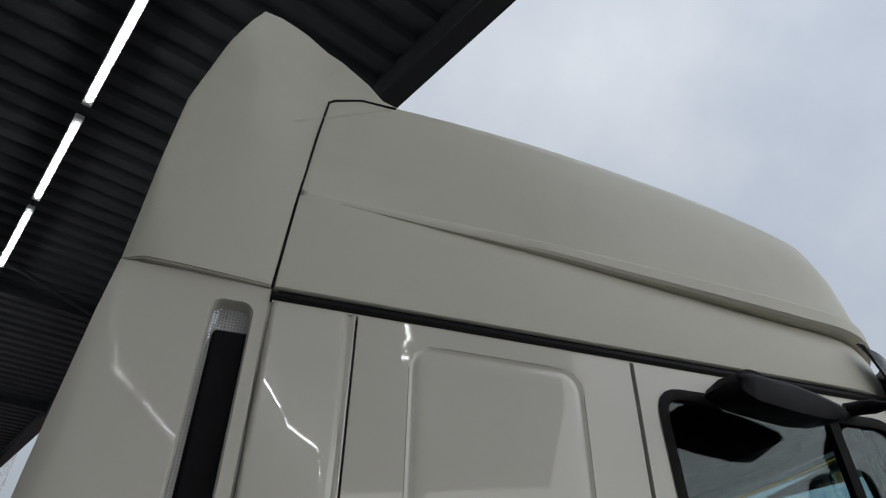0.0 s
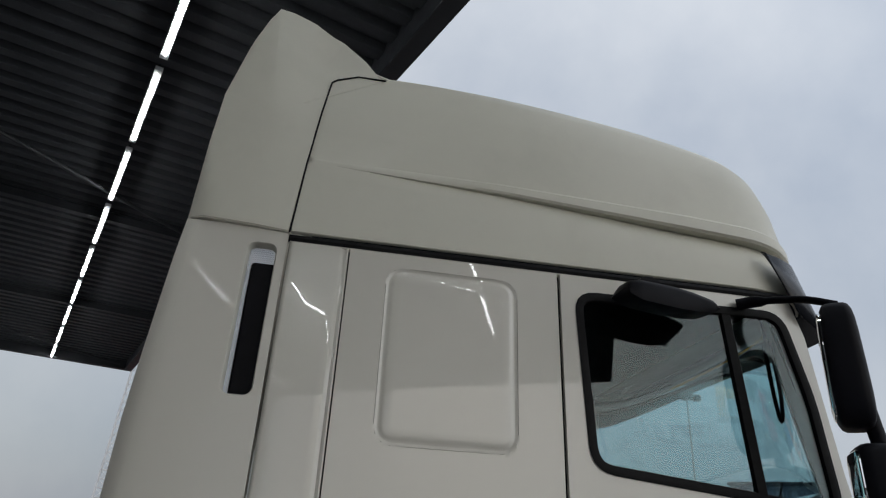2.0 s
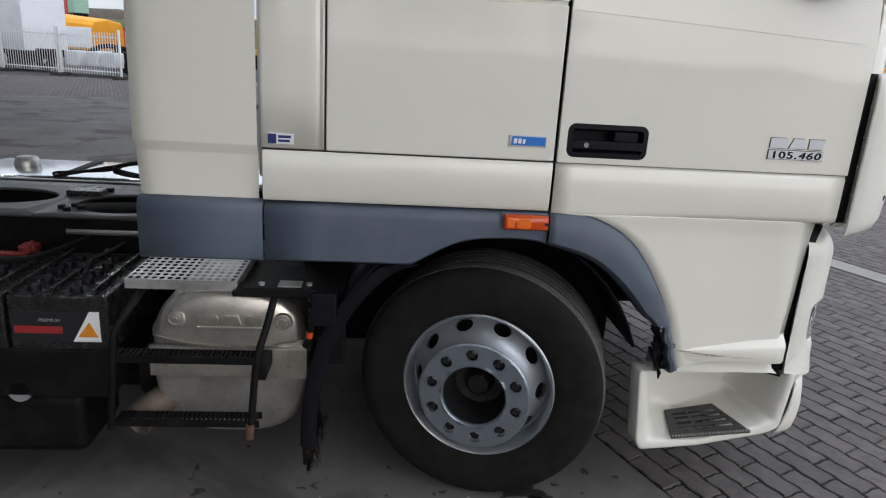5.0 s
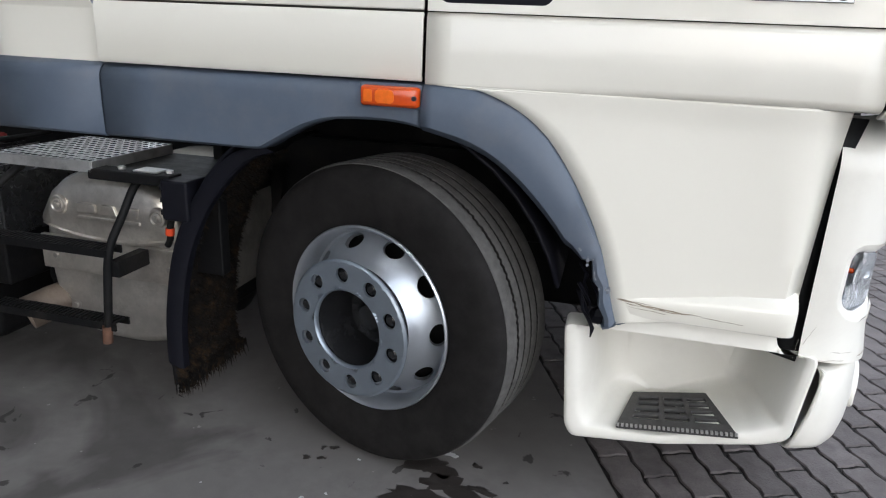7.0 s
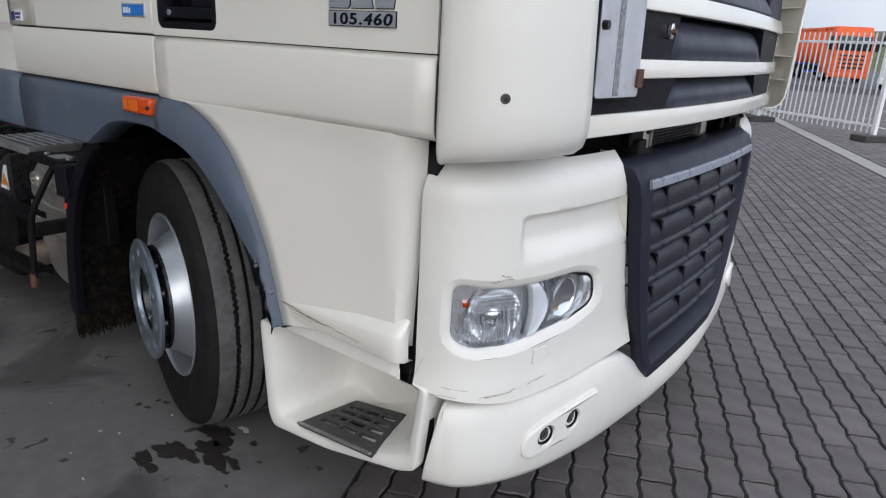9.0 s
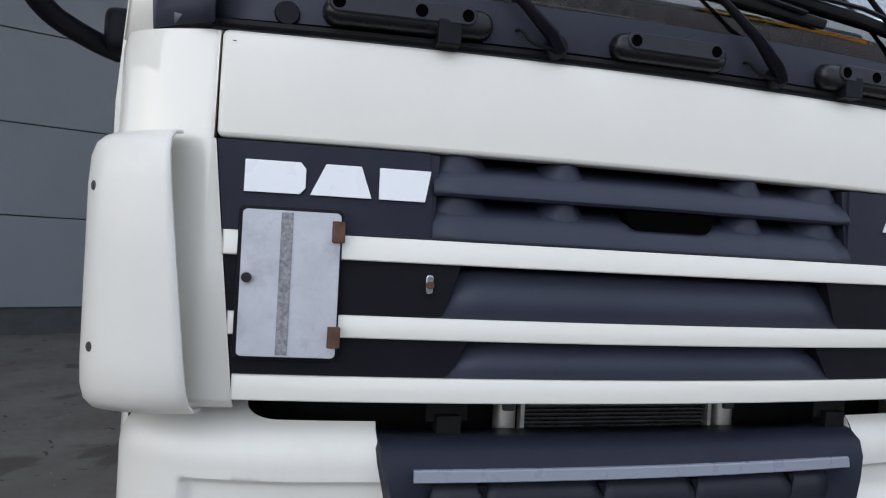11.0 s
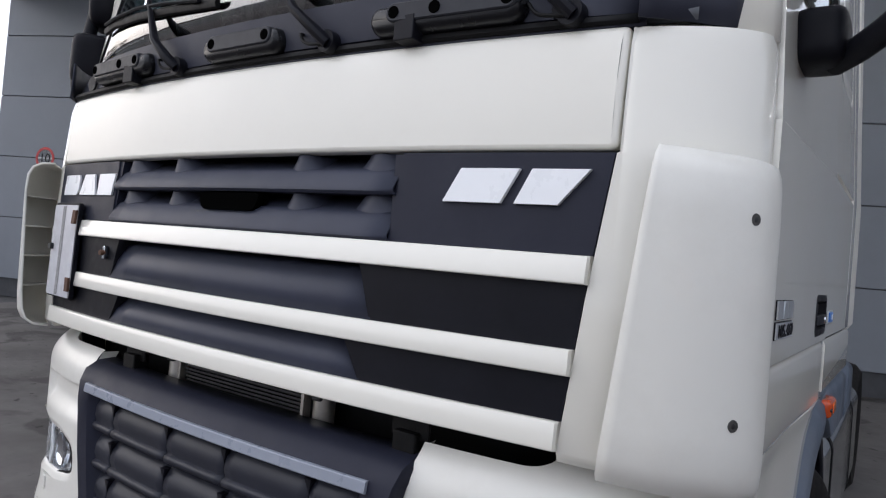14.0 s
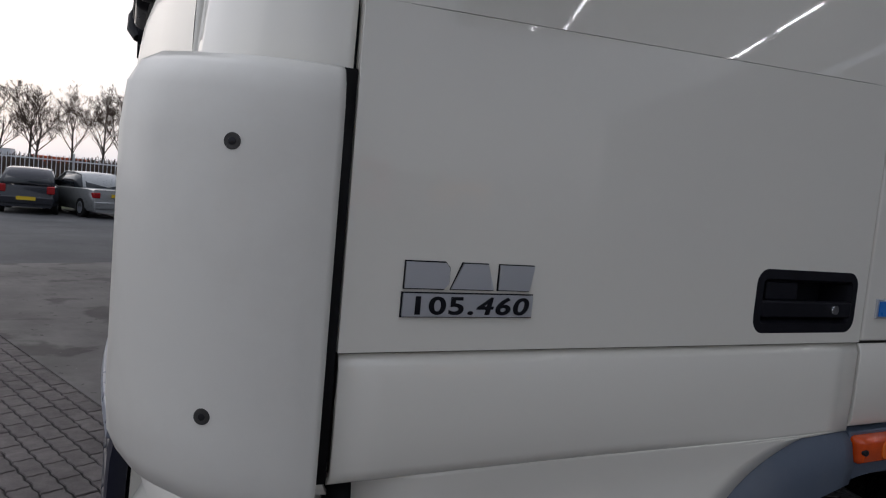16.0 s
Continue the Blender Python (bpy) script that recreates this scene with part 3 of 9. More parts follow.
def fairing():
    bm = bmesh.new()
    rear = lambda z: table(z, [1.23, 1.40, 2.345, 2.84, 3.0], [-1.190, -1.205, -1.196, -1.162, -1.146])
    patch(bm, [(-0.792, 2.30), (-0.792, 2.98), (-0.985, 2.992), (-0.985, 2.30)], SLOT, fair_y, 2)
    ts = (0, 0.05, 0.1, 0.16, 0.25, 0.5, 1)
    loft(bm, [[fair_y(lerp(rear(z), -0.985, t), z) for t in ts] for z in (1.23, 1.36, 1.38, 1.385, 1.415, 1.42, 1.44, 1.6, 1.85, 1.91, 1.95, 2.01, 2.1, 2.30, 2.5, 2.7, 2.85, 2.992)])
    loft(bm, [[fair_y(x, z) for x in (-0.985, -0.9, -0.792)] for z in (1.23, 1.36, 1.38, 1.385, 1.415, 1.42, 1.44, 1.6, 1.85, 1.91, 1.95, 2.01, 2.1, 2.30)])
    loft(bm, [[fair_y(lerp(rear(z), -0.792, 0), z, d) for z in (1.23, 1.36, 1.38, 1.385, 1.415, 1.42, 1.44, 1.6, 1.85, 1.91, 1.95, 2.01, 2.1, 2.30, 2.5, 2.7, 2.85, 2.992)] for d in (0, 0.05, 0.14)])
    rings(bm, [(SLOT, 0.0), (scaled(SLOT, 0.004), 0.006), (scaled(SLOT, 0.006), 0.045)], fair_y, False)
    bmesh.ops.remove_doubles(bm, verts=bm.verts, dist=0.0005)
    return bm


both("side_fairing", fairing, mat("cream_fairing_paint", (0.735, 0.712, 0.638), 0.40, coat=0.35, var=0.012, scale=1.2, dirt=0.03, dirt_scale=2.2), "cream side air deflector with a slot")


def slot_mesh():
    bm = bmesh.new()
    for i in range(15):
        x = -0.928 + i * 0.0078
        box(bm, x, x + 0.0036, 0.106, 0.108, 2.37, 2.94)
    for j in range(73):
        z = 2.372 + j * 0.0078
        box(bm, -0.928, -0.815, 0.107, 0.109, z, z + 0.0036)
    return bm


both("slot_mesh", slot_mesh, MESHM, "white mesh behind the slot", smooth=0)
both("air_intake", lambda: cube(-0.908, -0.80, 0.088, 0.2, 2.25, 2.872), BLACK, "black intake duct", bevel=0.012)

# the roof: sections along the cab
RX = [-0.785, -0.74, -0.4, 0.0, 0.4, 0.7, 0.95, 1.1, 1.2, 1.28, 1.34, 1.39, 1.42, 1.437]
RZ = [3.90, 3.91, 3.925, 3.915, 3.875, 3.83, 3.775, 3.73, 3.68, 3.615, 3.53, 3.41, 3.27, 3.13]


def roof():
    bm = bmesh.new()
    rows = []
    for p in curve([(x, z, 0) for x, z in zip(RX, RZ)], 3):
        x, zt = p.x, p.y
        cz = table(x, [-0.8, 0.0, 1.3], [3.30, 3.275, 3.19])         # crease along the side
        ins = 0.30 * max(0.0, (x - 1.0) / 0.437) ** 2.4
        h = max(zt - cz, 0.02)
        k = min(1.0, max(0.0, (x + 0.62) / 1.4))                      # the upper shell overhangs more to the front
        sec = [(0.058, 2.985), (0.052, 2.992), (0.056, 3.06), (0.066 + 0.010 * k, cz - 0.06), (0.070 + 0.030 * k, cz - 0.012), (0.071 + 0.036 * k, cz - 0.002), (0.0715 - 0.012 * k, cz), (0.072 - 0.020 * k, cz + 0.006),
               (0.074 - 0.018 * k, cz + 0.05 * (0.3 + 0.7 * k)), (0.078 - 0.006 * k, cz + 0.062 * (0.3 + 0.7 * k) + 0.004), (0.086, cz + 0.25 * h),
               (0.118, cz + 0.55 * h), (0.165, cz + 0.78 * h), (0.215, cz + 0.895 * h), (0.285, cz + 0.955 * h), (0.40, cz + 0.985 * h), (0.7, zt), (1.22, zt + 0.012)]
        right = [Vector((max(x, table(z, [2.985, 3.29, 3.742, 3.80, 3.95], [-0.797, -0.770, -0.726, -0.66, -0.60]) - 0.010), y + ins * (1 - (y / 1.22)), min(z, zt + 0.012))) for y, z in sec]
        rows.append(right + [Vector((p.x, TW - p.y, p.z)) for p in right[-2::-1]])
    loft(bm, rows)
    return bm


roof_ob = part("roof", roof(), ROOFP, truck, "high cream cab roof with a moulded side crease", solid=0.01, smooth=28)


def roof_spoiler():
    bm = bmesh.new()
    o = [(-1.148, 3.002), (-0.797, 2.985), (-0.770, 3.29), (-0.726, 3.742), (-0.708, 3.764), (-0.62, 3.808), (-0.51, 3.81), (-0.60, 3.925), (-0.70, 4.015), (-0.83, 4.080), (-0.990, 4.100), (-1.02, 4.01), (-1.055, 3.85), (-1.118, 3.55)]
    fy = lambda x, z, d=0.0: Vector((x, 0.034 + 0.052 * (z - 3.0) + 0.22 * max(0, z - 3.83) + d + 0.6 * max(0, -1.09 - 0.14 * (z - 3.0) - x), z))
    flush = lambda z: table(z, [2.99, 3.3, 3.45, 3.63, 3.78, 3.84, 4.1], [0.012, 0.012, 0.025, 0.046, 0.085, 0.105, 0.07])
    ease = lambda x: (lambda t: t * t * (3 - 2 * t))(min(max((x + 0.98) / 0.26, 0), 1))
    fz = fy
    fy = lambda x, z, d=0.0: fz(x, z, d) + Vector((0, ease(x) * flush(z), 0))
    c = (-0.93, 3.5)
    ang = angles_of((o,), c, 60)
    pts = star(o, c, ang)
    rows = [[(lerp(c[0], p[0], t), lerp(c[1], p[1], t)) for p in pts] for t in (1, 0.96, 0.9, 0.8, 0.7, 0.6, 0.5, 0.35, 0.2, 0.0)]
    loft(bm, rows, True, f=fy)
    rings(bm, [(pts, 0.0), (pts, 0.03)], fy, False)
    bmesh.ops.remove_doubles(bm, verts=bm.verts, dist=0.0005)
    return bm


both("spoiler_side", roof_spoiler, ROOFP, "cream roof spoiler cheek", solid=0.006)
both("spoiler_seal", lambda: tube(bmesh.new(), [(-0.79, 0.046, 2.985), (-0.769, 0.062, 3.29), (-0.745, 0.092, 3.55), (-0.726, 0.138, 3.738), (-0.706, 0.147, 3.762), (-0.62, 0.166, 3.810), (-0.5, 0.166, 3.812)], 0.0042, 6), RUBBER, "black joint between roof and spoiler")
part("spoiler_top", loft(bmesh.new(), [[Vector((x, lerp(0.2, TW - 0.2, t), z)) for t in (0, 0.2, 0.5, 0.8, 1)] for x, z in ((-0.4, 3.82), (-0.6, 3.88), (-0.83, 3.97), (-0.985, 4.02), (-1.0, 4.0), (-0.99, 3.9))]), PAINT, truck, solid=0.01)
both("roof_seal", lambda: loft(bmesh.new(), [[Vector((x, lean(2.95) + d, z)) for x in (-0.79, 0.2, 1.18)] for d, z in ((0.02, 2.948), (-0.006, 2.952), (-0.010, 2.962), (-0.004, 2.976), (0.02, 2.986))]), RUBBER, "black seal under the roof")
both("rain_gutter", lambda: loft(bmesh.new(), [[Vector((x, lean(2.95) + d, z)) for x in (-0.785, 0.2, 1.16)] for d, z in ((0.01, 2.94), (-0.004, 2.945), (-0.006, 2.950), (0.0, 2.953))]), PAINT)

# ---------------------------------------------------------------- front of the cab


def front_x(y, z=1.5):
    return 1.542 - 0.065 * ((y - 1.22) / 0.98) ** 2 - 0.075 * max(0.0, z - 1.53)


def front(y, z, d=0.0):
    return Vector((front_x(y, z) + d, y, z))


def span(y0, y1, prof, n=16):
    """A moulding across the front: a profile of (z, proud)."""
    return loft(bmesh.new(), [[front(lerp(y0, y1, i / n), z, d) for i in range(n + 1)] for z, d in prof])


def bonnet_flap():
    """A pressed flap with rounded corners and a rolled edge all round."""
    o = rounded(0.2225, TW - 0.2225, 1.772, 2.003, 0.016, 5)
    dense = []
    for p, q in zip(o, o[1:] + o[:1]):
        n = max(1, int((Vector(q) - Vector(p)).length / 0.08))
        dense += [(lerp(p[0], q[0], i / n), lerp(p[1], q[1], i / n)) for i in range(n)]
    bulge = lambda a, b, d: front(a, b, d + 0.006 * math.sin(math.pi * min(max((b - 1.772) / 0.231, 0), 1)) - 0.010 * max(0.0, (b - 1.97) / 0.033) ** 2)
    bm = rings(bmesh.new(), [(dense, -0.035), (dense, -0.004), (scaled(dense, 0.0015), 0.0), (scaled(dense, 0.005), 0.003), (scaled(dense, 0.011), 0.004)], bulge, False)
    grid(bm, 0.2335, TW - 0.2335, 1.783, 1.992, 40, 8, lambda a, b: bulge(a, b, 0.004))
    return bm


part("bonnet_flap", bonnet_flap(), mat("cream_flap_paint", (0.735, 0.712, 0.638), 0.42, coat=0.35, var=0.012, scale=1.2, dirt=0.04, dirt_scale=2.2), truck, "cream front flap under the windscreen", smooth=50)
# black strips set behind the gaps at the flap's ends paint their shade
both("flap_gap", lambda: span(0.205, 0.235, [(1.768, -0.024), (2.0, -0.024), (2.01, -0.05)], 3), RUBBER, "black strip painting the shade in the gap beside the flap", solid=0.004)
part("marker_scrawl", prism(prism(bmesh.new(), [(0.243, 1.974), (0.251, 1.974), (0.251, 1.976), (0.243, 1.976)], 0.0045, 0.0056, front), [(0.256, 1.965), (0.270, 1.965), (0.270, 1.967), (0.256, 1.967)], 0.0045, 0.0060, front), SEAM, truck, "faint marker scrawl on the flap", smooth=0)


# black rubber gap between the door and the corner panel
both("door_gap", lambda: loft(bmesh.new(), [[Vector((x, y, z)) for z in (1.235, 1.4, 1.6, 1.765)] for x, y in ((1.2885, 0.020), (1.289, -0.0045), (1.304, -0.0035), (1.322, 0.0015), (1.327, 0.020))]), RUBBER, "black rubber gap beside the door", solid=0.002)


# rounded corner panels beside the flap
CORNER = curve([(1.292, 0.004, 0), (1.345, 0.022, 0), (1.40, 0.072, 0), (1.442, 0.140, 0), (1.471, 0.211, 0)], 5)


def edge_y(z):
    """The grille's slanting end."""
    return 0.222 + 0.108 * (1.77 - z)


def corner_panel():
    rows = []
    for z, ins in ((1.215, 0.02), (1.235, 0.0), (1.5, 0.0), (1.766, 0.0), (1.768, 0.0), (1.965, 0.004), (1.996, 0.012), (2.005, 0.04)):
        k = 0.075 * max(0.0, z - 1.53)
        row = [Vector((p.x - k * (p.x - 1.292) / 0.186 - ins * 0.6, p.y + ins * 0.5 + (lean(z) if p.x < 1.3 else 0), z)) for p in CORNER]
        e = edge_y(z) - 0.003 if z < 1.767 else 0.2165
        row += [front(lerp(0.211, e, 0.5), z, -0.002 - ins * 0.6), front(e, z, 0.0 - ins * 0.6), front(e + 0.001, z, -0.03)]
        rows.append(row)
    return loft(bmesh.new(), rows)


both("corner_panel", corner_panel, PAINT, "rounded cream corner panel", solid=0.008)
both("corner_seal", lambda: cube(1.286, 1.30, 0.012, 0.06, 1.23, 2.0), RUBBER, smooth=0)

# corner air deflectors: hollow shells with ribs, held by two screws
DEFL = curve([(1.306, -0.0195, 0), (1.355, -0.024, 0), (1.415, -0.010, 0), (1.47, 0.026, 0), (1.516, 0.083, 0), (1.547, 0.155, 0)], 5)


DEFL_OFF = curve([(1.312, -0.030, 0), (1.350, -0.034, 0), (1.410, -0.020, 0), (1.468, 0.018, 0), (1.518, 0.086, 0), (1.549, 0.170, 0)], 5)


def deflector(DEFL):
    rows = []
    k = len(DEFL)
    zs = [1.208, 1.214, 1.232, 1.262, 1.32, 1.5, 1.66, 1.715, 1.742, 1.757, 1.762]
    ins = [0.085, 0.04, 0.016, 0.004, 0.0, 0.0, 0.0, 0.006, 0.02, 0.045, 0.085]
    for z, i in zip(zs, ins):
        row = []
        for j, p in enumerate(DEFL):
            t = j / (k - 1)
            n = Vector((math.sin(t * 1.35), -math.cos(t * 1.35), 0))
            q = Vector((p.x, p.y, 0)) - n * i * min(1.0, 0.18 + 1.3 * t)
            q.z = z - 0.022 * (1 - t) * (1 if z < 1.4 else 0) + (0.012 * t if z > 1.6 else 0)
            q.y += 0.108 * (1.5 - q.z) * t ** 6                        # the leading edge slants with the grille's end
            row.append(q)
        rows.append(row)
    return loft(bmesh.new(), rows)


defl = [part("corner_deflector", deflector(DEFL_OFF) if s == 0 else flip(deflector(DEFL), TW), BUMPER, truck, "cream corner air deflector with two screws", solid=0.007, smooth=60) for s in (0, 1)]


def rib(line, z):
    return prism(bmesh.new(), [(p.x - 0.002, p.y + 0.006) for p in line[3:23]] + [(p.x, p.y) for p in CORNER[::-1][11:19]], z, z + 0.004, lambda a, b, c: Vector((a, b, c)))


# dark tone that paints the recess shade onto the raised screw discs
SCREWM = mat("screw_shade", (0.055, 0.053, 0.05), 0.55, spec=0.3, var=0.3, scale=80)


def screw(line, x, z, prof):
    i = min(range(len(line) - 1), key=lambda k: abs(line[k].x - x))
    t = (line[i + 1] - line[i - 1]).normalized()
    n = Vector((t.y, -t.x, 0))
    b2 = lathe(bmesh.new(), prof, (0, 0, 0), 20)
    bmesh.ops.transform(b2, matrix=Matrix.Translation(lerp(line[i], line[i + 1], (x - line[i].x) / (line[i + 1].x - line[i].x)) + Vector((0, 0, z)) + n * 0.0035) @ Vector((0, -1, 0)).rotation_difference(n).to_matrix().to_4x4(), verts=b2.verts)
    return b2


for s, line in ((0, DEFL_OFF), (1, DEFL)):
    turn = (lambda b: b) if s == 0 else (lambda b: flip(b, TW))
    for z_ in (1.335, 1.44, 1.545, 1.65):
        part("rib", turn(rib(line, z_)), BUMPER, defl[s], "thin rib inside the deflector", smooth=0)
    for x_, z_ in (((1.452, 1.333), (1.440, 1.655)) if s == 0 else ((1.443, 1.332), (1.430, 1.660))):
        sc = part("screw", turn(screw(line, x_, z_, [(0.0001, -0.0012), (0.0095, -0.0014), (0.0105, 0.001)])), SCREWM, defl[s], "screw disc coloured dark for the shade of its recess")
        part("screw_head", turn(screw(line, x_, z_, [(0.0001, -0.0022), (0.0022, -0.0022), (0.0042, -0.0018), (0.0048, -0.001)])), NUT, sc)

# upper grille
part("grille_back", span(0.27, 2.17, [(1.235, -0.11), (1.24, -0.085), (1.765, -0.085), (1.769, -0.11)], 20), BLACK, truck, "black panel behind the grille", solid=0.006)
def grille_bar(z0, z1):
    e = edge_y((z0 + z1) / 2)
    ys = [e, e + 0.0005, e + 0.004] + [lerp(e + 0.01, TW - e - 0.01, i / 22) for i in range(23)] + [TW - e - 0.004, TW - e - 0.0005, TW - e]
    rows = []
    for z, d in ((z0, -0.03), (z0, 0.013), (z0 + 0.001, 0.0155), (z0 + 0.003, 0.0168), (z0 + 0.006, 0.0172), (z1 - 0.005, 0.0140), (z1 - 0.002, 0.0130), (z1, 0.010), (z1, -0.03)):
        rows.append([front(y, z, -0.03 if i in (0, len(ys) - 1) else (d - 0.004 if i in (1, len(ys) - 2) else d)) for i, y in enumerate(ys)])
    return loft(bmesh.new(), rows)


for z0, z1 in ((1.531, 1.582), (1.369, 1.416), (1.235, 1.287)):
    part("grille_bar", grille_bar(z0, z1), PAINT, truck, "cream horizontal grille bar", smooth=24)


def pocket(y0, y1, z0, z1, slant):
    """A scooped satin field in the grille, deepest at its top."""
    rows = []
    for t, d in ((0, 0.000), (0.5, -0.012), (0.85, -0.032), (1.0, -0.055)):
        z = lerp(z0, z1, t)
        rows.append([front(lerp(y0 + slant * t, y1 - slant * t, i / 12), z, d) for i in range(13)])
    return loft(bmesh.new(), rows)


def side_field(y_low, y_top, z0, z1, d=0.001):
    """A flat field from the scooped field to the grille's end, with a slanting inner wall."""
    rows = []
    for t, dd in ((0, -0.05), (0, d), (0.5, d), (1, d), (1, -0.05)):
        z = lerp(z0, z1, t)
        a, b = edge_y(z) + 0.002, lerp(y_low, y_top, t)
        rows.append([front(a, z, -0.05)] + [front(lerp(a, b, i / 6), z, dd) for i in range(7)] + [front(b + 0.004, z, min(dd, -0.012)), front(b + 0.006, z, -0.07)])
    return loft(bmesh.new(), rows)


part("grille_field", pocket(0.700, 1.740, 1.416, 1.529, 0.036), SATIN, truck, "scooped satin grey grille field", solid=0.004)
part("grille_field", pocket(0.716, 1.724, 1.287, 1.368, 0.046), SATIN, truck, "scooped satin grey grille field", solid=0.004)
both("black_field", lambda: side_field(0.705, 0.741, 1.416, 1.530), BLACK, "flat black grille field", smooth=30)
both("black_field", lambda: side_field(0.720, 0.766, 1.287, 1.368), BLACK, "flat black grille field", smooth=30)
both("badge_panel", lambda: side_field(0.676, 0.664, 1.583, 1.768, 0.003), GRILLE, "dark slate badge panel", smooth=30)
for z0, zf, z1 in ((1.681, 1.734, 1.768), (1.583, 1.642, 1.682)):
    part("grille_louvre", span(0.674, 1.766, [(z0, -0.03), (z0 + 0.001, 0.004), (z0 + 0.006, 0.010), (z0 + 0.012, 0.010), (zf - 0.006, -0.010), (zf, -0.016), (zf + 0.006, -0.034), (z1, -0.075)], 16), SATIN, truck, "satin grey grille louvre", solid=0.005, smooth=32)
    for y, w in ((0.735, 0.080), (0.985, 0.062), (1.475, 0.062), (1.705, 0.080)):
        rows = []
        for k in range(7):
            t = k / 6
            rows.append([front(y + q / 6 * w * (1.0 - 0.12 * t), lerp(zf - 0.012, z1 + 0.002, t), lerp(-0.022, -0.075, t) + lerp(0.012, 0.066, t) * math.cos(math.pi / 2 * q / 6) ** 0.8) for q in range(-6, 7)])
        bm = loft(bmesh.new(), rows)
        part("louvre_boss", bm, SATIN, truck, "rounded boss between louvres", smooth=60)
# a solid black plate; its colour stands for the shade in a slot
part("grille_slot", prism(bmesh.new(), round_poly([(1.12, 1.676), (1.362, 1.676), (1.345, 1.632), (1.14, 1.632)], 0.018), -0.03, 0.0025, lambda a, b, c: front(a, b, c)), DEEP, truck, "flat black plate painting the shade of a slot under the louvre", smooth=0)
for y in (0.665, 1.775):
    part("louvre_cheek", prism(bmesh.new(), [(y, 1.585), (y + (0.012 if y < 1 else -0.012), 1.585), (y + (0.022 if y < 1 else -0.022), 1.766), (y, 1.766)], -0.07, -0.002, front), GRILLE, truck, "", smooth=0)


# plain solid shapes in place of the maker's lettering
def block_shapes(y0, y1, z0, z1):
    """Three plain blocks across a stretch, the middle one tapered."""
    w = y1 - y0
    at = lambda k, q: (y0 + w * k, lerp(z0, z1, q))
    return [[at(0, 0), at(0.29, 0), at(0.32, 0.2), at(0.32, 0.8), at(0.29, 1), at(0, 1)], [at(0.345, 0), at(0.675, 0), at(0.615, 1), at(0.425, 1)], [at(0.715, 0), at(0.97, 0), at(1.0, 1), at(0.715, 1)]]


def slanted_shapes():
    """Two plain raked blocks."""
    return [[(1.888, 1.669), (2.012, 1.669), (2.046, 1.736), (1.922, 1.736)], [(2.040, 1.669), (2.125, 1.669), (2.180, 1.736), (2.070, 1.736)]]


for poly in block_shapes(0.282, 0.667, 1.662, 1.729):
    part("emblem", prism(bmesh.new(), poly, 0.003, 0.010, front), WHITE_LET, truck, "flat white emblem block", bevel=0.001)
for poly in slanted_shapes():
    part("emblem", prism(bmesh.new(), poly, 0.003, 0.012, front), WHITE_LET, truck, "flat white raked emblem block", bevel=0.001)

# hinged plate holder on the grille
holder = part("plate_holder", prism(bmesh.new(), rounded(0.276, 0.484, 1.322, 1.634, 0.012), 0.012, 0.026, front), BLACK, truck, "grey plate holder on two rusty hinges", bevel=0.003)
part("plate", prism(bmesh.new(), rounded(0.284, 0.480, 1.328, 1.626, 0.010), 0.026, 0.030, front), PLATE, holder, "scuffed grey metal plate", bevel=0.001)
for z in (1.372, 1.588):
    part("hinge", prism(bmesh.new(), [(0.462, z - 0.022), (0.488, z - 0.022), (0.488, z + 0.022), (0.462, z + 0.022)], 0.029, 0.038, front), RUST, holder, "rusty hinge", bevel=0.002)
part("worn_band", prism(bmesh.new(), [(0.360, 1.332), (0.384, 1.332), (0.384, 1.622), (0.360, 1.622)], 0.030, 0.0306, front), mat("worn_band", (0.26, 0.26, 0.27), 0.6, metal=0.3, var=0.5, scale=120), holder, "worn dotted band")
part("catch", lathe(bmesh.new(), [(0.0001, 0.043), (0.010, 0.043), (0.011, 0.03)], (front_x(0.295) - 0.005, 0.297, 1.487), 14, "x"), NUT, holder)
flap_lock = part("flap_lock", prism(bmesh.new(), rounded(0.664, 0.680, 1.468, 1.508, 0.006), 0.002, 0.014, front), CHROME, truck, "small chrome grille lock", bevel=0.002)
part("lock_cap", lathe(bmesh.new(), [(0.0001, 0.024), (0.008, 0.024), (0.009, 0.01)], (front_x(0.672), 0.672, 1.487), 14, "x"), RUST, flap_lock)

# dark gap under the grille with a finned cooler
part("gap_panel", span(0.30, 2.14, [(1.02, -0.19), (1.236, -0.19), (1.238, -0.02)], 8), RUBBER, truck, "black recess under the grille", solid=0.01)


FIN = mat("dim_fin", (0.05, 0.05, 0.052), 0.5, metal=0.5, var=0.4, scale=30)
cool = part("cooler", cube(1.372, 1.40, 0.90, 1.512, 1.07, 1.245), RUBBER, truck, "finned cooler behind the front", smooth=0)
for i in range(14):
    part("cooler_fin", cube(1.40, 1.412, 0.955, 1.455, 1.095 + i * 0.010, 1.099 + i * 0.010), FIN, cool, smooth=0)
for y in (0.938, 1.452):
    part("cooler_frame", cube(1.40, 1.425, y, y + 0.010, 1.09, 1.24), STEEL, cool, smooth=0)
for y in (0.878, 1.482):
    part("cooler_tank", tube(bmesh.new(), [(1.40, y + 0.027, 1.08), (1.40, y + 0.027, 1.245)], 0.028, 12), STEEL, cool, "dull aluminium end tank")
    part("tank_lug", cube(1.41, 1.434, y + 0.012, y + 0.042, 1.19, 1.215), FIN, cool, bevel=0.004)
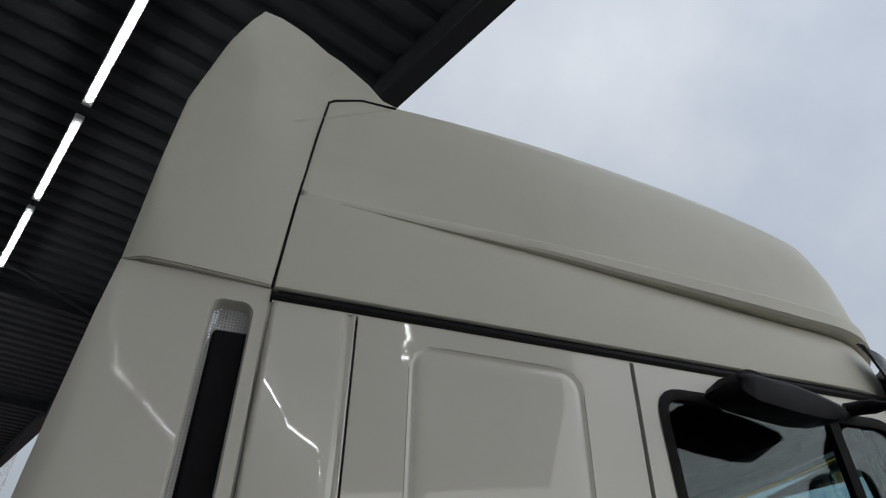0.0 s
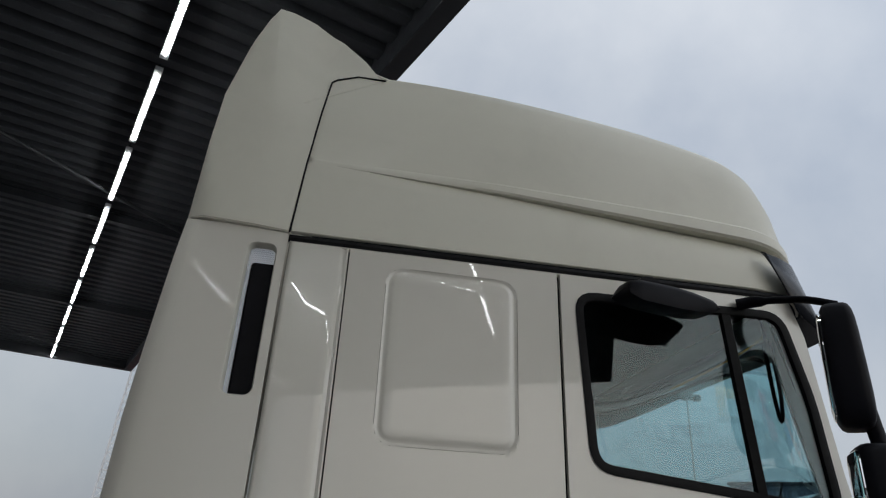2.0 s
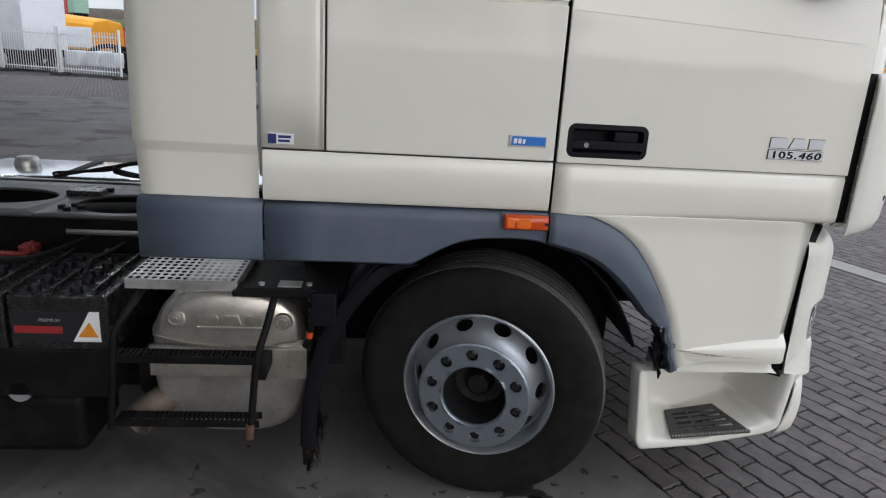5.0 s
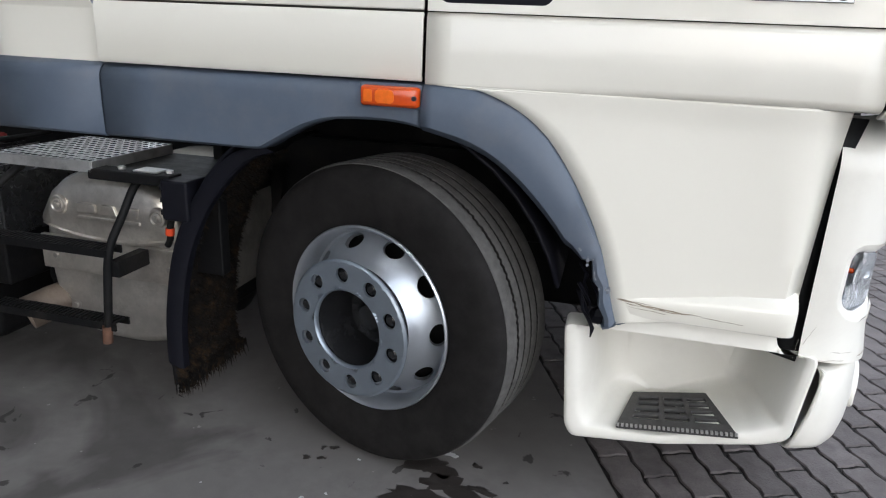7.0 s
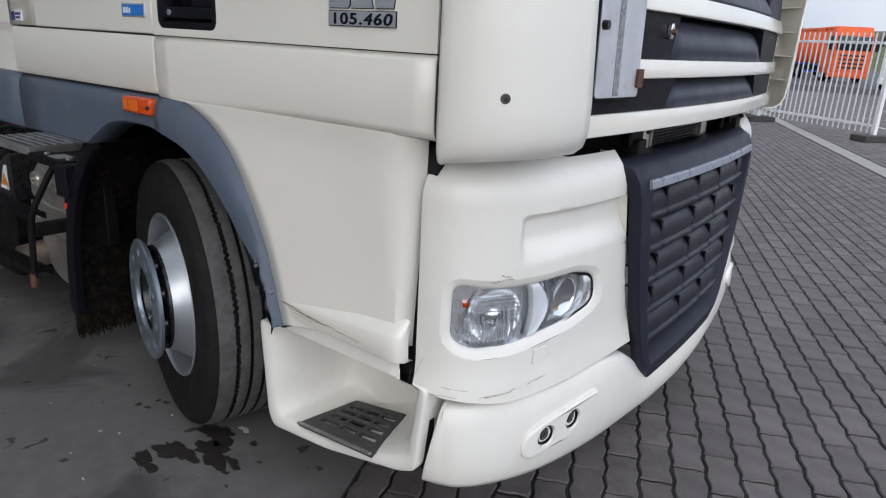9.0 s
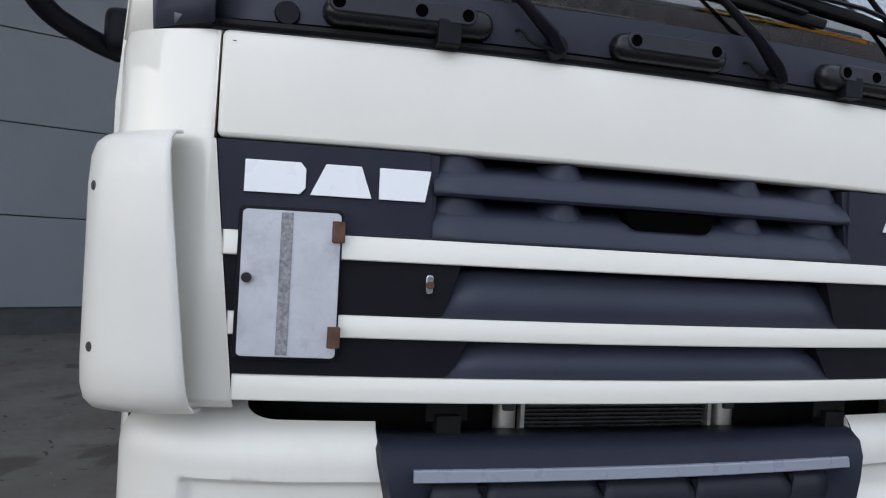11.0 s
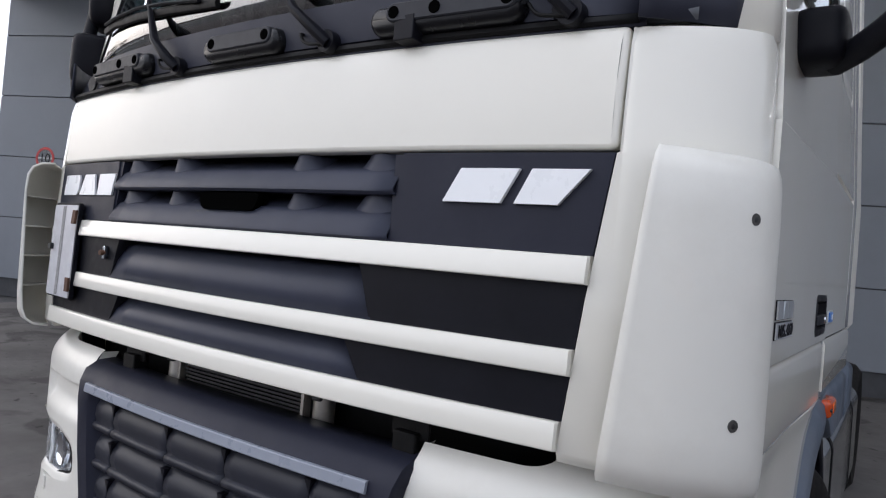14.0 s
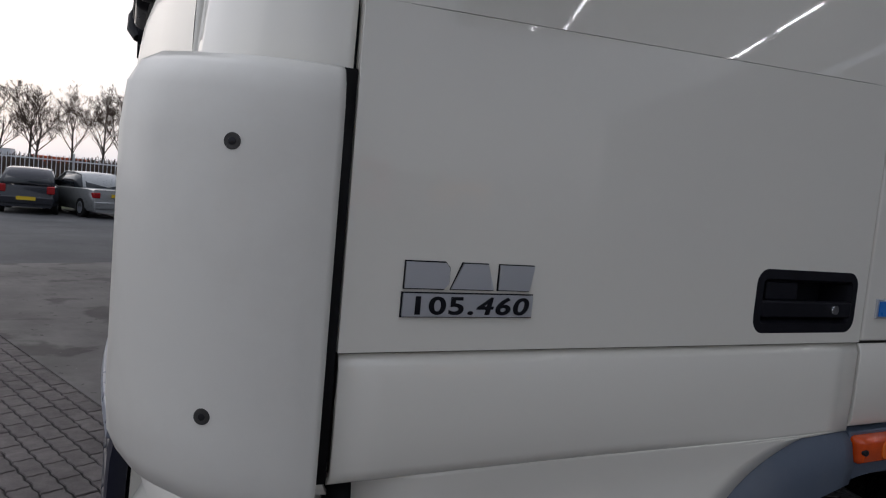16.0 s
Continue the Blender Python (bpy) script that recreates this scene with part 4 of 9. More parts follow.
for y in (0.72, 1.78):
    part("bracket", box(cube(1.42, 1.47, y, y + 0.06, 1.14, 1.19), 1.44, 1.45, y - 0.02, y + 0.08, 1.17, 1.215), CHASSIS, truck, "black bonnet bracket", bevel=0.006)

# lower grille: a dark shield with rows of slats
LG = lambda z: table(z, [0.36, 0.42, 0.55, 0.8, 1.0, 1.16], [0.92, 0.84, 0.735, 0.655, 0.61, 0.575])


def shield():
    bm = bmesh.new()
    rows = []
    for z, d in ((0.395, -0.03), (0.40, 0.012), (0.45, 0.02), (0.48, 0.021), (0.5, 0.021), (0.7, 0.022), (0.9, 0.022), (1.04, 0.02), (1.09, 0.014), (1.125, -0.004), (1.145, -0.04), (1.15, -0.09)):
        e = LG(z)
        ys = [e, e + 0.012, lerp(e, 1.22, 0.12), lerp(e, 1.22, 0.2), lerp(e, 1.22, 0.6), 1.22]
        ys += [TW - y for y in ys[-2::-1]]
        row = []
        for y in ys:
            inside = min(y, TW - y)
            dd = d
            if inside > lerp(e, 1.22, 0.13) and 0.47 < z < 1.05:
                dd = -0.045
            if inside <= e + 0.001:
                dd = d - 0.03
            row.append(front(y, z, dd))
        rows.append(row)
    return loft(bm, rows)


SLAT = mat("charcoal_slat_plastic", (0.019, 0.0205, 0.029), 0.45, spec=0.3, var=0.12, scale=6, bump=0.04, bump_scale=600)
lower = part("lower_grille", shield(), GRILLE, truck, "dark slate lower grille shield", solid=0.006, smooth=45)
def strip(y0, y1, prof, n=14):
    """A closed bar across the front."""
    return loft(bmesh.new(), [[front(lerp(y0, y1, i / n), z, d) for z, d in prof] for i in range(n + 1)], True, True)


part("trim_strip", strip(0.658, 1.782, [(1.068, 0.0), (1.0685, 0.0255), (1.071, 0.028), (1.092, 0.0245), (1.0945, 0.022), (1.095, 0.0)]), mat("trim_grey", (0.22, 0.24, 0.285), 0.3, var=0.05), lower, "satin grey trim strip", smooth=25)
for r in range(5):
    z = 0.978 - r * 0.107
    e = lerp(LG(z + 0.03), 1.22, 0.135)
    cuts = [e] + [y for y in (0.82, 1.10, 1.34, 1.62) if e + 0.04 < y < TW - e - 0.04] + [TW - e]
    prof = [(z - 0.016, -0.045), (z - 0.013, 0.002), (z - 0.008, 0.010), (z, 0.0125), (z + 0.006, 0.010), (z + 0.009, 0.002), (z + 0.014, 0.001), (z + 0.030, 0.006), (z + 0.055, 0.003), (z + 0.073, -0.008), (z + 0.084, -0.024), (z + 0.088, -0.045)]
    for k, (a, b) in enumerate(zip(cuts, cuts[1:])):
        ya, yb = a + (0.0015 if k else 0.0), b - (0.0015 if b < cuts[-1] else 0.0)
        ends = [0.0 if k else -0.02, 0.0, 0.0, 0.0, 0.0 if b < cuts[-1] else -0.02]
        rows = [[front(lerp(ya, yb, t), zz, d + (dip if d > -0.04 else 0.0)) for zz, d in prof] for t, dip in zip((0, 0.12, 0.5, 0.88, 1), ends)]
        part("slat", loft(bmesh.new(), rows), SLAT, lower, "rounded dark grille slat", solid=0.004, smooth=50)
    for y in cuts[1:-1]:
        part("slat_clip", prism(bmesh.new(), [(y - 0.016, z + 0.078), (y + 0.004, z + 0.078), (y + 0.001, z + 0.046)], -0.02, 0.009, front), BLACK, lower, smooth=0)

# bumper corners: plan line from the flank round to the shield
BUMP = curve([(1.208, 0.028, 0), (1.27, 0.030, 0), (1.335, 0.055, 0), (1.40, 0.125, 0), (1.445, 0.24, 0), (1.478, 0.40, 0), (1.497, 0.585, 0), (1.507, 0.70, 0), (1.515, 0.82, 0)], 8)
BLEN = [0.0]
for a_, b_ in zip(BUMP, BUMP[1:]):
    BLEN.append(BLEN[-1] + (b_ - a_).length)
BL = float(np.interp(0.585, [p.y for p in BUMP[8:]], BLEN[8:]))


def stretch(s, z):
    """The bumper's inner end follows the slanting shield."""
    if s <= 0.53:
        return s
    e = float(np.interp(LG(z) + 0.006, [p.y for p in BUMP[8:]], BLEN[8:]))
    return 0.53 + (s - 0.53) * (e - 0.53) / (BL - 0.53)


def bump_at(s, z, d=0.0):
    """The bumper's outer face: s along its line from the flank, d outwards."""
    s = stretch(s, z)
    x = table(s, BLEN, [p.x for p in BUMP])
    y = table(s, BLEN, [p.y for p in BUMP])
    e = 0.01
    tx = table(min(s + e, BLEN[-1]), BLEN, [p.x for p in BUMP]) - table(max(s - e, 0), BLEN, [p.x for p in BUMP])
    ty = table(min(s + e, BLEN[-1]), BLEN, [p.y for p in BUMP]) - table(max(s - e, 0), BLEN, [p.y for p in BUMP])
    n = Vector((ty, -tx, 0)).normalized()
    roll = 0.0
    if z > 1.08:
        roll = -0.085 * ((z - 1.08) / 0.13) ** 2.2
    if z < 0.66:
        roll = 0.012 * (0.66 - z) / 0.08
    return Vector((x, y, z)) + n * (d + roll)


def s_of_y(y):
    return table(y, [p.y for p in BUMP], BLEN)


HL = round_poly([(0.114, 0.893), (0.112, 0.75), (0.165, 0.722), (0.29, 0.722), (0.50, 0.742), (0.59, 0.765), (0.582, 0.852), (0.50, 0.876), (0.36, 0.875), (0.22, 0.878)], 0.035, 4)
HL = scaled(HL, -0.006)


def scoop(s, z):
    """Depth of the soft air scoop beside the shield."""
    a = min(max((s - 0.283) / 0.020, 0), 1)
    b = min(max((1.058 - z) / 0.016, 0), 1) * min(max((z - 0.925) / 0.075, 0), 1)
    k = a * a * (3 - 2 * a) * b * b * (3 - 2 * b)
    return -0.024 * k



def bumper_corner():
    bm = bmesh.new()
    # headlamp zone, scoop zone and the rolled top
    E0 = 0.026
    base = lambda p: 0.575 + 0.032 * max(0, 1 - (p - E0) / 0.25)
    across = lambda i, n: lerp(E0, BL, i / n)
    rim = [(max(p[0], E0 + 0.01), min(p[1], 0.909)) for p in scaled(HL, -0.017)]
    soft = [(lerp(p[0], q[0], 0.25), lerp(p[1], q[1], 0.25)) for p, q in zip(rim, HL)]
    patch(bm, [(across(i, 40), base(across(i, 40))) for i in range(41)] + [(across(i, 70), 0.915) for i in range(70, -1, -1)], rim, bump_at, 5, 96)
    rings(bm, [(rim, 0.0), (soft, -0.0015), (scaled(HL, -0.006), -0.0045), (HL, -0.0065), (scaled(HL, 0.005), -0.011), (scaled(HL, 0.007), -0.026), (scaled(HL, 0.008), -0.06)], bump_at, False)
    S0, S1 = s_of_y(0.29), s_of_y(0.365)
    top = lambda p: 1.212 - 0.036 * math.sqrt(1 - (1 - min(max((p - S0) / (S1 - S0), 0), 1)) ** 2)
    grid(bm, E0, BL, 0.0, 1.0, 70, 48, lambda p, q: bump_at(p, lerp(0.915, top(p), q), scoop(p, lerp(0.915, top(p), q))))
    loft(bm, [[bump_at(BL, z, d) for z in (0.59, 0.7, 0.8, 0.915, 1.0, 1.085, 1.12, 1.17)] for d in (0, -0.01, -0.05)])
    bmesh.ops.remove_doubles(bm, verts=bm.verts, dist=0.0006)
    bmesh.ops.recalc_face_normals(bm, faces=bm.faces)
    loft(bm, [[bump_at(across(i, 40), base(across(i, 40)), d) for i in range(41)] for d in (0, -0.012, -0.05)])
    return bm


bump = both("bumper_corner", bumper_corner, BUMPER, "cream bumper corner with scuffs round the headlamp", smooth=50)
both("bumper_seal", lambda: loft(bmesh.new(), [[Vector(((lerp(1.20, 1.25, max(0, (z - 0.95) / 0.3) ** 2) if z > 0.59 else 1.258) + o * (1 if z > 0.59 else 0.4), 0.055, z)) for z in (0.36, 0.58, 0.6, 0.8, 1.0, 1.12, 1.21)] for o in (-0.04, 0.04)]), RUBBER, "black gap seal", solid=0.02)

# headlamps
def closing(poly, t):
    """The outline drawn towards the lamp's middle line."""
    return [(lerp(p[0], min(max(p[0], 0.19), 0.50), t), lerp(p[1], 0.803 + 0.02 * (p[0] - 0.3), t)) for p in poly]


lamps = both("headlight", lambda: rings(bmesh.new(), [(scaled(HL, 0.006), -0.020), (scaled(HL, 0.014), -0.046)] + [(closing(scaled(HL, 0.012), t), -0.046) for t in (0.3, 0.6, 1.0)], bump_at, False), REFLECT, "clear glass headlamp with chrome reflectors")
both("headlight_glass", lambda: rings(bmesh.new(), [(scaled(HL, 0.0075), -0.020), (scaled(HL, 0.014), -0.013)] + [(closing(scaled(HL, 0.014), t), -0.011) for t in (0.3, 0.6, 1.0)], bump_at, False), CLEAR, "clear lens", lamps)
both("headlight_rim", lambda: rings(bmesh.new(), [(scaled(HL, 0.005), -0.030), (scaled(HL, 0.0065), -0.016), (scaled(HL, 0.009), -0.016), (scaled(HL, 0.010), -0.030)], bump_at, False), REFLECT, "thin bright lamp edge", lamps)


def bowl(s, z, r, depth, out=-0.03, tip=1.06):
    p = bump_at(s, z, out)
    q = bump_at(s, z, out - 0.01) - p
    rot = Vector((0, 1, 0)).rotation_difference(q.normalized()).to_matrix().to_4x4()
    b = lathe(bmesh.new(), [(0.0001, depth), (r * 0.25, depth * 0.97), (r * 0.6, depth * 0.7), (r * 0.9, depth * 0.2), (r, 0.0), (r * 1.04, -0.004), (r * tip, 0.01)], (0, 0, 0), 32)
    bmesh.ops.transform(b, matrix=Matrix.Translation(p) @ rot, verts=b.verts)
    return b


both("lamp_bowl", lambda: bowl(0.238, 0.803, 0.068, 0.012), REFLECT, "ribbed chrome bowl", lamps)
both("lamp_bowl", lambda: bowl(0.475, 0.808, 0.056, 0.012), CHROME, "chrome bowl", lamps)
both("lamp_bulb", lambda: bowl(0.152, 0.832, 0.0065, -0.006, -0.036), AMBER, "amber bulb", lamps)
both("lamp_projector", lambda: bowl(0.235, 0.803, 0.024, -0.012, -0.03), CLEARB, "clear bulb lens", lamps)


def lamp_edge():
    """A black crescent that paints the shadow at the lamp's inner end."""
    near = [i for i, p in enumerate(HL) if p[0] > 0.47]
    a, b = scaled(HL, 0.004), scaled(HL, 0.013)
    return loft(bmesh.new(), [[bump_at(*a[i], -0.011) for i in near], [bump_at(*(lerp(Vector(a[i]), Vector(b[i]), min(1.0, (HL[i][0] - 0.465) / 0.07))), -0.0105) for i in near]])


both("lamp_edge", lamp_edge, RUBBER, "black crescent painting the shadow edge of the lamp", lamps)


# prisms pressed into the lamp glass, fanned round the bulb
def lens_ribs():
    bm = bmesh.new()
    for i in range(15):
        s0 = 0.132 + i * 0.0125
        loft(bm, [[bump_at(s0 + o + 0.012 * math.sin(q * 2.6), lerp(0.735, 0.795 + 0.006 * (i % 3), q), d) for q in (0, 0.33, 0.66, 1)] for o, d in ((-0.0045, -0.026), (0.0, -0.018), (0.0045, -0.026))])
    for j in range(5):
        z0 = 0.812 + j * 0.010
        loft(bm, [[bump_at(lerp(0.175, 0.30, q), z0 + o + 0.004 * math.sin(3 * q), d) for q in (0, 0.25, 0.5, 0.75, 1)] for o, d in ((-0.004, -0.026), (0.0, -0.019), (0.004, -0.026))])
    return bm


both("lens_rib", lens_ribs, REFLECT, "fine prisms of the lens", lamps)
both("lamp_divider", lambda: loft(bmesh.new(), [[bump_at(0.352 + 0.030 * math.sin(math.pi * q) + o * (0.5 + 0.7 * math.sin(math.pi * q)), lerp(0.732, 0.872, q), d) for q in [k / 10 for k in range(11)]] for o, d in ((-0.028, -0.03), (-0.02, -0.016), (0.02, -0.014), (0.028, -0.03))]), mat("lamp_frost", (0.72, 0.74, 0.77), 0.25, var=0.03), "frosted divider in the headlamp", lamps, solid=0.004)
both("lamp_band", lambda: loft(bmesh.new(), [[bump_at(0.40 + 0.022 * math.sin(math.pi * q) + o, lerp(0.742, 0.872, q), d) for q in [k / 10 for k in range(11)]] for o, d in ((-0.010, -0.03), (-0.006, -0.016), (0.006, -0.016), (0.010, -0.03))]), CHROME, "chrome band in the headlamp", lamps)

# lower bumper with fog lamps, one piece across
LB = curve([(1.264, 0.036, 0), (1.31, 0.050, 0), (1.36, 0.083, 0), (1.415, 0.17, 0), (1.465, 0.31, 0), (1.50, 0.50, 0), (1.525, 0.75, 0), (1.54, 1.0, 0), (1.545, 1.22, 0)], 6)


def lower_bumper():
    bm = bmesh.new()
    full = [(p.x, p.y) for p in LB] + [(p.x, TW - p.y) for p in LB[-2::-1]]
    n = len(full)
    rows = []
    for t, ins in ((0.0, 0.05), (0.02, 0.012), (0.05, 0.004), (0.25, -0.004), (0.5, -0.010), (0.75, -0.006), (0.92, 0.002), (0.98, 0.010), (1.0, 0.03), (1.0, 0.10)):
        row = []
        for i, (x, y) in enumerate(full):
            yy = min(y, TW - y)
            top = table(yy, [0.05, 0.30, 0.55, 0.70, 0.82, 0.93, 1.22], [0.566, 0.566, 0.566, 0.545, 0.47, 0.405, 0.395])
            bot = table(yy, [0.05, 0.3, 0.6, 1.22], [0.325, 0.305, 0.285, 0.27])
            a, b = full[max(i - 1, 0)], full[min(i + 1, n - 1)]
            nrm = Vector((b[1] - a[1], a[0] - b[0], 0)).normalized()
            rows_p = Vector((x + (lerp(0.052, -0.004, t) if i < 6 or i > n - 7 else 0.0) * (1 - min(i, n - 1 - i) / 6), y, lerp(top, bot, t))) - nrm * ins
            row.append(rows_p)
        rows.append(row)
    return loft(bm, rows)


lowb = part("lower_bumper", lower_bumper(), BUMPER, truck, "cream lower bumper with two fog lamps each side", solid=0.008, smooth=50)


def lb_at(y, z, d):
    xs = table(y, [p.y for p in LB[6:]], [p.x for p in LB[6:]])
    e = 0.02
    tx = table(y + e, [p.y for p in LB[6:]], [p.x for p in LB[6:]]) - table(y - e, [p.y for p in LB[6:]], [p.x for p in LB[6:]])
    n = Vector((2 * e, -tx, 0)).normalized()
    return Vector((xs, y, z)) + n * (d + 0.008)


FOG = round_poly([(0.225, 0.375), (0.215, 0.455), (0.30, 0.487), (0.53, 0.50), (0.545, 0.45), (0.42, 0.39)], 0.045, 5)
def fog_panel():
    bm = bmesh.new()
    rings(bm, [(FOG, -0.004), (scaled(FOG, 0.003), 0.012), (scaled(FOG, 0.009), 0.016)], lb_at, False)
    inner = scaled(FOG, 0.009)
    for y, z, keep in ((0.300, 0.434, lambda p: p[0] < 0.352), (0.405, 0.446, lambda p: p[0] >= 0.352)):
        half = [p for p in inner if keep(p)]
        lo, hi = 0.399, 0.478
        cut = [(0.352, lo), (0.352, hi)]
        poly = sorted(half + cut, key=lambda p: math.atan2(p[1] - z, p[0] - y))
        patch(bm, poly, [(y + 0.032 * math.cos(a), z + 0.032 * math.sin(a)) for a in [2 * math.pi * k / 24 for k in range(24)]], lambda a, b: lb_at(a, b, 0.016), 2, 40)
        rings(bm, [([(y + r * math.cos(a), z + r * math.sin(a)) for a in [2 * math.pi * k / 24 for k in range(24)]], d) for r, d in ((0.032, 0.016), (0.030, 0.013), (0.029, 0.0))], lb_at, False)
    return bm


both("fog_panel", fog_panel, BUMPER, "raised cream fog lamp panel", smooth=40)


def fog(y, z):
    c = [2 * math.pi * k / 24 for k in range(24)]
    ring = lambda r, dy=0.0: [(y + dy + r * math.cos(a), z + r * math.sin(a)) for a in c]
    return rings(bmesh.new(), [(ring(0.029), 0.007), (ring(0.025), 0.002), (ring(0.022), 0.003), (ring(0.016), 0.006), (ring(0.006), 0.008)], lb_at)


for y_, z_ in ((0.300, 0.434), (0.405, 0.446)):
    fogs = both("fog_lamp", lambda: fog(y_, z_), FOGGLASS, "round dark glass fog lamp", smooth=60)
    both("fog_ring", lambda: rings(bmesh.new(), [([(y_ + r * math.cos(2 * math.pi * k / 24), z_ + r * math.sin(2 * math.pi * k / 24)) for k in range(24)], d) for r, d in ((0.0285, 0.004), (0.027, 0.011), (0.024, 0.010), (0.022, 0.004))], lb_at, False), BLACK, "", fogs)
# a solid disc on the bumper, black to paint the shade of a hole
both("tow_hole", lambda: lathe(bmesh.new(), [(0.0001, 1.546), (0.018, 1.546), (0.019, 1.53)], (0, 0.98, 0.345), 16, "x"), RUBBER, smooth=0)
part("bumper_tread", span(0.95, 1.49, [(0.396, -0.05), (0.400, 0.0), (0.402, 0.012)], 12), mat("grey_tread", (0.09, 0.09, 0.09), 0.6, var=0.2, scale=30, bump=0.3, bump_scale=200), truck, "black tread strip on the bumper")


# steps: hollow cream box with a black grip plate
def step_box():
    """A moulded bowl: outer flange, then walls, back and floor flowing into each other."""
    bm = bmesh.new()
    rim = round_poly([(0.640, 0.612), (0.668, 0.30), (0.690, 0.262), (0.93, 0.285), (1.20, 0.340), (1.258, 0.366), (1.285, 0.612)], 0.022, 4)
    rim = rim + [(x, 0.612) for x in (1.23, 1.20, 1.185, 1.17, 1.155, 1.10, 1.0, 0.9, 0.8, 0.77, 0.745, 0.72, 0.70)]
    f = lambda a, b, d: Vector((a, 0.012 + d + 0.022 * min(1, max(0, (b - 0.615) / 0.02)), b))

    def bowl(s):
        out = []
        for x, z in rim:
            l, r = min(1, max(0, (0.86 - x) / 0.16)), min(1, max(0, (x - 1.10) / 0.16))
            low = min(1, max(0, (0.44 - z) / 0.09))
            up = min(1, max(0, (z - 0.56) / 0.04)) * min(1, max(0, (x - 0.70) / 0.05)) * min(1, max(0, (1.19 - x) / 0.03))
            out.append((x + 0.105 * s * l - 0.085 * s * r, z + 0.10 * up + low * (0.029 * min(1, s / 0.3) + 0.012 * max(0, s - 0.3)) + 0.04 * s * max(l, r) * low))
        return out

    rings(bm, [(rim, 0.09), (rim, 0.005), (bowl(0.03), 0.001), (bowl(0.09), 0.0), (bowl(0.26), 0.001), (bowl(0.36), 0.007), (bowl(0.46), 0.020), (bowl(0.56), 0.042), (bowl(0.66), 0.075), (bowl(0.76), 0.115), (bowl(0.87), 0.160), (bowl(0.98), 0.195), (bowl(1.12), 0.220), (bowl(1.32), 0.238), (bowl(1.6), 0.246)], f)
    return bm


both("step_box", step_box, BUMPER, "hollow cream cab step", smooth=60)


def tread_plate():
    bm = bmesh.new()
    f = lambda u, v: Vector((lerp(lerp(0.812, 1.128, u), lerp(0.862, 1.068, u), v), lerp(0.008 - 0.018 * u, 0.205, v), 0.320 + 0.17 * (lerp(lerp(0.812, 1.128, u), lerp(0.862, 1.068, u), v) - 0.80) - 0.012 * u * (1 - v)))
    us = [0, 0.12, 0.36, 0.42, 0.64, 0.70, 0.92, 1.0]
    vs = [0, 0.24, 0.33, 0.42, 0.51, 0.60, 0.68, 0.76, 0.84, 1.0]
    for i in range(len(us) - 1):
        for j in range(len(vs) - 1):
            if i % 2 == 1 and j % 2 == 1 and 0 < i < 7:
                continue
            p = [f(us[i], vs[j]), f(us[i + 1], vs[j]), f(us[i + 1], vs[j + 1]), f(us[i], vs[j + 1])]
            vv = [bm.verts.new(q) for q in p]
            bm.faces.new(vv)
    bmesh.ops.remove_doubles(bm, verts=bm.verts, dist=0.0005)
    return bm


both("step_tread", tread_plate, mat("worn_grip_plate", (0.055, 0.053, 0.052), 0.6, var=0.3, scale=30, bump=0.2, bump_scale=300), "black slotted grip plate", solid=0.012, bevel=0.003)
def tread_teeth():
    """A notched lip along the plate's front edge."""
    bm = bmesh.new()
    for i in range(26):
        u = (i + 0.2) / 26
        x = lerp(0.812, 1.128, u)
        box(bm, x, x + 0.0065, 0.001 - 0.018 * u, 0.012 - 0.018 * u, 0.326 + 0.17 * (x - 0.80) - 0.012 * u, 0.3315 + 0.17 * (x - 0.80) - 0.012 * u)
    return bm


both("tread_lip", tread_teeth, ALU, "worn notched lip of the grip plate", smooth=0)
both("tread_base", lambda: prism(bmesh.new(), [(0.835, 0.285), (1.09, 0.325), (1.09, 0.352), (0.835, 0.311)], 0.10, 0.20, lambda a, b, d: Vector((a, d, b))), RUBBER, "dark base under the grip plate")


# a small square cover and the scuffs of use
both("tow_cover", lambda: rings(bmesh.new(), [(rounded(0.352, 0.40, 0.655, 0.70, 0.004, 2), 0.001), (rounded(0.353, 0.399, 0.656, 0.699, 0.004, 2), 0.0048), (rounded(0.356, 0.396, 0.659, 0.696, 0.003, 2), 0.0052)], bump_at), BUMPER, "small square cover in the bumper", bump)
SCUFF = mat("scuffed_grey", (0.42, 0.385, 0.33), 0.7, var=0.3, scale=60)


def scuff(rnd, a, b, n, f, w):
    """A ragged scratch: a thin strip of uneven width."""
    pts = [(lerp(a[0], b[0], i / n), lerp(a[1], b[1], i / n) + rnd.uniform(-w, w) * 0.8) for i in range(n + 1)]
    bm = bmesh.new()
    return loft(bm, [[f(p[0], p[1] + k * w * rnd.uniform(0.1, 1.0) * (0.2 if i in (0, n) else 1)) for i, p in enumerate(pts)] for k in (-1, 1)])


rnd = random.Random(21)
for a, b, w in (((0.045, 0.605), (0.14, 0.603), 0.002), ((0.19, 0.60), (0.30, 0.607), 0.0025), ((0.33, 0.611), (0.40, 0.617), 0.002), ((0.03, 0.64), (0.055, 0.70), 0.003), ((0.10, 0.626), (0.17, 0.62), 0.0012),
                ((0.36, 0.70), (0.41, 0.71), 0.0012), ((0.37, 0.66), (0.42, 0.672), 0.0012), ((0.20, 0.902), (0.27, 0.905), 0.003), ((0.23, 0.915), (0.26, 0.912), 0.003), ((0.012, 0.60), (0.02, 0.66), 0.003)):
    part("scuff", scuff(rnd, a, b, 9, lambda p, q: bump_at(p, q, 0.0042), w), SCUFF, bump[0], "grey scuff mark")
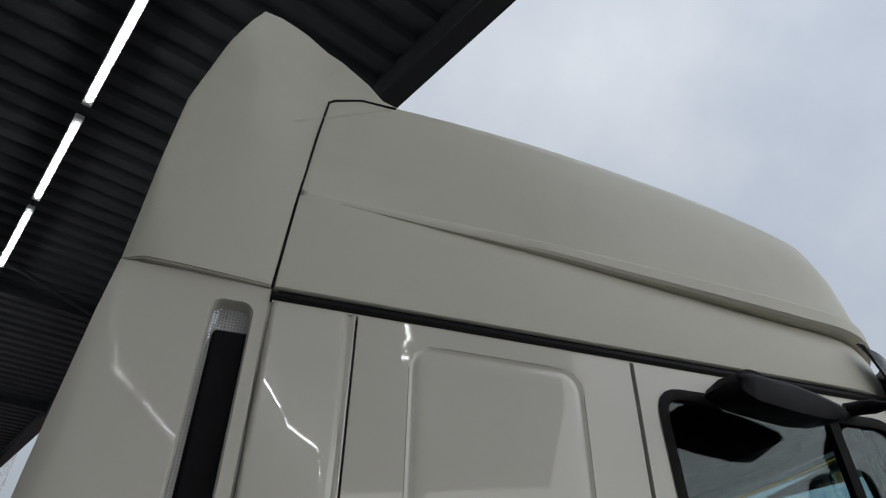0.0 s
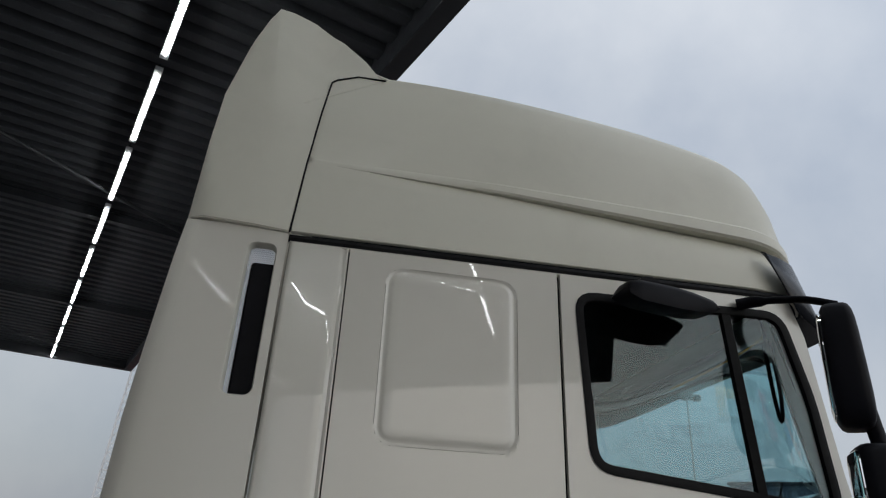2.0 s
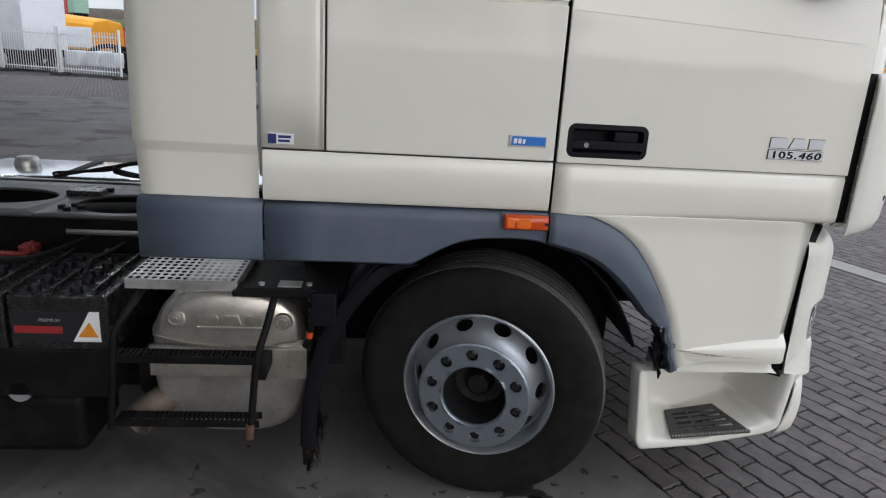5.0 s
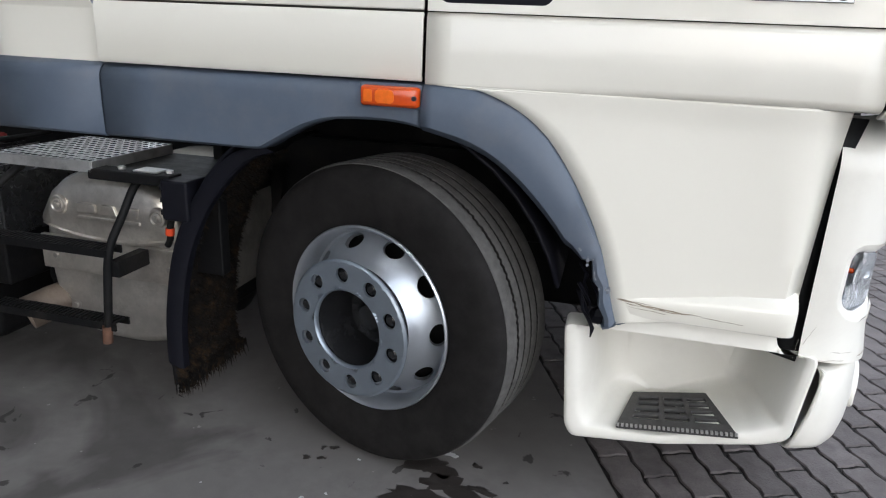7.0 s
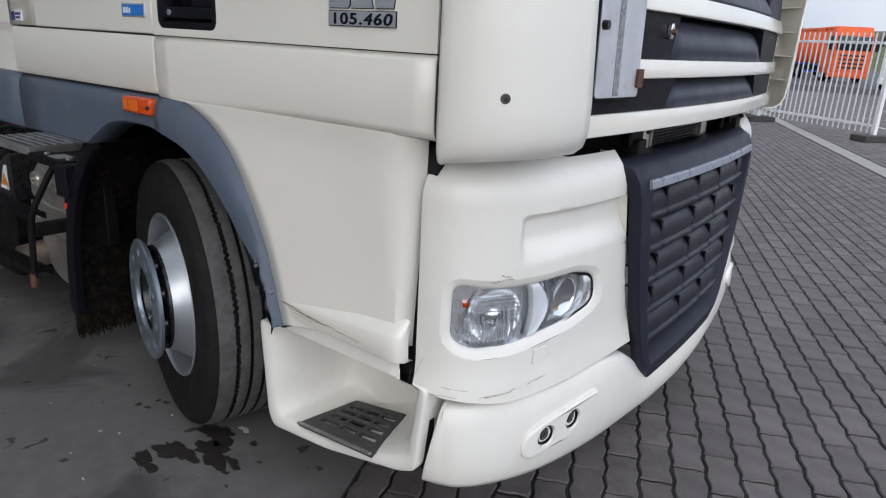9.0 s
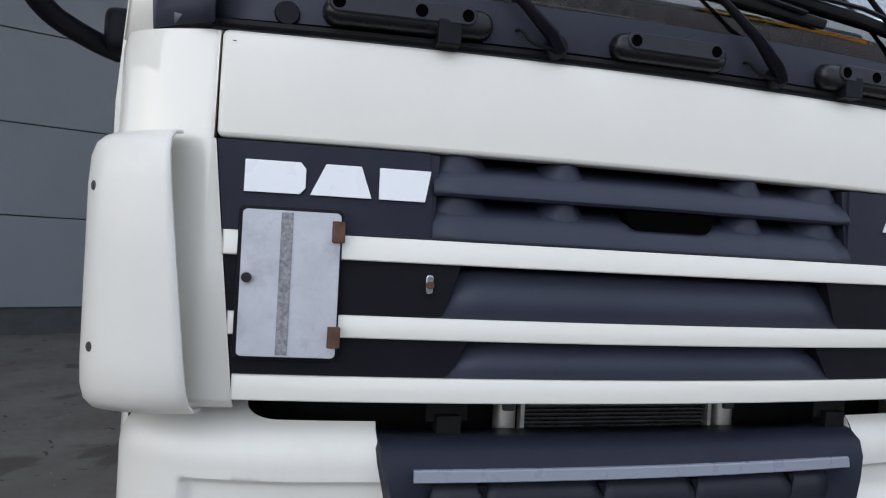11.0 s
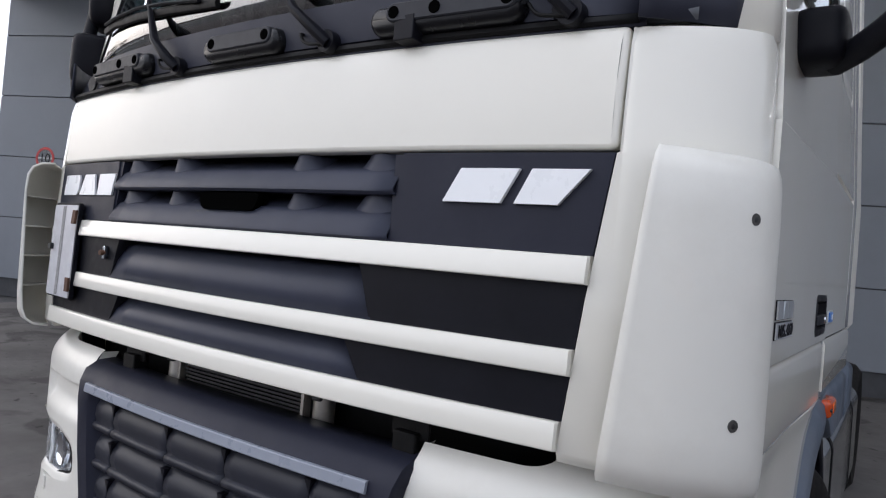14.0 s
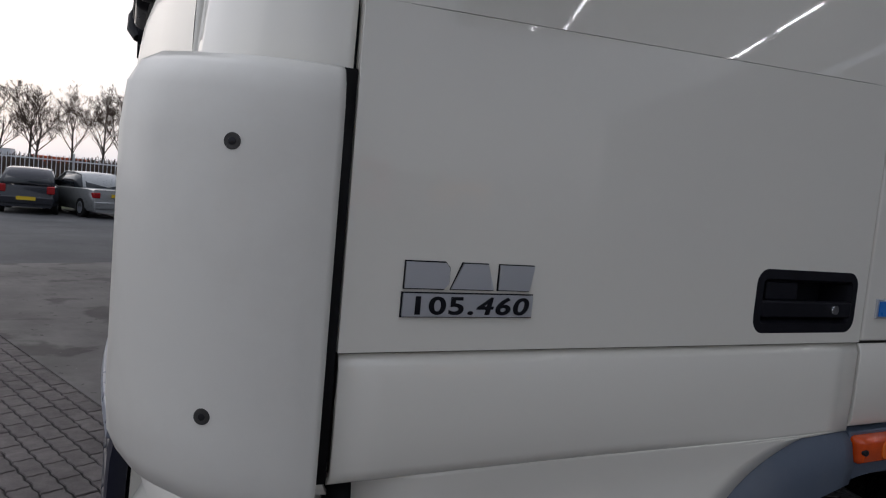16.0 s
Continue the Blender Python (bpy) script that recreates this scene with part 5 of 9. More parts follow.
for a, b, w in (((0.765, 0.708), (0.985, 0.690), 0.0035), ((0.79, 0.701), (0.93, 0.691), 0.002), ((0.98, 0.690), (1.085, 0.684), 0.0012), ((0.80, 0.692), (0.90, 0.685), 0.0012), ((0.77, 0.712), (0.86, 0.703), 0.0012), ((0.72, 1.02), (0.80, 0.985), 0.0014), ((0.80, 0.84), (0.83, 0.77), 0.008)):
    part("scuff", scuff(rnd, a, b, 9, lambda p, q: Vector((p, (-0.003 - 0.011 * (p - 0.745) / 0.455 - 0.0015) if q < 0.73 else 0.009, q)), w), mat("brown_scuff", (0.30, 0.25, 0.19), 0.7, var=0.4, scale=70) if b[1] < 0.76 or a[1] > 0.9 else mat("old_glue", (0.62, 0.57, 0.45), 0.6, var=0.1), truck, "grey scuff mark")

# ---------------------------------------------------------------- windscreen, cowl, wipers
def screen(y, t, d=0.0):
    """The windscreen: t from its foot (0) to its head (1)."""
    z = lerp(2.115, 2.99, t)
    k = abs(y - 1.22) / 0.99
    x = 1.505 - 0.075 * k ** 2 - 0.05 * k ** 6 - 0.20 * t
    return Vector((x + d, y, z))


part("windscreen", loft(bmesh.new(), [[screen(lerp(0.22, 2.22, i / 20), j / 6) for i in range(21)] for j in range(7)]), SCREEN, truck, "greenish tinted windscreen", solid=0.005)
COWL = mat("slate_cowl_plastic", (0.031, 0.033, 0.048), 0.5, spec=0.25, var=0.1, scale=5, bump=0.04, bump_scale=500)
part("cowl", loft(bmesh.new(), [[Vector((screen(y, 0).x * (1 - t) + (front_x(y, 2.0) - 0.02) * t + d, y, lerp(2.125, 2.003, t))) for y in [lerp(0.2, 2.24, i / 20) for i in range(21)]]
                              for t, d in ((0, -0.01), (0.06, 0.006), (0.5, 0.012), (0.78, 0.010), (0.80, 0.002), (0.84, 0.002), (0.86, 0.012), (1, 0.012), (1.0, -0.02))]), COWL, truck, "dark cowl panel under the windscreen", solid=0.006)
part("cowl_lip", span(0.21, TW - 0.21, [(2.005, -0.03), (2.007, 0.0), (2.011, 0.004), (2.020, 0.002), (2.024, -0.014)], 20), RUBBER, truck, "black rubber lip along the cowl", solid=0.003)
both("cowl_end", lambda: loft(bmesh.new(), [[Vector((lerp(1.30, 1.455, t) - 0.03 * (z - 2), lerp(0.055, 0.205, t ** 1.5), z)) for t in (0, 0.3, 0.6, 0.85, 1)] for z in (2.008, 2.06, 2.13)]), COWL, solid=0.006)
both("screen_pillar", lambda: loft(bmesh.new(), [[Vector((lerp(lerp(1.288, 1.18, t), screen(0.235, t).x, s), lerp(lean(lerp(1.99, 2.95, t)) + 0.002, 0.235, s ** 1.6), lerp(1.99, 2.95, t))) for s in (0, 0.15, 0.35, 0.5, 0.501, 0.8, 1)] for t in (0, 0.15, 0.4, 0.7, 1)]), PAINT, "cream windscreen pillar", solid=0.008)
both("screen_trim", lambda: loft(bmesh.new(), [[Vector((screen(0.235, t).x + o, 0.232 - 0.06 * s, lerp(2.1, 2.97, t))) for t in (0, 0.25, 0.5, 0.75, 1)] for s, o in ((0, 0.006), (1, -0.02))]), RUBBER, "black windscreen edge", solid=0.008)
part("header", loft(bmesh.new(), [[Vector((lerp(1.27, 1.31, 1 - abs(y - 1.22)), y, z)) for y in [lerp(0.2, 2.24, i / 12) for i in range(13)]] for z in (2.95, 3.15)]), PAINT, truck, solid=0.01)


def sun_visor():
    plan = curve([(1.085, 0.012, 0), (1.21, 0.012, 0), (1.34, 0.07, 0), (1.43, 0.22, 0), (1.50, 0.6, 0), (1.53, 1.22, 0)], 5)
    full = [(p.x, p.y) for p in plan] + [(p.x, TW - p.y) for p in plan[-2::-1]]
    n = len(full)
    rows = []
    for t in (0, 0.4, 1):
        row = []
        for i, (x, y) in enumerate(full):
            k = min(i, n - 1 - i) / 6
            zt = table(k, [0, 0.6, 1.2, 4], [3.15, 3.13, 3.12, 3.14])
            zb = table(k, [0, 0.5, 0.7, 1.4, 4], [3.135, 2.955, 2.88, 2.82, 2.90])
            row.append(Vector((x - 0.10 * (1 - t) * min(1, k / 2), lerp(y, 1.22, 0.02 * (1 - t)), lerp(zt, zb, t))))
        rows.append(row)
    return loft(bmesh.new(), rows)


part("sun_visor", sun_visor(), VISOR, truck, "dark smoked outer sun visor", solid=0.006, smooth=25)


# darker tone of the handle plastic, with the underside shade in the colour
HANDLE = mat("shaded_handle_plastic", (0.007, 0.0072, 0.009), 0.3, spec=0.4, var=0.15, scale=20)


def grab_handle(y0, y1, holes, z=2.072):
    """A rounded body painted black for its underside shade, a paler dog-bone face, and black discs for bolt holes."""
    f = lambda a, b, d: Vector((front_x(a, 2.05) - 0.016 + d, a, b))
    o = rounded(y0, y1, z - 0.040, z + 0.026, 0.032, 7)
    h = part("grab_handle", rings(bmesh.new(), [(o, 0.0), (o, 0.022), (scaled(o, 0.003), 0.036), (scaled(o, 0.009), 0.046), (scaled(o, 0.017), 0.050)], f), HANDLE, truck, "moulded grab handle, its body black for the underside shade", smooth=50)
    a, b, r, zc = min(holes), max(holes), 0.0205, z + 0.003
    arc = lambda c, p, q: [(c + r * math.cos(radians(lerp(p, q, k / 12))), zc + r * math.sin(radians(lerp(p, q, k / 12)))) for k in range(13)]
    bone = arc(b, -97, 90) + arc(a, 90, 277)
    face = part("handle_face", rings(bmesh.new(), [(scaled(bone, -0.003), 0.038), (bone, 0.052), (scaled(bone, 0.003), 0.0545), (scaled(bone, 0.006), 0.0545)], f), FACE, h, "handle face in a paler tone, as light falls on it", smooth=35)
    # black discs on the face paint the shade of the bolt holes
    for y in holes:
        part("bolt_hole", lathe(bmesh.new(), [(0.0001, 0.0550), (0.0115, 0.0552), (0.0122, 0.0560), (0.0132, 0.0556), (0.0136, 0.052)], (front_x(y, 2.05) - 0.016, y, zc), 20, "x"), DEEP, h, "flat black disc painting the shade of a bolt hole")
    return h


# lighter tone of the handle plastic, for the face that catches light
FACE = mat("lit_handle_plastic", (0.022, 0.023, 0.029), 0.5, spec=0.3, var=0.1, scale=20)
grab_handle(1.073, 1.377, (1.124, 1.334), 2.060)
grab_handle(1.655, 2.018, (1.728, 1.829, 1.99), 2.062)
grab_handle(0.422, 0.792, (0.454, 0.627, 0.728), 2.066)
for y in (0.690, 1.757):
    part("handle_strut", cube(front_x(y, 2) - 0.01, front_x(y, 2) + 0.034, y - 0.026, y + 0.026, 2.004, 2.058), BLACK, truck, bevel=0.003)
for y in (0.35, 2.09):
    part("cowl_plug", lathe(bmesh.new(), [(0.0001, 0.006), (0.024, 0.006), (0.027, 0.0)], (front_x(y, 2.05) - 0.0, y, 2.045), 20, "x"), BLACK, truck)


def wiper(y):
    base = Vector((front_x(y, 2.0) + 0.012, y, 2.030))
    mid = Vector((screen(y - 0.1, 0.05).x + 0.055, y - 0.085, 2.105))
    top = Vector((screen(y - 0.3, 0.3).x + 0.04, y - 0.30, 2.33))
    w = part("wiper", tube(bmesh.new(), [base + Vector((-0.02, 0, 0)), base + Vector((0.01, 0, 0))], 0.026, 14), BLACK, truck, "black wiper arm parked on the windscreen")
    part("wiper_arm", tube(bmesh.new(), [base + Vector((0.005, 0.006, -0.006)), base + Vector((0.022, -0.02, 0.02)), mid, lerp(mid, top, 0.5), top], [0.02, 0.02, 0.015, 0.009, 0.006], 10, flat=0.7), BLACK, w)
    part("washer_hose", tube(bmesh.new(), curve([base + Vector((0.012, 0, -0.01)), base + Vector((0.012, -0.06, 0.0)), base + Vector((0.008, -0.085, 0.024)), base + Vector((-0.01, -0.092, 0.03))], 6), 0.004, 8), RUBBER, w)
    part("wiper_blade", tube(bmesh.new(), [Vector((screen(y - d, t).x + 0.02, y - d, lerp(2.115, 2.99, t))) for d, t in ((-0.15, 0.085), (0.1, 0.11), (0.3, 0.13), (0.52, 0.15), (0.66, 0.16))], 0.009, 8, flat=1.6), RUBBER, w)
    part("blade_bow", tube(bmesh.new(), [Vector((screen(y - d, t).x + 0.035, y - d, lerp(2.12, 2.995, t))) for d, t in ((-0.08, 0.095), (0.1, 0.125), (0.3, 0.15), (0.48, 0.155), (0.6, 0.16))], 0.006, 6), BLACK, w)


for y in (0.938, 1.528, 2.110):
    wiper(y)


# ---------------------------------------------------------------- mirrors
def shell(c, w, h, dp, r, yaw, material, name, parent, label, taper=0.0):
    """A rounded mirror housing: w across (along x), h high, dp deep."""
    bm = bmesh.new()
    bmesh.ops.create_cube(bm, size=1.0)
    bmesh.ops.subdivide_edges(bm, edges=bm.edges, cuts=7, use_grid_fill=True)
    for v in bm.verts:
        p = v.co * 2
        q = Vector([math.copysign(abs(k) ** 1.0, k) for k in p])
        # superellipsoid
        e = 5.0
        s = (abs(q.x) ** e + abs(q.y) ** e + abs(q.z) ** e) ** (-1 / e)
        q = q * s
        v.co = Vector((q.x * w / 2 * (1 - taper * q.z), q.y * dp / 2, q.z * h / 2))
    bmesh.ops.transform(bm, matrix=Matrix.Translation(c) @ Euler((0, 0, radians(yaw))).to_matrix().to_4x4(), verts=bm.verts)
    return bm


def lens(c, yaw, out, half, high, r):
    """A slightly domed mirror glass on the back of a housing."""
    m = Matrix.Translation(c) @ Euler((0, 0, radians(yaw))).to_matrix().to_4x4()
    o = rounded(-half, half, -high, high, r, 5)
    return rings(bmesh.new(), [(o, -0.012), (o, 0.0), (scaled(o, 0.004), 0.003), (scaled(o, 0.02), 0.0055), (scaled(o, 0.04), 0.0075)], lambda a, b, d: m @ Vector((-out - d, a, b)))


def flank_mirror():
    """Arm, main mirror and wide-angle mirror of one flank."""
    out = []
    out.append(("mirror_foot", shell((1.055, -0.035, 2.06), 0.15, 0.115, 0.10, 0.03, 0, None, "", None, ""), BLACK, "black mirror foot"))
    out.append(("mirror_arm", tube(bmesh.new(), curve([(1.04, -0.06, 2.02), (1.10, -0.11, 2.03), (1.185, -0.18, 2.06), (1.235, -0.215, 2.12), (1.235, -0.22, 2.22), (1.20, -0.22, 2.42), (1.165, -0.22, 2.65), (1.15, -0.21, 2.80)], 6), 0.026, 12), BLACK, "curved black mirror arm"))
    out.append(("upper_stay", tube(bmesh.new(), curve([(0.935, 0.03, 2.90), (1.0, -0.02, 2.905), (1.08, -0.15, 2.875), (1.16, -0.22, 2.84)], 6), [0.030] * 7 + [0.02] * 12, 10, flat=0.6), BLACK, "black upper mirror stay"))
    out.append(("main_mirror", shell((1.145, -0.215, 2.615), 0.12, 0.43, 0.21, 0.05, -38, None, "", None, "", 0.06), BLACK, "tall black main mirror housing"))
    out.append(("wide_mirror", shell((1.195, -0.215, 2.25), 0.15, 0.215, 0.20, 0.05, -28, None, "", None, ""), BLACK, "small black wide-angle mirror housing"))
    out.append(("main_glass", lens((1.145, -0.215, 2.615), -38, 0.058, 0.080, 0.178, 0.03), MIRROR, "mirror glass"))
    out.append(("wide_glass", lens((1.195, -0.215, 2.25), -28, 0.073, 0.078, 0.084, 0.03), MIRROR, "mirror glass"))
    return out


for s in (0, 1):
    foot = None
    for nm, bm, mt, lb in flank_mirror():
        bm = bm if s == 0 else flip(bm, TW)
        foot_ob = part(nm, bm, mt, truck if foot is None else foot, lb, smooth=60 if "glass" not in nm else 20)
        foot = foot or foot_ob
kerb = part("kerb_mirror", loft(bmesh.new(), [[Vector((x, y, z)) for y, z in ((0.0, zt - 0.01), (-0.05, zt), (-0.135, zt - 0.01), (-0.15, zt - 0.03), (-0.14, zb), (-0.08, zb + 0.006), (-0.01, zb + 0.015))] for x, zt, zb in ((0.405, 2.865, 2.845), (0.415, 2.885, 2.825), (0.46, 2.892, 2.805), (0.58, 2.882, 2.79), (0.66, 2.866, 2.785), (0.73, 2.845, 2.79), (0.745, 2.83, 2.805))], True, True), BLACK, truck, "black kerb mirror over the passenger door", smooth=60)
part("mirror_bracket", tube(bmesh.new(), [(0.535, 0.06, 2.925), (0.535, -0.06, 2.912)], 0.04, 14, flat=0.5), BLACK, kerb)

# ---------------------------------------------------------------- small things on the flanks
def flank_text(body, x0, z0, size, side, material, parent, d=-0.0125):
    """Raised figures in a row 0.188 m long, one part each."""
    cells = [0.5 if c == "." else 1.0 for c in body]
    unit, x = 0.188 / sum(cells), 0.0
    for c, w in zip(body, cells):
        cu = bpy.data.curves.new("type", "FONT")
        cu.body, cu.size, cu.extrude, cu.shear, cu.offset, cu.align_x = c, size, 0.0006, 0.0 if x < 0.08 else 0.14, 0.0, "CENTER"
        cu.bevel_depth, cu.bevel_resolution = 0.0008, 0
        ob = bpy.data.objects.new("type", cu)
        scene.collection.objects.link(ob)
        me = bpy.data.meshes.new_from_object(ob.evaluated_get(bpy.context.evaluated_depsgraph_get()))
        bpy.data.objects.remove(ob)
        for v in me.vertices:
            a = x + w * unit / 2 + v.co.x * 1.55
            v.co = (x0 + a, d - v.co.z, z0 + v.co.y) if side == 0 else (x0 + 0.188 - a, TW - d + v.co.z, z0 + v.co.y)
        me.materials.append(material)
        t = new("digit", me)
        t.parent = parent
        tagged(t, "black raised figure")
        x += w * unit


for s in (0, 1):
    dx = 0.0 if s == 0 else 0.032
    bm = cube(0.972 + dx, 1.174 + dx, -0.0155, 0.0, 1.4575, 1.4885)
    plate = part("model_badge", bm if s == 0 else flip(bm, TW), BADGE, doors[s], "silver badge plate with a black number")
    # slightly larger black plate underneath paints the badge's shaded sides
    bm = cube(0.9704 + dx, 1.1756 + dx, -0.0125, 0.0, 1.4559, 1.4901)
    part("badge_edge", bm if s == 0 else flip(bm, TW), BLACK, doors[s], "black plate painting the shaded sides of the badge", smooth=0)
    flank_text("105.460", 0.979 + dx, 1.4612, 0.0335, s, BLACK, plate, -0.0160)
    for poly in block_shapes(0.973 + dx, 1.173 + dx, 1.4955, 1.5305):
        bm = prism(bmesh.new(), [(x if s == 0 else 2.146 + 2 * dx - x, z) for x, z in poly], -0.0155, -0.002, flank)
        part("emblem", bm if s == 0 else flip(bm, TW), BADGE, doors[s], "flat silver emblem block")
        # the same for each block: black beneath, as shade round its sides
        bm = prism(bmesh.new(), [(x if s == 0 else 2.146 + 2 * dx - x, z) for x, z in scaled(poly, -0.0018)], -0.0125, -0.002, flank)
        part("emblem_edge", bm if s == 0 else flip(bm, TW), BLACK, doors[s], "black plate painting the shaded sides of the emblem", smooth=0)
    bm = cube(0.049, 0.181, -0.011, 0.0, 1.456, 1.496)
    tag = part("blue_badge", bm if s == 0 else flip(bm, TW), BADGE, truck, "small blue and silver badge", bevel=0.002)
    bm = prism(bmesh.new(), [(0.056, 1.461), (0.175, 1.461), (0.175, 1.491), (0.06, 1.491)], -0.013, -0.011, flank)
    face = part("badge_face", bm if s == 0 else flip(bm, TW), BLUE, tag)
    for a_, b_, z_ in ((0.064, 0.078, 1.474), (0.080, 0.093, 1.474), (0.096, 0.106, 1.472)):
        bm = prism(bmesh.new(), [(a_, 1.467), (b_ - 0.002, 1.467), (b_, z_ + 0.010), (a_ + 0.002, z_ + 0.010)], -0.0138, -0.0125, flank)
        part("badge_mark", bm if s == 0 else flip(bm, TW), WHITE_LET, face, "white mark on the badge")
bm = cube(-0.757, -0.672, -0.0095, 0.0, 1.426, 1.46)
stick = part("sticker", bm, WHITE_LET, truck, "small white dealer sticker with a navy field", smooth=0)
part("sticker_field", cube(-0.756, -0.728, -0.0105, -0.009, 1.427, 1.459), NAVY, stick, smooth=0)
part("sticker_bar", box(cube(-0.722, -0.680, -0.0105, -0.009, 1.446, 1.455), -0.722, -0.684, -0.0105, -0.009, 1.433, 1.441), NAVY, stick, smooth=0)


def indicator():
    bm = bmesh.new()
    o = rounded(0.052, 0.212, 1.167, 1.220, 0.010, 4)
    return rings(bm, [(o, -0.008), (o, -0.03), (scaled(o, 0.005), -0.038), (scaled(o, 0.008), -0.040)], flank)


ind = both("side_indicator", indicator, AMBER, "orange side indicator lamp")
both("indicator_screw", lambda: lathe(bmesh.new(), [(0.0001, -0.043), (0.006, -0.043), (0.007, -0.036)], (0.202, 0, 1.193), 10), NUT, "", ind)
both("lens_window", lambda: prism(bmesh.new(), rounded(0.064, 0.088, 1.178, 1.210, 0.004, 3), -0.0415, -0.038, flank), AMBER_PALE, "paler reflector window", ind, bevel=0.001)
both("lens_window", lambda: prism(bmesh.new(), rounded(0.096, 0.148, 1.176, 1.211, 0.010, 4), -0.0420, -0.038, flank), AMBER_PALE, "paler bulb window", ind, bevel=0.001)
both("indicator_base", lambda: prism(bmesh.new(), rounded(0.044, 0.2145, 1.160, 1.2265, 0.006, 3), -0.013, -0.006, flank), SKIRT, "slate plastic base", ind, bevel=0.002)

# ---------------------------------------------------------------- front wheels
NUTS = radians(5.5)                                  # how far the wheel is turned


def wheel():
    """Returns the parts of a wheel centred on its axle, outer face towards -y."""
    o = []
    side = [(0.298, 0.012), (0.312, 0.000), (0.335, -0.006), (0.375, -0.012), (0.425, -0.013), (0.462, -0.007), (0.478, 0.004), (0.485, 0.018), (0.486, 0.026)]
    o.append(("tyre", lathe(bmesh.new(), side + [(0.474, 0.030), (0.474, 0.28), (0.455, 0.311), (0.4, 0.325), (0.3, 0.305)], (0, 0, 0), 96), TYRE, "worn black tyre"))
    # tread: a broad pale shoulder, then ribs parted by deep jagged grooves
    K = 288
    y, jag = 0.020, random.Random(3)
    ring = lambda r, d, wave: [Vector((r * math.cos(2 * math.pi * k / K), d + wave[k], r * math.sin(2 * math.pi * k / K))) for k in range(K)]
    still = before = [0.0] * K
    for i, (wide, gr, zig) in enumerate(((0.054, 0.014, 0.0032), (0.033, 0.011, 0.0012), (0.033, 0.011, 0.0012), (0.033, 0.011, 0.0012), (0.054, 0.0, 0.0))):
        after = [zig * ((1, -1)[k % 2] * 0.7 + (jag.uniform(-0.7, 0.7) if zig > 0.002 else 0.0)) for k in range(K)]
        rows = [ring(0.478, y - 0.002, still), ring(0.4875, y + 0.002, still)] if i == 0 else [ring(0.490, y, before), ring(0.492, y + 0.001, before)]
        rows += [ring(0.4935, y + wide / 2, still), ring(0.492, y + wide - 0.001, after), ring(0.490, y + wide, after)]
        o.append(("tread_rib", loft(bmesh.new(), rows, True), TREAD, "worn grey tread rib"))
        y += wide
        if gr:
            # groove walls and floor take the darker rubber, which paints in their shade
            o.append(("tread_groove", loft(bmesh.new(), [ring(0.4905, y, after), ring(0.4755, y + 0.0005, after), ring(0.4755, y + gr - 0.0005, after), ring(0.4905, y + gr, after)], True), TYRE, "tread groove in black rubber, its shade put into the colour"))
        y, before = y + gr, after
    # rim: flange, polished edge and barrel
    o.append(("rim", lathe(bmesh.new(), [(0.290, 0.018), (0.302, 0.008), (0.303, 0.000), (0.299, -0.004), (0.293, 0.000), (0.287, 0.010), (0.281, 0.03), (0.279, 0.075), (0.262, 0.088)], (0, 0, 0), 96), SILVER, "silver painted steel rim"))
    disc = bmesh.new()
    n = 10
    # deep-dished cone with ten hand holes beside the barrel
    P = lambda a, r, d: Vector((r * math.cos(a), d, r * math.sin(a)))
    for h in range(n):
        a0, a1 = 2 * math.pi * (h - 0.5) / n, 2 * math.pi * (h + 0.5) / n
        f = lambda u, v: P(lerp(a0, a1, u), table(v, [0, 0.2, 0.5, 0.8, 1], [0.272, 0.262, 0.234, 0.205, 0.192]), table(v, [0, 0.2, 0.5, 0.8, 1], [0.080, 0.062, 0.028, -0.012, -0.036]))
        hole = [(0.5 + 0.235 * math.cos(t), 0.36 + 0.20 * math.sin(t)) for t in [2 * math.pi * i / 20 for i in range(20)]]
        patch(disc, [(0, 0), (0, 0.25), (0, 0.5), (0, 0.75), (0, 1), (0.5, 1), (1, 1), (1, 0.75), (1, 0.5), (1, 0.25), (1, 0), (0.5, 0)][::-1], hole, f, 6, 40)
        lip = [f(*p) for p in hole]
        inn = [p * 0.97 + Vector((0, 0.012, 0)) for p in lip]
        va, vb = [disc.verts.new(p) for p in lip], [disc.verts.new(p) for p in inn]
        for q in range(20):
            disc.faces.new((va[q], va[(q + 1) % 20], vb[(q + 1) % 20], vb[q]))
    bmesh.ops.remove_doubles(disc, verts=disc.verts, dist=0.0008)
    o.append(("disc", disc, SILVER, "silver dished wheel disc with hand holes"))
    # hub flange, and a bolted nut guard standing proud of it with ten holes
    o.append(("flange", lathe(bmesh.new(), [(0.192, -0.036), (0.191, -0.046), (0.186, -0.047), (0.15, -0.047), (0.13, -0.047), (0.128, -0.02)], (0, 0, 0), 80), GREASE, "dark hub flange"))
    ring = bmesh.new()
    RI, RO, YF = 0.122, 0.219, -0.090
    for h in range(n):
        a0, a1 = 2 * math.pi * h / n, 2 * math.pi * (h + 1) / n
        f = lambda u, v: P(lerp(a0, a1, u) + NUTS, lerp(RI + 0.005, RO - 0.007, v), YF)
        hole = [(0.5 + 0.218 * math.cos(t), 0.52 + 0.272 * math.sin(t)) for t in [2 * math.pi * i / 20 for i in range(20)]]
        patch(ring, [(0, 0), (1, 0), (1, 1), (0, 1)], hole, f, 2, 32)
        low = [ring.verts.new(f(*p) + Vector((0, d, 0))) for d in (0.0, 0.010) for p in hole]
        for q in range(20):
            ring.faces.new((low[q], low[(q + 1) % 20], low[20 + (q + 1) % 20], low[20 + q]))
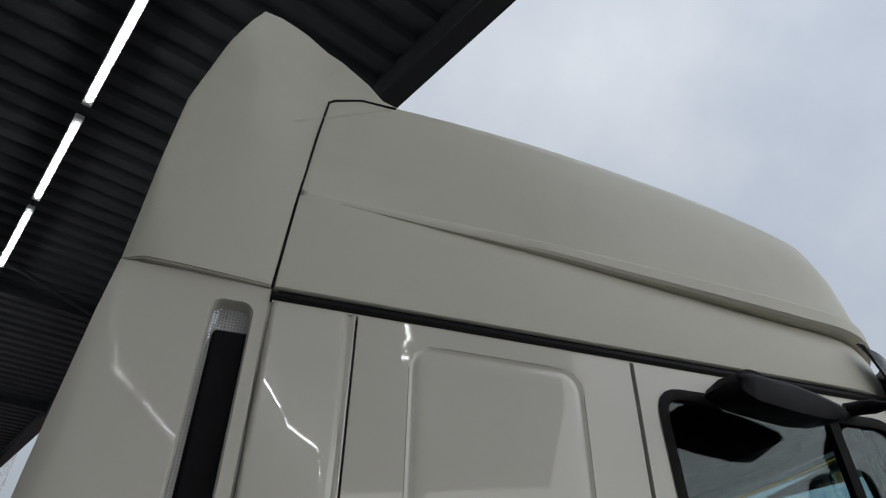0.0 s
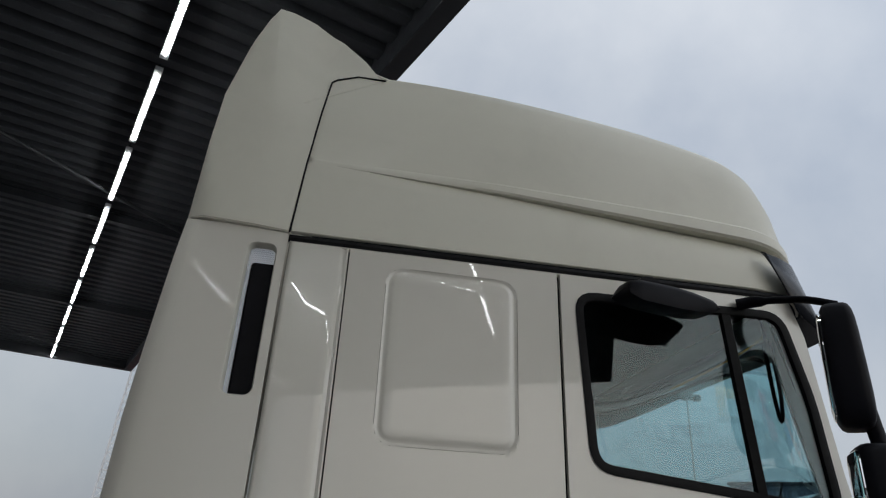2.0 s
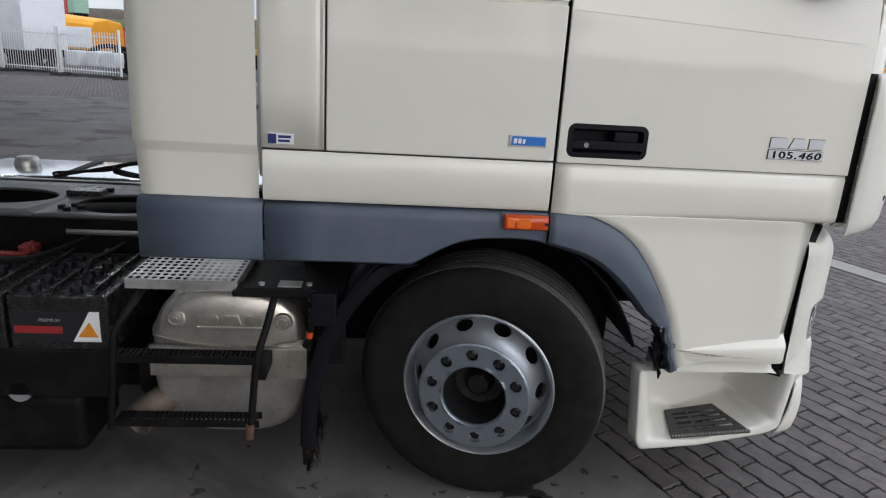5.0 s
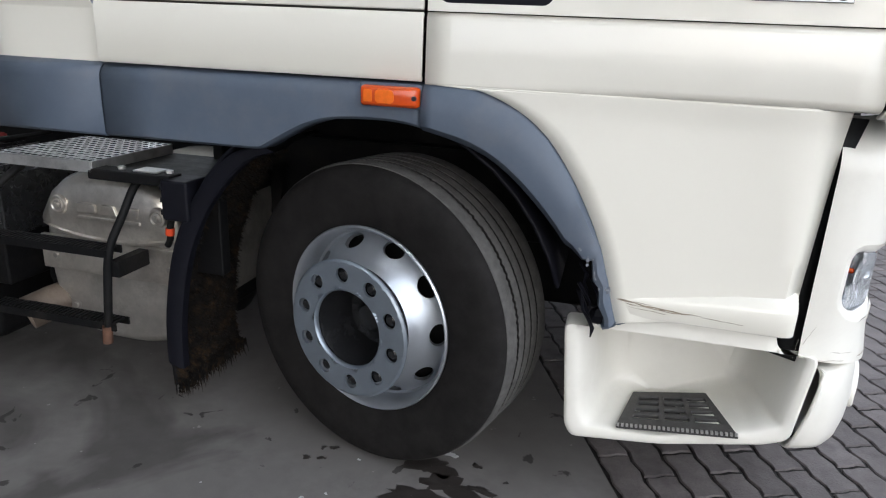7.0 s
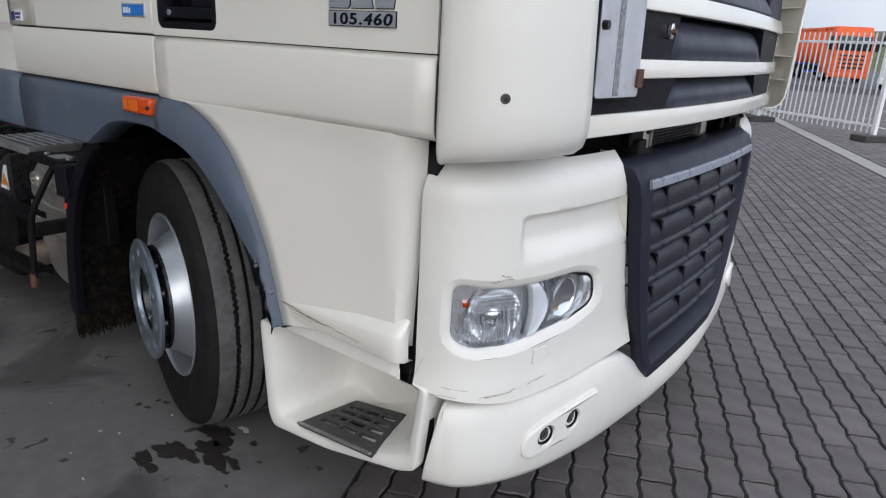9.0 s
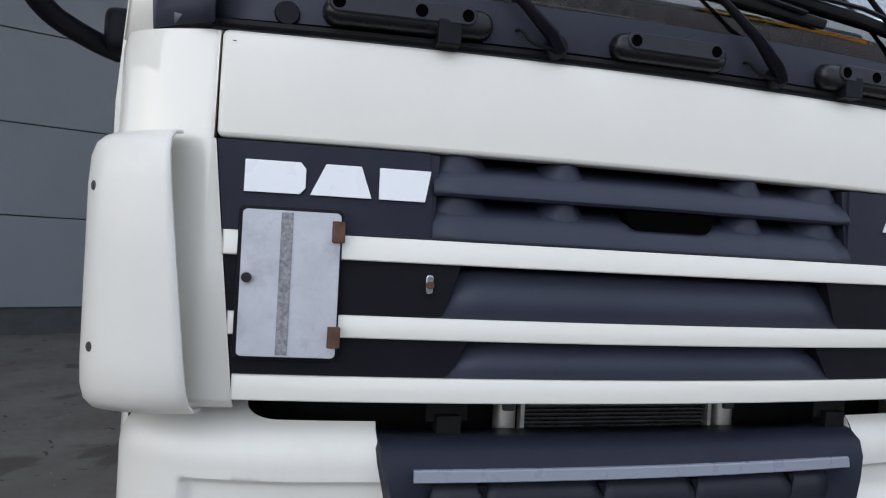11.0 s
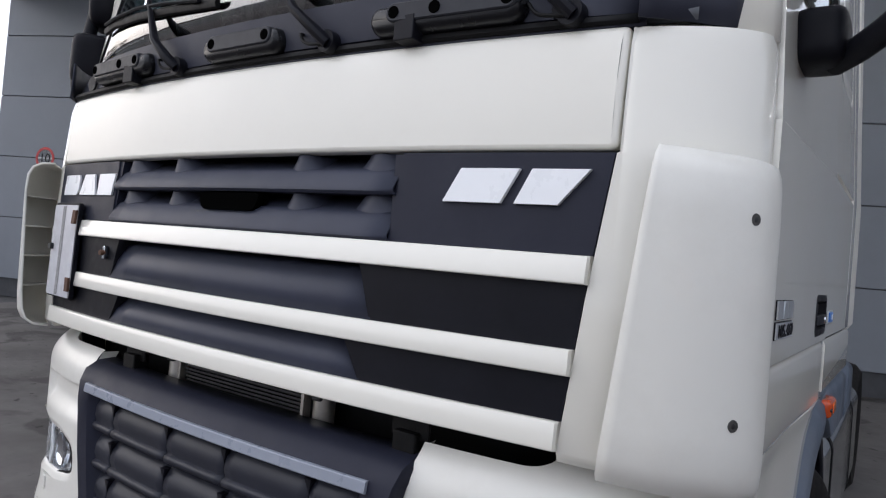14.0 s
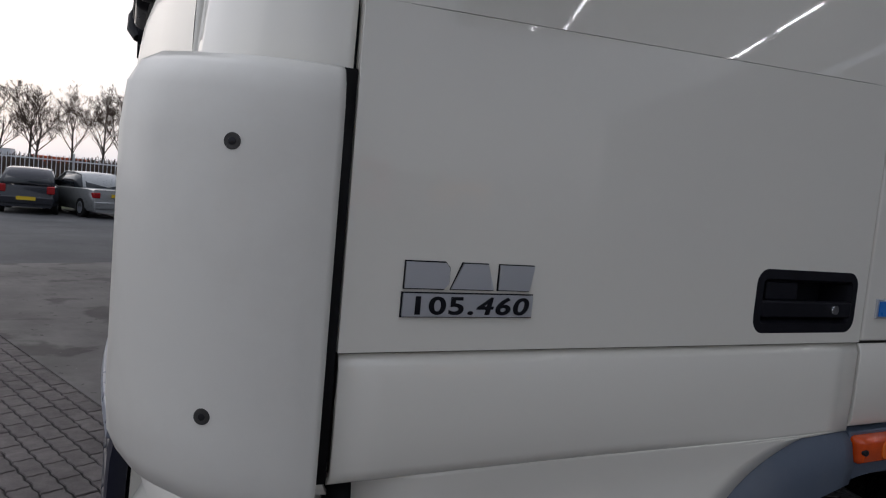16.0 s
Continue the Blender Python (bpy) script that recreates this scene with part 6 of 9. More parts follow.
    lathe(ring, [(RI + 0.005, YF), (RI, YF + 0.005), (RI, YF + 0.016), (RI + 0.01, YF + 0.018)], (0, 0, 0), 80)
    lathe(ring, [(RO - 0.007, YF), (RO, YF + 0.005), (RO, YF + 0.010), (RO - 0.005, YF + 0.012), (RO - 0.005, YF + 0.017), (RO - 0.012, YF + 0.018)], (0, 0, 0), 80)
    bmesh.ops.remove_doubles(ring, verts=ring.verts, dist=0.0006)
    o.append(("nut_guard", ring, GUARD, "blue-grey nut guard ring with ten holes"))
    o.append(("hub", lathe(bmesh.new(), [(0.126, -0.066), (0.120, -0.050), (0.114, -0.010), (0.104, 0.03), (0.098, 0.060), (0.075, 0.066), (0.060, 0.066), (0.056, 0.040), (0.048, 0.034), (0.040, 0.020), (0.0001, 0.018)], (0, 0, 0), 56), GREASE, "dark greasy hub in the wheel centre"))
    o.append(("brake_drum", lathe(bmesh.new(), [(0.0001, 0.10), (0.25, 0.10), (0.255, 0.25)], (0, 0, 0), 40), CHASSIS, "rusty dark brake drum"))
    for i in range(n):
        a = 2 * math.pi * (i + 0.5) / n + NUTS
        c = (0.170 * math.cos(a), 0, 0.170 * math.sin(a))
        o.append(("wheel_nut", lathe(bmesh.new(), [(0.0001, -0.084), (0.011, -0.084), (0.0125, -0.081), (0.0175, -0.079), (0.0195, -0.056)], c, 8), GREASE, "dark wheel nut"))
    return o


for s in (0, 1):
    wh = new("wheel")
    wh.parent = truck
    tagged(wh, "front wheel with a silver steel rim and worn tyre")
    wh.location = (0.024, 0.088 if s == 0 else TW - 0.088, 0.494)
    if s:
        wh.rotation_euler = (0, 0, math.pi)
    wh.rotation_euler.z -= radians(16.8)
    for nm, bm, mt, lb in wheel():
        part(nm, bm, mt, wh, lb, smooth=50)

# ---------------------------------------------------------------- chassis behind and under the cab
both("frame_rail", lambda: box(box(cube(-4.6, 1.2, 0.80, 0.81, 0.665, 0.935), -4.6, 1.2, 0.81, 0.88, 0.665, 0.675), -4.6, 1.2, 0.81, 0.88, 0.925, 0.935), CHASSIS, "black chassis rail", smooth=0)
part("front_axle", tube(bmesh.new(), [(0.0, 0.35, 0.45), (0.0, 0.6, 0.36), (0.0, 1.84, 0.36), (0.0, 2.09, 0.45)], 0.06, 10), CHASSIS, truck, "black front axle beam")
part("engine_block", cube(-0.75, 1.0, 0.9, 1.54, 0.55, 1.3), CHASSIS, truck, "dark engine under the cab", bevel=0.05)
# the next four are assumed masses, added to keep light from under the truck
part("gearbox", loft(bmesh.new(), [[Vector((x, 1.22 + w * math.cos(a), 0.62 + h * math.sin(a))) for a in [2 * math.pi * k / 12 for k in range(12)]] for x, w, h in ((-2.1, 0.16, 0.16), (-2.0, 0.30, 0.28), (-1.2, 0.34, 0.32), (-0.9, 0.46, 0.36), (-0.6, 0.50, 0.38))], True, True), CHASSIS, truck, "dark mass added between the chassis rails to block light", smooth=40)
part("sump", cube(-0.6, 0.85, 0.95, 1.49, 0.28, 0.6), CHASSIS, truck, "black mass added under the engine to block light", bevel=0.05)
part("air_tank", tube(bmesh.new(), [(-1.75, 0.62, 0.36), (-1.7, 0.62, 0.36), (-0.72, 0.62, 0.36), (-0.67, 0.62, 0.36)], [0.06, 0.15, 0.15, 0.06], 18), CHASSIS, truck, "dark tank shape added under the rail to block light", smooth=60)
part("inner_guard", cube(-0.70, -0.66, 0.42, 0.80, 0.30, 1.0), CHASSIS, truck, "black plate added behind the mudguard to block light", bevel=0.01)
part("cab_floor", cube(-0.78, 1.28, 0.1, 2.34, 1.24, 1.36), CHASSIS, truck, "dark cab floor", smooth=0)
part("cab_rear_wall", cube(-0.80, -0.77, 0.06, 2.38, 1.3, 2.98), PAINT, truck, "cream rear cab wall", bevel=0.01)
both("arch_liner", lambda: loft(bmesh.new(), [[Vector((0.02 + 0.62 * math.cos(a), y, 0.50 + 0.66 * math.sin(a))) for a in [radians(18 + 148 * i / 18) for i in range(19)]] for y in (0.03, 0.42)]), BLACK, "black wheel arch liner", solid=0.01)


FLAP = curve([(-0.275, 1.022, 0), (-0.37, 0.985, 0), (-0.47, 0.885, 0), (-0.545, 0.77, 0), (-0.60, 0.63, 0), (-0.635, 0.45, 0), (-0.645, 0.30, 0), (-0.640, 0.17, 0)], 3)
flaps = both("mud_flap", lambda: loft(bmesh.new(), [[Vector((p.x, y, p.y)) for p in FLAP] for y in (0.035, 0.2, 0.42)]), CHASSIS, "black rear mudguard with spray-suppression bristles", solid=0.012)
both("flap_edge", lambda: loft(bmesh.new(), [[Vector((p.x + a, y, p.y - 0.3 * a)) for p in FLAP[:-2]] for a, y in ((-0.012, 0.06), (-0.012, 0.028), (0.0, 0.022), (0.038, 0.024), (0.045, 0.03), (0.045, 0.06))]), BLACK, "black plastic mudguard edge", flaps)


def bristles():
    bm = bmesh.new()
    rnd = random.Random(11)
    zs, xs = [p.y for p in FLAP[::-1]], [p.x for p in FLAP[::-1]]
    for i in range(9000):
        z = lerp(0.13, 0.95, rnd.random())
        x = table(z, zs, xs) + 0.006
        y = lerp(0.035, 0.415, rnd.random())
        dx, dz = rnd.uniform(0.006, 0.026), rnd.uniform(-0.022, 0.004)
        w = 0.0022
        a = bm.verts.new((x, y - w, z))
        b = bm.verts.new((x, y + w, z))
        c = bm.verts.new((x + dx, y + rnd.uniform(-0.012, 0.012), z + dz))
        bm.faces.new((a, b, c))
        d = bm.verts.new((x, y, z + w * 2))
        bm.faces.new((a, c, d))
    for i in range(260):                                  # ragged lower hem
        y = lerp(0.035, 0.415, rnd.random())
        x = -0.64 + rnd.uniform(-0.006, 0.05)
        h = rnd.uniform(0.02, 0.07)
        a = bm.verts.new((x, y - 0.006, 0.19))
        b = bm.verts.new((x, y + 0.006, 0.19))
        c = bm.verts.new((x + rnd.uniform(-0.01, 0.02), y, 0.18 - h))
        bm.faces.new((a, b, c))
    return bm


both("bristle_mat", bristles, BRISTLE, "shaggy muddy bristles", flaps, smooth=0, kind="stuff")
for p_, r_ in (((-0.80, 0.07, 0.90), 0.012), ((-0.63, 0.08, 0.90), 0.012)):
    part("bolt", tube(bmesh.new(), [p_, (p_[0], p_[1], p_[2] + 0.009)], r_, 6), ALU, truck)
part("bracket", box(cube(-0.90, -0.60, 0.03, 0.10, 0.865, 0.90), -0.60, -0.50, 0.14, 0.19, 0.55, 0.86), CHASSIS, truck, "black bracket beside the silencer", bevel=0.006)
# an added black plate darkens the silencer's top, where the bracket's shadow falls
part("support_tray", cube(-0.93, -0.50, 0.115, 0.46, 0.858, 0.885), CHASSIS, truck, "black plate added over the silencer in place of shadow", bevel=0.004)
part("bracket_plate", cube(-0.74, -0.655, 0.045, 0.11, 0.9005, 0.906), ALU, truck, "bare metal plate on the bracket", bevel=0.002)
jb = part("junction_box", cube(-0.618, -0.525, 0.008, 0.12, 0.765, 0.893), BLACK, truck, "black junction box with dirty edges", bevel=0.008)
for z_ in (0.78, 0.82, 0.86):
    part("box_clip", cube(-0.626, -0.617, 0.014, 0.045, z_, z_ + 0.016), NUT, jb, bevel=0.002)
plug = part("cable_plug", tube(bmesh.new(), curve([(-0.61, 0.05, 0.775), (-0.622, 0.05, 0.735), (-0.63, 0.055, 0.69), (-0.645, 0.06, 0.665)], 4), 0.011, 10), CHASSIS, truck, "cable plug with an orange seal")
part("plug_seal", tube(bmesh.new(), [(-0.624, 0.050, 0.728), (-0.626, 0.050, 0.705)], 0.0145, 10), mat("orange_seal", (0.6, 0.06, 0.015), 0.4), plug, "orange seal")

# exhaust silencer under the cab with steps in front of it
OVAL = [(-0.955 + 0.302 * math.copysign(abs(math.cos(a)) ** 0.70, math.cos(a)), 0.515 + 0.315 * math.copysign(abs(math.sin(a)) ** 0.72, math.sin(a))) for a in [2 * math.pi * i / 64 for i in range(64)]]
fx = lambda a, b, d: Vector((a, 0.22 + d, b))
sil = part("silencer", rings(bmesh.new(), [(OVAL, 0.75), (OVAL, 0.02), (scaled(OVAL, 0.012), 0.004), (scaled(OVAL, 0.03), 0.0)], fx), STEEL, truck, "dull dented steel exhaust silencer", smooth=50)


def heat_shield():
    """Domed cap with a curved rolled lower edge."""
    rows = []
    for k in range(13):
        t = k / 12
        x = lerp(-1.243, -0.667, t)
        u = abs(t - 0.5) * 2
        zb = 0.585 + 0.042 * u * u
        zt = 0.515 + 0.318 * max(1 - (abs(x + 0.955) / 0.306) ** 2.75, 0.12) ** 0.40
        rows.append([fx(x, lerp(zb, zt, q), d * (1 - 0.55 * u ** 4)) for q, d in ((0, -0.015), (0, -0.034), (0.035, -0.036), (0.06, -0.027), (0.5, -0.034), (0.8, -0.024), (0.93, -0.008), (1.0, 0.03))])
    return loft(bmesh.new(), rows)


sil.location = (0.017, -0.050, 0.027)
part("silencer_shield", heat_shield(), SHIELD, sil, "stained embossed heat shield", solid=0.003, smooth=45)
band = part("silencer_band", prism(bmesh.new(), [(-1.262, 0.585), (-0.662, 0.582), (-0.662, 0.452), (-1.262, 0.458)], -0.02, 0.0, fx), SHIELD, sil, "steel band", bevel=0.004)
for poly in block_shapes(-1.072, -0.822, 0.686, 0.724):
    part("emblem", prism(bmesh.new(), poly, -0.043, -0.028, fx), SHIELD, sil, "pressed emblem block", bevel=0.005)
part("emblem_bar", prism(bmesh.new(), [(-1.072, 0.664), (-0.822, 0.664), (-0.822, 0.676), (-1.072, 0.676)], -0.040, -0.028, fx), SHIELD, sil, bevel=0.003)
for x, z in ((-1.149, 0.706), (-0.752, 0.700)):
    part("dimple", lathe(bmesh.new(), [(0.0001, -0.036), (0.022, -0.036), (0.026, -0.041), (0.032, -0.040), (0.036, -0.028)], (x, 0.22, z), 24), SHIELD, sil)
for x, z in ((-1.149, 0.706), (-0.752, 0.700), (-1.20, 0.51), (-0.731, 0.513), (-1.158, 0.316), (-0.771, 0.304)):
    k_ = 0.0 if z > 0.6 else 0.022 if z > 0.45 else 0.040
    part("bolt", lathe(bmesh.new(), [(0.0001, k_ - 0.050), (0.009, k_ - 0.050), (0.010, k_ - 0.042), (0.018, k_ - 0.041), (0.020, k_ - 0.030)], (x, 0.22, z), 12), STEEL, sil, smooth=30)


part("exhaust_outlet", tube(bmesh.new(), curve([(-1.06, 0.34, 0.39), (-1.15, 0.27, 0.37), (-1.23, 0.19, 0.345), (-1.29, 0.09, 0.315)], 5), 0.062, 16, False), mat("tan_burnt_steel", (0.19, 0.15, 0.12), 0.6, metal=0.5, var=0.3, scale=9, dirt=0.5, dirt_color=(0.07, 0.05, 0.035)), truck, "burnt tan exhaust outlet pipe", solid=0.003, smooth=60)


def step_rail(z):
    """A step bar with a toothed, slotted top."""
    bm = cube(-1.315, -0.80, -0.035, -0.028, z - 0.026, z)
    box(bm, -1.315, -0.80, 0.028, 0.034, z - 0.026, z)
    for i in range(30):
        x = lerp(-1.312, -0.805, i / 30)
        box(bm, x, x + 0.009, -0.028, 0.028, z - 0.008, z - 0.001)
        box(bm, x + 0.002, x + 0.008, -0.034, -0.026, z, z + 0.004)
    return bm


steps = part("side_steps", tube(bmesh.new(), curve([(-0.745, 0.10, 0.885), (-0.757, 0.06, 0.84), (-0.775, 0.022, 0.76), (-0.797, -0.012, 0.68), (-0.808, -0.024, 0.62), (-0.815, -0.028, 0.55)], 4) + [Vector((-0.832, -0.034, 0.345))], 0.0135, 12), CHASSIS, truck, "black tubular steps in front of the silencer")
part("step_upright", tube(bmesh.new(), curve([(-1.225, 0.10, 0.87), (-1.25, 0.03, 0.82), (-1.295, -0.02, 0.74), (-1.304, -0.028, 0.66)], 4) + [Vector((-1.328, -0.034, 0.365))], 0.0135, 10), CHASSIS, steps)
part("step_bar", step_rail(0.655), CHASSIS, steps, "toothed step bar", smooth=0)
part("step_bar", step_rail(0.400), CHASSIS, steps, "toothed step bar", smooth=0)
part("step_arm", cube(-0.815, -0.775, -0.02, 0.13, 0.560, 0.615), CHASSIS, steps, "black arm to the silencer", bevel=0.004)
part("step_end", tube(bmesh.new(), [(-0.831, -0.034, 0.39), (-0.835, -0.035, 0.33)], 0.0165, 10), RUST, steps, "rusty step foot")


def catwalk():
    bm = bmesh.new()
    x0, x1, y0, y1 = -1.266, -0.884, 0.034, 0.44
    box(bm, x0, x1, y0 - 0.004, y0 + 0.004, 0.887, 0.922)
    box(bm, x1 - 0.004, x1 + 0.004, y0, y1, 0.887, 0.922)
    nx, ny = 14, 11
    for i in range(nx):
        for j in range(ny):
            a0, a1 = lerp(x0, x1, i / nx), lerp(x0, x1, (i + 1) / nx)
            b0, b1 = lerp(y0, y1, j / ny), lerp(y0, y1, (j + 1) / ny)
            f = lambda u, v: Vector((lerp(a0, a1, u), lerp(b0, b1, v), 0.922))
            hole = [(0.5 + 0.34 * math.cos(t), 0.5 + 0.34 * math.sin(t)) for t in [2 * math.pi * k / 8 for k in range(8)]]
            patch(bm, [(0, 0), (1, 0), (1, 1), (0, 1)], hole, f, 1, 4)
    return bm


part("catwalk", catwalk(), ALU, truck, "perforated aluminium catwalk plate", smooth=0)
# batteries beside the silencer, uncovered
bat = part("battery_box", cube(-2.6, -1.38, 0.12, 0.72, 0.40, 0.60), CHASSIS, truck, "black battery tray with open batteries", bevel=0.01)
CASE = mat("battery_case", (0.016, 0.016, 0.017), 0.28, spec=0.6, var=0.3, scale=12, dirt=0.4, dirt_color=(0.035, 0.033, 0.03), dirt_scale=9)
for x1 in (-1.375, -1.745, -2.115):
    x0 = x1 - 0.355
    b = part("battery", cube(x0, x1, 0.13, 0.68, 0.58, 0.81), CASE, bat, "dusty black starter battery with a red printed label", bevel=0.008)
    part("battery_label", cube(x0 + 0.01, x1 - 0.03, 0.1265, 0.131, 0.63, 0.75), mat("label_dark", (0.018, 0.018, 0.021), 0.4), b, smooth=0)
    part("label_bar", cube(x0 + 0.02, x0 + 0.19, 0.1245, 0.127, 0.664, 0.692), mat("label_red", (0.30, 0.025, 0.022), 0.45), b, smooth=0)
    cu = bpy.data.curves.new("type", "FONT")
    cu.body, cu.size, cu.extrude, cu.shear, cu.align_x = "PREMIUM", 0.0185, 0.0005, 0.2, "CENTER"
    ob = bpy.data.objects.new("type", cu)
    scene.collection.objects.link(ob)
    me = bpy.data.meshes.new_from_object(ob.evaluated_get(bpy.context.evaluated_depsgraph_get()))
    bpy.data.objects.remove(ob)
    for v in me.vertices:
        v.co = (x0 + 0.145 + v.co.x, 0.1250 - v.co.z, 0.710 + v.co.y)
    me.materials.append(mat("label_grey", (0.3, 0.3, 0.3), 0.45))
    word = new("label_word", me)
    word.parent = b
    tagged(word, "grey printed word")
    part("warning_label", prism(bmesh.new(), [(x0 + 0.225, 0.632), (x0 + 0.325, 0.632), (x0 + 0.325, 0.752), (x0 + 0.29, 0.752)], 0.1255, 0.129, lambda a, c, d: Vector((a, d, c))), WHITE_LET, b, "white label with an orange triangle", smooth=0)
    part("warning_sign", prism(bmesh.new(), [(x0 + 0.245, 0.652), (x0 + 0.318, 0.652), (x0 + 0.288, 0.712)], 0.1235, 0.1255, lambda a, c, d: Vector((a, d, c))), mat("label_orange", (0.7, 0.25, 0.02), 0.45), b, smooth=0)
    for xx in (x0 + 0.075, x0 + 0.225):
        for i in range(5):
            part("cell_cap", lathe(bmesh.new(), [(0.0001, 0.832), (0.02, 0.832), (0.023, 0.826), (0.024, 0.81)], (xx, 0.19 + i * 0.095, 0), 12, "z"), BLACK, b)
    for xx in (x0 + 0.002, x0 + 0.145, x0 + 0.295):
        part("carry_rib", cube(xx, xx + 0.012, 0.15, 0.67, 0.81, 0.832), CASE, b, bevel=0.003)
part("cable", tube(bmesh.new(), curve([(-1.95, 0.25, 0.83), (-1.86, 0.33, 0.875), (-1.78, 0.42, 0.86), (-1.70, 0.58, 0.87), (-1.66, 0.68, 0.88)], 6), 0.011, 8), RUBBER, bat, "black battery cable")
part("cable", tube(bmesh.new(), curve([(-2.05, 0.3, 0.83), (-1.95, 0.42, 0.87), (-1.85, 0.5, 0.85), (-1.86, 0.60, 0.87)], 6), 0.011, 8), mat("red_cable", (0.16, 0.014, 0.012), 0.6), bat, "red battery cable")
part("terminal_cover", cube(-1.90, -1.83, 0.55, 0.62, 0.83, 0.87), mat("red_cable", (0.16, 0.014, 0.012), 0.6), bat, "red terminal cover", bevel=0.012)
part("cable", tube(bmesh.new(), curve([(-1.52, 0.30, 0.835), (-1.545, 0.42, 0.855), (-1.53, 0.55, 0.85), (-1.50, 0.66, 0.86)], 6), 0.010, 8), RUBBER, bat, "black battery strap")
# air tank low behind the steps
part("air_tank", tube(bmesh.new(), [(-1.34, 0.35, 0.42), (-1.32, 0.35, 0.42), (-1.25, 0.35, 0.42), (-1.235, 0.35, 0.42)], [0.05, 0.11, 0.12, 0.08], 18), CHASSIS, truck, "dark air tank", smooth=60)
tank = part("fluid_tank", cube(-2.1, -1.5, 0.14, 0.5, 0.14, 0.40), CHASSIS, truck, "black plastic tank under the batteries", bevel=0.04)
part("tank_cap", lathe(bmesh.new(), [(0.0001, -0.02), (0.04, -0.02), (0.045, 0.0)], (-1.72, 0.14, 0.42), 18), BADGE, tank, "pale tank cap")
# top of the frame behind the cab: holed bridge plate, bolts and hoses
def bridge_plate():
    bm = bmesh.new()
    f = lambda x, y: Vector((x, y, 0.978))
    for xa, xb, hole in ((-1.87, -1.28, (-1.56, 0.90, 0.23, 0.20)), (-2.55, -1.87, (-2.19, 0.98, 0.27, 0.17))):
        ring = [(hole[0] + hole[2] * math.cos(a), hole[1] + hole[3] * math.sin(a)) for a in [2 * math.pi * k / 28 for k in range(28)]]
        patch(bm, [(xa, 0.64), (xb, 0.64), (xb, 1.32), (xa, 1.32)], ring, f, 2, 40)
    return bm


part("bridge_plate", bridge_plate(), mat("satin_black_plate", (0.045, 0.044, 0.046), 0.42, spec=0.6, var=0.3, scale=8, bump=0.05, bump_scale=60, dirt=0.4, dirt_color=(0.05, 0.045, 0.04), dirt_scale=5), truck, "black bridge plate with oval holes behind the cab", solid=0.014)
for x, y in ((-1.80, 0.76), (-1.76, 0.80), (-1.72, 0.76), (-1.76, 0.72), (-1.86, 1.14), (-1.80, 1.16), (-1.74, 1.15)):
    part("bolt", tube(bmesh.new(), [(x, y, 0.98), (x, y, 1.002)], 0.016, 6), CHASSIS, truck)
part("bridge_block", cube(-1.90, -1.74, 1.02, 1.12, 0.985, 1.01), CASE, truck, "grey mounting pad", bevel=0.006)
part("rail_strip", cube(-2.6, -1.28, 1.585, 1.615, 0.936, 0.944), ALU, truck, "bare metal strip along the frame", bevel=0.004)
part("step_bar", tube(bmesh.new(), [(-1.78, 0.74, 0.885), (-1.42, 0.74, 0.885)], 0.012, 8), STEEL, truck, "worn steel bar on the rail")
part("deck_tread", cube(-1.34, -1.22, 0.62, 0.86, 0.99, 1.0), ALU, truck, "perforated aluminium tread end", bevel=0.003)
part("wheel_guard", loft(bmesh.new(), [[Vector((-3.7 + 0.62 * math.cos(a), y, 0.5 + 0.64 * math.sin(a))) for a in [radians(15 + 150 * i / 14) for i in range(15)]] for y in (0.08, 0.75)]), BLACK, truck, "black rear mudguard", solid=0.02)
part("fifth_wheel", lathe(bmesh.new(), [(0.0001, 1.22), (0.3, 1.22), (0.46, 1.20), (0.48, 1.17), (0.46, 1.13)], (-3.5, 1.22, 0), 32, "z"), CHASSIS, truck, "greasy black coupling plate")
for k in range(3):
    part("air_hose", tube(bmesh.new(), curve([(-1.5, 1.66 + 0.02 * k, 0.95), (-1.72, 1.66 + 0.02 * k, 0.955), (-1.92, 1.66, 0.985 + 0.012 * k), (-1.86, 1.72, 1.03), (-1.78 - 0.04 * k, 1.74, 1.03), (-1.98, 1.74, 1.0 - 0.01 * k), (-2.16 - 0.05 * k, 1.72, 0.96), (-2.26, 1.68, 0.945)], 6), 0.0075, 8), RUBBER, truck, "black coiled air hose")
part("rear_wheel", lathe(bmesh.new(), [(0.2, 0.1), (0.28, 0.02), (0.44, -0.01), (0.49, 0.03), (0.505, 0.1), (0.505, 0.55), (0.49, 0.62), (0.3, 0.62)], (-3.7, 0.07, 0.502), 48), TYRE, truck, "black rear tyre")
part("rear_wheel", flip(lathe(bmesh.new(), [(0.2, 0.1), (0.28, 0.02), (0.44, -0.01), (0.49, 0.03), (0.505, 0.1), (0.505, 0.55), (0.49, 0.62), (0.3, 0.62)], (-3.7, 0.07, 0.502), 48), TW), TYRE, truck, "black rear tyre")
TANK = rounded(1.70, 2.41, 0.30, 0.925, 0.09, 6)
lt = part("fuel_tank", rings(bmesh.new(), [(scaled(TANK, 0.05), -2.9), (scaled(TANK, 0.012), -2.89), (TANK, -2.86), (TANK, -0.74), (scaled(TANK, 0.012), -0.71), (scaled(TANK, 0.05), -0.70)], lambda a, b, d: Vector((d, a, b))), mat("tank_aluminium", (0.80, 0.82, 0.84), 0.16, metal=1.0, var=0.04, scale=6, bump=0.02, bump_scale=8), truck, "polished aluminium fuel tank", smooth=40)
